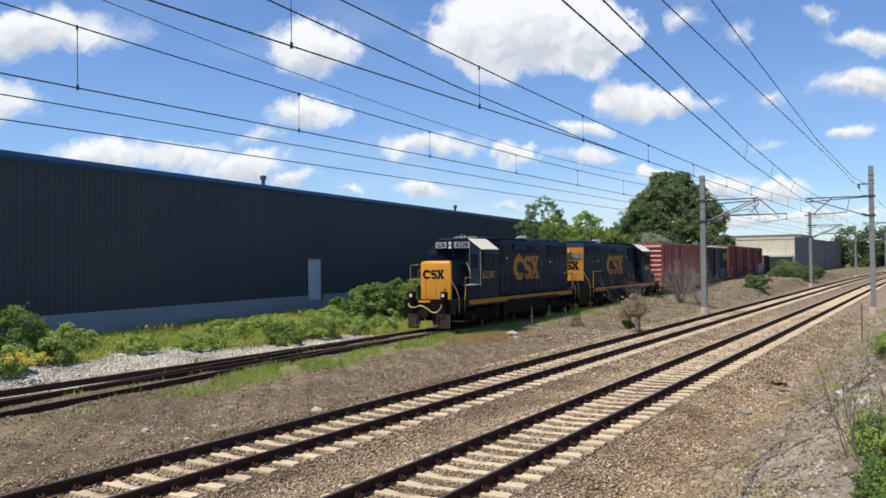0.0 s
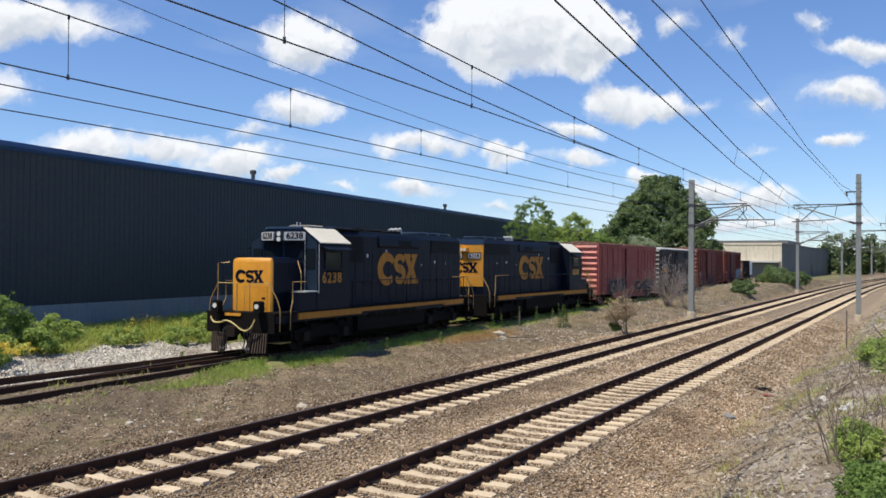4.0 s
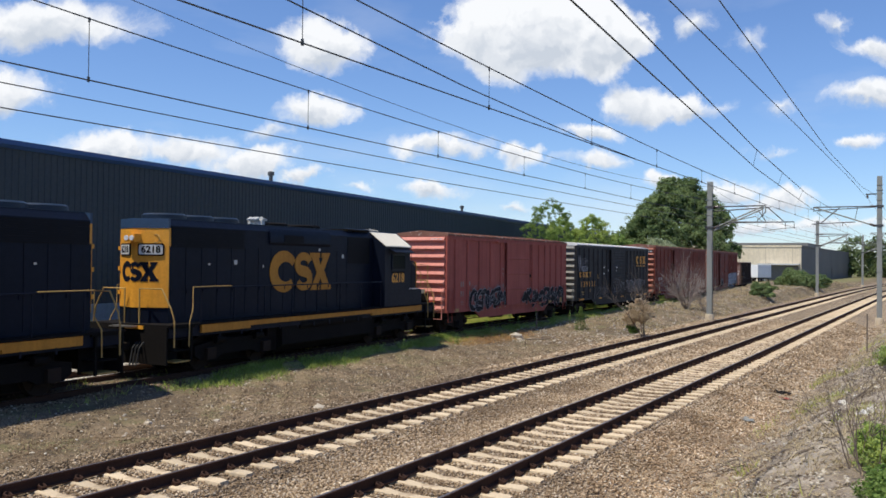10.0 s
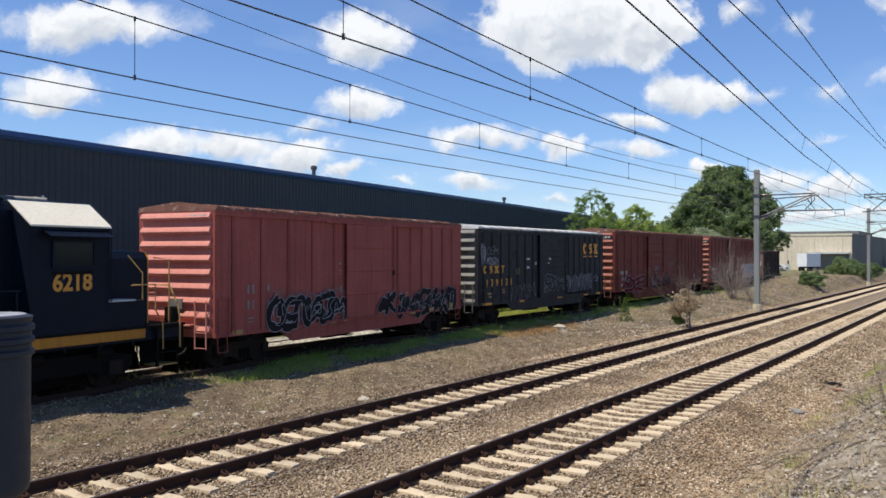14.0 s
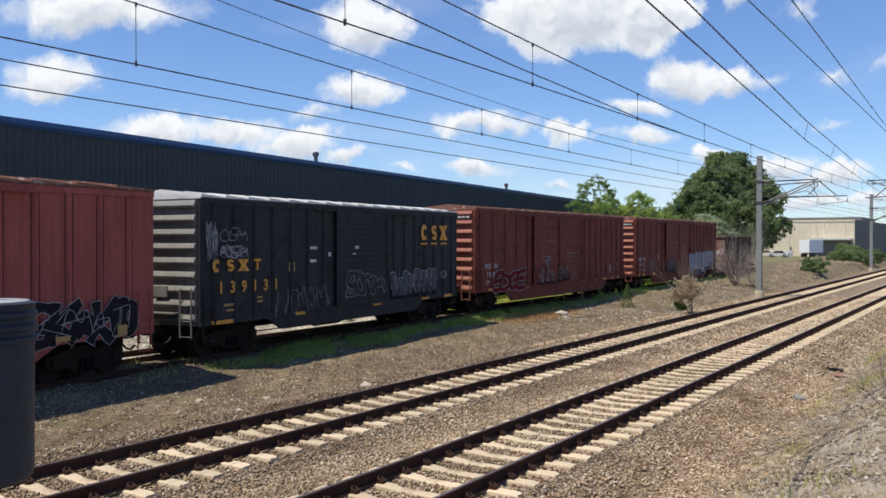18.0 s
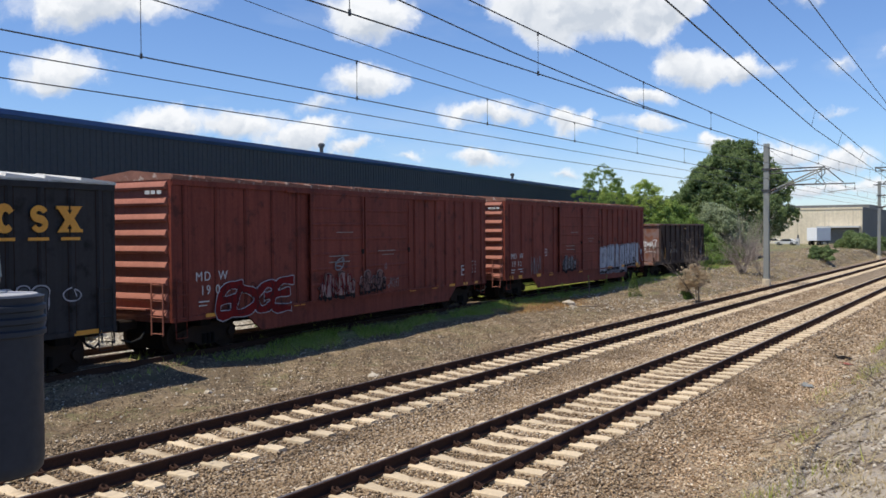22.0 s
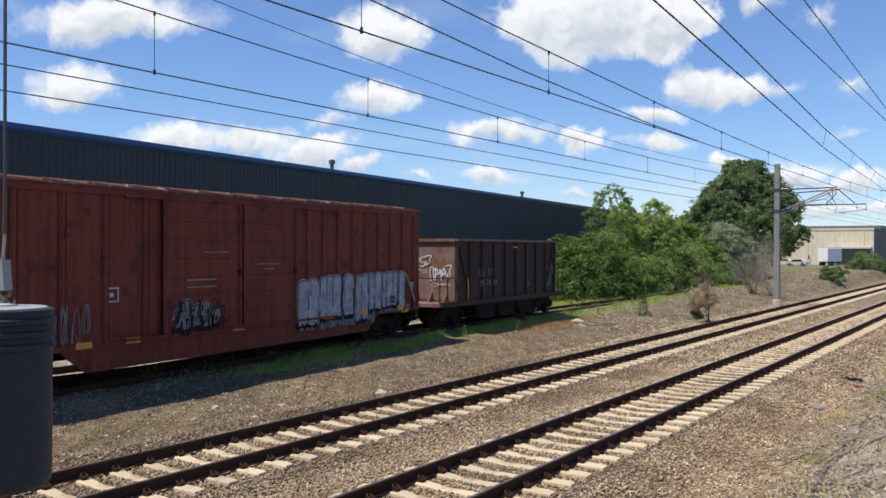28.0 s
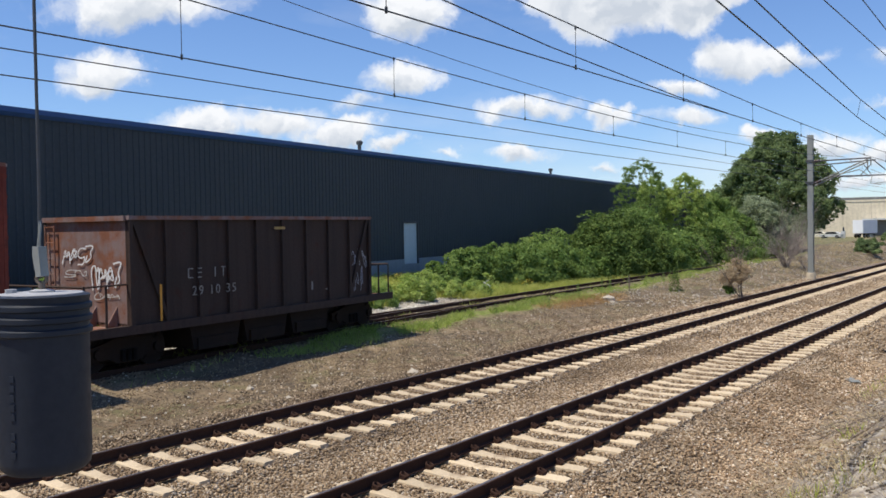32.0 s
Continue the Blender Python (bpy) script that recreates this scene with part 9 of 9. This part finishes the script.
def weed_stalk(x, y, h):
    zb = gz(x, y)
    w = thing("weed", "tall single weed stalk with narrow leaves beside the siding", "weed", m=pose(x, y, zb), group="tall weeds")
    part("stem", Mesh().tube([(0, 0, -0.02), (0.02, 0.01, h * 0.5), (0.0, 0.03, h)], 0.008, 5), LEAF_MID, w)
    n = 70
    z = RNG.uniform(0.05, h, n)
    a = RNG.uniform(0, 6.28, n)
    rr = 0.16 * (1 - z / h * 0.75)
    pts = np.stack([np.cos(a) * rr * RNG.uniform(0.3, 1, n), np.sin(a) * rr * RNG.uniform(0.3, 1, n), z], 1)
    v, f = leaves(RNG, pts, 0.045, 0.4, 0.3)
    part("leaf_spray", cloud_mesh("leaf_spray", v, f, LEAF_MID), LEAF_MID, w)


for _x, _y, _h in ((-19.3, 30.5, 0.45), (-20.1, 39.5, 0.75), (-20.0, 42.0, 0.9), (-20.2, 43.5, 0.7), (-19.6, 47.0, 1.0), (-19.4, 49.0, 0.8), (-18.3, 25.0, 0.4), (-19.0, 34.5, 0.5), (-20.2, 52.0, 0.9), (-19.9, 45.2, 1.1), (-20.0, 55.0, 0.9), (-22.6, 22.4, 0.4)):
    weed_stalk(_x, _y, _h)


def rock(label, x, y, r, material, name="rock"):
    bm = bmesh.new()
    bmesh.ops.create_icosphere(bm, subdivisions=1, radius=r * 0.72)
    for v in bm.verts:
        q = 1 + 0.8 * noise.noise(v.co / r * 1.4 + Vector((x, y, 0))) + 0.5 * noise.noise(v.co / r * 3.1 + Vector((y, x, 3)))
        v.co = Vector((v.co.x * q * 1.15, v.co.y * q * 0.85, v.co.z * q * 0.62))
    me = bpy.data.meshes.new(name)
    bm.to_mesh(me)
    bm.free()
    me.materials.append(material)
    return thing(name, label, "rock", m=pose(x, y, gz(x, y) + r * 0.12, 0, 0, x * 97 % 360), mesh=me, group="loose rocks")


for _x, _y, _r in ((-13.2, 17.0, 0.22), (-18.7, 40.0, 0.44), (-18.2, 39.4, 0.18), (-19.0, 40.9, 0.2), (-14.9, 15.3, 0.12), (-15.9, 14.2, 0.13), (-13.6, 13.2, 0.11), (-16.4, 17.5, 0.09), (-15.2, 12.9, 0.08), (-13.9, 20.5, 0.08), (-17.2, 26.0, 0.10)):
    rock("pale weathered rock lying on the cinder ground", _x, _y, _r, PALE_STONE)
for _x, _y, _r in ((-3.6, 24.3, 0.14), (-3.3, 21.5, 0.10), (-2.9, 23.6, 0.17), (-2.2, 18.0, 0.15), (-1.9, 17.7, 0.12), (-2.4, 12.6, 0.09), (-3.2, 14.6, 0.07), (-1.9, 10.4, 0.11), (-2.1, 28.5, 0.18), (-2.9, 31.0, 0.2), (-1.6, 14.1, 0.10), (-3.5, 10.9, 0.08), (-1.4, 8.1, 0.09), (-2.8, 9.2, 0.06)):
    rock("pale rock on the near bank", _x, _y, _r, PALE_STONE)


def stick(x, y, length, ang, r):
    m = Mesh()
    c, s = math.cos(ang), math.sin(ang)
    pts = []
    for k in range(6):
        t = (k / 5 - 0.5) * length
        px, py = x + c * t, y + s * t
        pts.append((px, py, gz(px, py) + r + 0.015 * math.sin(k * 2.1)))
    m.tube(pts, r * 0.6, 6)
    thing("fallen_branch", "grey dry fallen branch lying on the bank", "branch", mesh=m, material=TWIG, group="fallen branches")


for _x, _y, _l, _a, _r in ((-2.4, 10.6, 1.0, 1.1, 0.014), (-2.0, 11.8, 0.9, 0.9, 0.012), (-2.9, 14.8, 1.2, 1.3, 0.014), (-1.5, 16.5, 1.5, 0.8, 0.02), (-2.7, 13.3, 0.7, 0.4, 0.010), (-3.1, 11.9, 0.5, 1.5, 0.010), (-17.9, 39.9, 1.4, 0.3, 0.05), (-17.5, 40.3, 1.0, -0.4, 0.04), (-17.3, 40.9, 0.8, 0.1, 0.045), (-1.9, 20.0, 1.6, 0.7, 0.03)):
    stick(_x, _y, _l, _a, _r)


_r = np.random.default_rng(33)
for _k in range(70):
    _y = 8.5 + 26 * _r.uniform() ** 1.3
    stick(-3.9 + 3.0 * _r.uniform(), _y, _r.uniform(0.3, 1.1), _r.normal(0.9, 0.7), _r.uniform(0.008, 0.02))
for _k in range(18):
    _g = _r.normal(0, 0.32)
    rock("white broken stone in a heap of rubble on the near bank", -1.6 + _g * 1.4, 19.5 + _g * 2 + _r.normal(0, 2.6), _r.uniform(0.05, 0.15), WHITE_STONE)
for _k in range(34):
    _y = 9 + 26 * _r.uniform() ** 1.3
    rock("small pale broken stone on the near bank", -4.4 + 3.4 * _r.uniform(), _y, _r.uniform(0.05, 0.12), PALE_STONE)


stick(-2.2, 14.3, 0.95, 0.05, 0.035)
stick(-4.0, 18.7, 1.3, 1.57, 0.025)
stick(-2.5, 15.2, 0.8, 0.5, 0.03)


def debris(x, y, s, material, label, ang):
    """A torn scrap of rubbish, crumpled and lying flat."""
    bm = bmesh.new()
    bmesh.ops.create_grid(bm, x_segments=5, y_segments=4, size=s)
    for v in bm.verts:
        v.co = Vector((v.co.x * 1.5 + 0.3 * s * noise.noise(v.co * 9 / s), v.co.y, 0.28 * s * noise.noise(v.co * 2.3 / s + Vector((x, y, 0))) + 0.1 * s))
    bmesh.ops.solidify(bm, geom=bm.faces[:], thickness=0.008)
    me = bpy.data.meshes.new("litter_scrap")
    bm.to_mesh(me)
    bm.free()
    me.materials.append(material)
    thing("litter_scrap", label, "litter", m=pose(x, y, gz(x, y) + 0.02, 4, 10, ang), mesh=me, group="scraps of rubbish")


for _x, _y, _s, _m, _l in ((-4.3, 28.5, 0.26, BLACK, "torn black plastic lying on the bank"), (-4.0, 27.3, 0.14, RED_CAR, "rusty red scrap lying on the bank"), (-4.25, 23.1, 0.20, GALV, "crumpled grey metal scrap on the bank"), (-1.25, 17.5, 0.09, PALE, "white plastic scrap on the bank"),
                           (-1.75, 17.8, 0.10, BLACK, "torn black plastic lying on the bank"), (-2.1, 26.5, 0.1, PALE, "white plastic scrap on the bank"), (-3.2, 19.0, 0.08, PALE, "white plastic scrap on the bank")):
    debris(_x, _y, _s, _m, _l, _x * 77)


def switch_marker():
    x, y = -25.2, 39.0
    z = gz(x, y)
    s = thing("switch_marker", "small white crossed marker on a low stand beside the siding", "railway marker", m=pose(x, y, z))
    part("stand", Mesh().box(-0.20, 0.26, -0.14, 0.14, 0.0, 0.16).cyl((0, 0, 0.1), (0, 0, 0.75), 0.035, n=8), DARK_STEEL, s)
    part("arm", Mesh().tube([(-0.30, -0.06, 0.38), (0.16, -0.06, 0.86)], 0.045, 6), PALE, s)
    part("arm", Mesh().tube([(-0.10, -0.12, 0.70), (0.32, -0.12, 0.46)], 0.042, 6), PALE, s)
    part("target", Mesh().box(-0.12, 0.10, -0.10, -0.07, 0.50, 0.66), PALE, s)


switch_marker()


def stake(x, y, h):
    thing("wooden_stake", "thin weathered wooden stake on the near bank", "stake", m=pose(x, y, gz(x, y)), mesh=Mesh().box(-0.025, 0.025, -0.025, 0.025, -0.1, h), material=TWIG)


stake(-2.6, 37.0, 1.5)
stake(-19.6, 44.6, 0.9)

# ---- pieces of the tracks: ties, clips and ballast ----


def tie_mesh(material):
    """A concrete tie: wide under the rails, waisted in the middle, chamfered."""
    m = Mesh()
    st = [(-1.29, 0.10, -0.185), (-1.18, 0.115, -0.172), (-0.55, 0.115, -0.178), (-0.28, 0.095, -0.205), (0.28, 0.095, -0.205), (0.55, 0.115, -0.178), (1.18, 0.115, -0.172), (1.29, 0.10, -0.185)]
    vs = []
    for x, w, z in st:
        vs += [(x, -w - 0.03, -0.40), (x, -w, z - 0.015), (x, -w + 0.02, z), (x, w - 0.02, z), (x, w, z - 0.015), (x, w + 0.03, -0.40)]
    fs = []
    for k in range(len(st) - 1):
        fs += [(k * 6 + i, (k + 1) * 6 + i, (k + 1) * 6 + i + 1, k * 6 + i + 1) for i in range(5)]
    fs += [(0, 1, 2, 3, 4, 5), tuple(range((len(st) - 1) * 6 + 5, (len(st) - 1) * 6 - 1, -1))]
    m.add(vs, fs)
    return m.data("tie", material, smooth=False)


def clip_mesh():
    """A sprung steel rail clip on its shoulder."""
    m = Mesh().box(-0.055, 0.055, -0.05, 0.05, -0.185, -0.135)
    m.tube([(-0.06, -0.045, -0.14), (0.03, -0.05, -0.105), (0.05, 0.0, -0.095), (0.02, 0.045, -0.11), (-0.06, 0.03, -0.14)], 0.018, 5)
    return m.data("rail_clip", RAIL, smooth=False)


TIE, CLIP = tie_mesh(CONCRETE_TIE), clip_mesh()
TIE_STEP = 0.61
for _track, _x, _y0 in ((TRACK_FAR, FAR_X, 8.62), (TRACK_NEAR, NEAR_X, 8.35)):
    _r = np.random.default_rng(int(-_x * 10))
    _far = Mesh()
    _k0 = -int((_y0 + 4) / TIE_STEP)
    for _k in range(_k0, _k0 + 470):
        _y = _y0 + _k * TIE_STEP
        if _k < _k0 + 190:
            _t = part("tie", TIE, CONCRETE_TIE, _track, at=pose(_x + _r.normal(0, 0.012), _y + _r.normal(0, 0.008), _r.normal(0, 0.004) - 0.004, 0, 0, _r.normal(0, 0.35)))
            if 3 < _y < 42:
                for _s in (-1, 1):
                    for _q in (-1, 1):
                        part("rail_clip", CLIP, RAIL, _t, at=Matrix.Translation((_s * GAUGE / 2 + _q * 0.105, 0, 0)) @ Matrix.Rotation(0 if _q < 0 else math.pi, 4, "Z"))
        else:
            _xx = main_x(_x, _y)
            _far.box(_xx - 1.29, _xx + 1.29, _y - 0.11, _y + 0.11, -0.3, -0.178)
    tagged(part("far_ties", _far, CONCRETE_TIE, _track), kind="stuff")
    # clips past the near stretch
    _c = Mesh()
    for _k in range(_k0, _k0 + 190):
        _y = _y0 + _k * TIE_STEP
        if _y >= 42:
            for _s in (-1, 1):
                for _q in (-1, 1):
                    _a = _x + _s * GAUGE / 2 + _q * 0.105
                    _c.box(_a - 0.05, _a + 0.05, _y - 0.05, _y + 0.05, -0.19, -0.10)
    tagged(part("far_clips", _c, RAIL, _track), kind="stuff")

_wood = [Mesh().box(-1.3, 1.3, -0.11 - 0.01 * k, 0.11, -0.42, -0.185 - 0.01 * k, 0.0).data("wooden_tie", WOOD_TIE, smooth=False) for k in range(3)]
for _k in range(230):
    _y = -4 + _k * 0.55
    _sx, _dx = float(siding_x(_y)), float(siding_x(_y + 0.5) - siding_x(_y - 0.5))
    part("wooden_tie", _wood[_k % 3], WOOD_TIE, SIDING, at=pose(_sx + RNG.normal(0, 0.05), _y + RNG.normal(0, 0.03), RNG.normal(-0.02, 0.015), 0, 0, math.degrees(math.atan(-_dx)) + RNG.normal(0, 1.2)))


def stones(name, label, pos, size, material, parent=None):
    """Broken stones: squashed, twisted octahedra."""
    n = len(pos)
    base = np.array([(1, 0, 0), (-1, 0, 0), (0, 1, 0), (0, -1, 0), (0, 0, 1), (0, 0, -1.0)])
    v = base[None] * RNG.uniform(0.55, 1.25, (n, 6, 1)) + RNG.normal(0, 0.18, (n, 6, 3))
    q = RNG.normal(size=(n, 4))
    q /= np.linalg.norm(q, axis=1)[:, None]
    w, x, y, z = q.T
    R = np.stack([1 - 2 * (y * y + z * z), 2 * (x * y - z * w), 2 * (x * z + y * w), 2 * (x * y + z * w), 1 - 2 * (x * x + z * z), 2 * (y * z - x * w),
                  2 * (x * z - y * w), 2 * (y * z + x * w), 1 - 2 * (x * x + y * y)], 1).reshape(n, 3, 3)
    v = np.einsum("nij,nkj->nki", R, v) * (size * RNG.uniform(0.55, 1.3, (n, 1)))[:, None, :] * np.array([1, 1, 0.8])
    v += pos[:, None, :]
    tri = np.array([(0, 2, 4), (2, 1, 4), (1, 3, 4), (3, 0, 4), (2, 0, 5), (1, 2, 5), (3, 1, 5), (0, 3, 5)])
    f = (tri[None] + 6 * np.arange(n)[:, None, None]).reshape(-1, 3)
    me = cloud_mesh(name, v.reshape(-1, 3), f, material)
    return thing(name, label, "ballast", mesh=me, kind="stuff")


def stone_mat():
    m = bpy.data.materials.new("broken_ballast")
    m.use_nodes = True
    nt = m.node_tree
    b = nt.nodes["Principled BSDF"]
    g = nt.nodes.new("ShaderNodeNewGeometry")
    r = nt.nodes.new("ShaderNodeValToRGB")
    cr = r.color_ramp
    cr.elements[0].position, cr.elements[0].color = 0.0, (0.15, 0.102, 0.062, 1)
    cr.elements[1].position, cr.elements[1].color = 1.0, (0.68, 0.58, 0.44, 1)
    for p, c in ((0.35, (0.33, 0.235, 0.145, 1)), (0.65, (0.44, 0.33, 0.21, 1)), (0.90, (0.52, 0.42, 0.31, 1))):
        e = cr.elements.new(p)
        e.color = c
    nt.links.new(g.outputs["Random Per Island"], r.inputs[0])
    # dust and brown stains in patches over the stones
    tc, no, mr, mx = (nt.nodes.new(k) for k in ("ShaderNodeTexCoord", "ShaderNodeTexNoise", "ShaderNodeMapRange", "ShaderNodeMix"))
    no.inputs["Scale"].default_value, no.inputs["Detail"].default_value = 0.55, 5.0
    mr.inputs["From Min"].default_value, mr.inputs["From Max"].default_value, mr.inputs["To Max"].default_value = 0.46, 0.66, 0.6
    mx.data_type = "RGBA"
    mx.inputs[7].default_value = (0.15, 0.10, 0.06, 1)
    nt.links.new(tc.outputs["Object"], no.inputs["Vector"])
    nt.links.new(no.outputs["Fac"], mr.inputs["Value"])
    nt.links.new(mr.outputs[0], mx.inputs[0])
    nt.links.new(r.outputs[0], mx.inputs[6])
    nt.links.new(mx.outputs[2], b.inputs["Base Color"])
    b.inputs["Roughness"].default_value = 0.95
    b.inputs["Specular IOR Level"].default_value = 0.2
    return m


BALLAST = stone_mat()


def shoulder_mat():
    m = BALLAST.copy()
    m.name = "fouled_ballast"
    cr = [n for n in m.node_tree.nodes if n.type == "VALTORGB"][0].color_ramp
    for e, c in zip(cr.elements, ((0.15, 0.098, 0.058), (0.37, 0.255, 0.155), (0.53, 0.385, 0.245), (0.63, 0.485, 0.33), (0.90, 0.80, 0.66))):
        e.color = (*c, 1)
    return m


def cinder_mat():
    m = BALLAST.copy()
    m.name = "brown_cinder"
    cr = [n for n in m.node_tree.nodes if n.type == "VALTORGB"][0].color_ramp
    for e, c in zip(cr.elements, ((0.056, 0.044, 0.032), (0.142, 0.106, 0.071), (0.235, 0.172, 0.110), (0.35, 0.26, 0.168), (0.62, 0.52, 0.39))):
        e.color = (*c, 1)
    return m



def rubble_mat():
    m = BALLAST.copy()
    m.name = "grey_rubble"
    cr = [n for n in m.node_tree.nodes if n.type == "VALTORGB"][0].color_ramp
    for e, c in zip(cr.elements, ((0.08, 0.066, 0.052), (0.22, 0.18, 0.14), (0.36, 0.305, 0.24), (0.52, 0.455, 0.38), (0.82, 0.77, 0.68))):
        e.color = (*c, 1)
    return m




def pale_gravel_mat():
    m = BALLAST.copy()
    m.name = "pale_gravel"
    cr = [n for n in m.node_tree.nodes if n.type == "VALTORGB"][0].color_ramp
    for e, c in zip(cr.elements, ((0.22, 0.195, 0.155), (0.45, 0.41, 0.34), (0.61, 0.56, 0.475), (0.72, 0.67, 0.58), (0.88, 0.84, 0.76))):
        e.color = (*c, 1)
    return m


def off_ties(x, y):
    """Keep stones off the tops of ties and rails."""
    ok = np.ones(len(x), bool)
    for tx, y0 in ((FAR_X, 8.62), (NEAR_X, 8.35)):
        inside = np.abs(x - tx) < 1.26
        ph = np.abs(((y - y0 + TIE_STEP / 2) % TIE_STEP) - TIE_STEP / 2)
        ok &= ~(inside & (ph < 0.125))
        ok &= ~(np.abs(np.abs(x - tx) - GAUGE / 2) < 0.09)
    return ok


_p = scatter(170000, -14.2, -2.4, 4.5, 26, lambda x, y: off_ties(x, y) & (RNG.uniform(size=len(x)) < 1 - 0.93 * smooth(-4.6, -2.8, x + 0.35 * np.sin(y * 0.8) + 0.2 * np.sin(y * 2.3))))
_p[:, 2] += RNG.uniform(0.0, 0.03, len(_p))
_m = _p[:, 0] > -5.15 + 0.3 * np.sin(_p[:, 1] * 0.6) + 0.25 * np.sin(_p[:, 1] * 1.7) + RNG.normal(0, 0.2, len(_p))
_d = _p[:, 0] < -12.75 + 0.25 * np.sin(_p[:, 1] * 0.9) + RNG.normal(0, 0.15, len(_p))
stones("ballast", "brown broken-stone ballast round the main lines", _p[~_m & ~_d], 0.028, BALLAST)
stones("dirty_ballast", "dark brown dirty ballast at the foot of the far track", _p[_d], 0.028, cinder_mat())
stones("dirty_ballast", "rusty brown fouled ballast on the shoulder", _p[_m], 0.026, shoulder_mat())
_p = scatter(44000, -14.0, -2.8, 26, 62, lambda x, y: off_ties(x, y) & (RNG.uniform(size=len(x)) < 1 - 0.93 * smooth(-4.8, -3.0, x)))
_p[:, 2] += 0.012
stones("ballast", "brown broken-stone ballast farther along the main lines", _p, 0.054, BALLAST)
_p = scatter(84000, -19.2, -13.6, 7, 44, lambda x, y: RNG.uniform(size=len(x)) < np.exp((x + 13.8) * 0.55) + 0.18 + 0.35 * smooth(0.0, 0.5, wobble(x, y, 0.6, 1.7)))
stones("loose_stones", "loose stones strewn over the cinder ground", _p, 0.029, cinder_mat())
_p = scatter(60000, -27.5, -20, 4, 50, lambda x, y: (x < siding_x(y) - 0.9) & (x > siding_x(y) + gravel_edge(y) - 0.3) & (RNG.uniform(size=len(x)) < 0.08 + 0.92 * smooth(40, 31, y)))
_q = scatter(26000, -23, -18, 4, 44, lambda x, y: np.abs(x - siding_x(y)) < 1.3)
_q = _q[RNG.uniform(size=len(_q)) < 0.8]
stones("siding_cinders", "dark brown cinders between the siding's rails", _q, 0.034, cinder_mat())
stones("siding_gravel", "pale grey gravel behind the siding", _p, 0.052, pale_gravel_mat())
_p = scatter(44000, -4.0, 0.8, 5, 40, lambda x, y: RNG.uniform(size=len(x)) < 0.25 + 0.7 * smooth(-0.1, 0.45, wobble(x, y, 0.9, 2.2)))
stones("bank_stones", "small grey and brown rubble on the near bank", _p, 0.027, rubble_mat())
_p = scatter(6500, -4.4, 0.6, 6, 36, lambda x, y: RNG.uniform(size=len(x)) < 0.2 + 0.8 * smooth(0.0, 0.5, wobble(x, y, 1.1, 0.4)))
RUBBLE_SMALL = np.concatenate([_p, scatter(900, -19, -13.6, 7, 46)])
stones("pale_chips", "pale stone chips strewn over bank and cinders", RUBBLE_SMALL, 0.038, mat("pale_chip", (0.60, 0.55, 0.46), (0.45, 0.39, 0.31), 0.95, big=3.0, small=30.0))
stones("bank_rubble", "pale rubble strewn over the far banks", RUBBLE, 0.07, mat("pale_rubble", (0.55, 0.50, 0.42), (0.38, 0.32, 0.25), 0.95, big=3.0, small=30.0))


# ---- what moves: the train along the siding ----
# metres along the siding of the red car's front end, second by second
RUN = [74.65, 71.27, 67.84, 64.4, 60.85, 57.22, 53.37, 49.28, 44.93, 40.33, 35.72, 31.12, 26.43, 21.83, 17.21, 12.73, 8.39, 3.93, -0.79, -5.45, -10.1,
       -14.86, -19.66, -24.48, -29.28, -34.0, -38.6, -43.12, -47.59, -52.12, -56.73, -61.34, -65.95]
RUN_M = np.gradient(np.array(RUN))


def run_at(t):
    i = min(int(t), 31)
    u = t - i
    return ((2 * u**3 - 3 * u**2 + 1) * RUN[i] + (u**3 - 2 * u**2 + u) * RUN_M[i] + (-2 * u**3 + 3 * u**2) * RUN[i + 1] + (u**3 - u**2) * RUN_M[i + 1])


# middle of each car behind the red car's front end, half the distance between its trucks, turned round or not
CONSIST = [(LOCO_A, -28.68, 5.15, False), (LOCO_B, -9.85, 5.15, True), (RED, 7.85, 6.0, False), (DARK, 25.2, 6.1, False),
           (BROWN_A, 44.5, 7.8, False), (BROWN_B, 65.75, 7.8, False), (HOPPER, 83.33, 4.7, False)]


def motions():
    for car, middle, half, turned in CONSIST:
        rows = []
        for k in range(65):
            t = k * 0.5
            y = run_at(t) + middle
            a, b = float(siding_x(y - half)), float(siding_x(y + half))
            yaw = math.degrees(math.atan2(-(b - a), 2 * half)) + (180 if turned else 0)
            rows.append((t, pose((a + b) / 2, y, 0, 0, 0, yaw)))
        walk(car, rows)
    for w, y, r in WHEELS:
        turned = w.parent.parent == LOCO_B
        rows = []
        for k in range(257):
            t = k * 0.125
            ang = math.degrees((run_at(t) - RUN[0]) / r) * (1 if turned else -1)
            rows.append((t, Matrix.Translation((0, y, r)) @ Matrix.Rotation(radians(ang), 4, "X")))
        walk(w, rows)


motions()
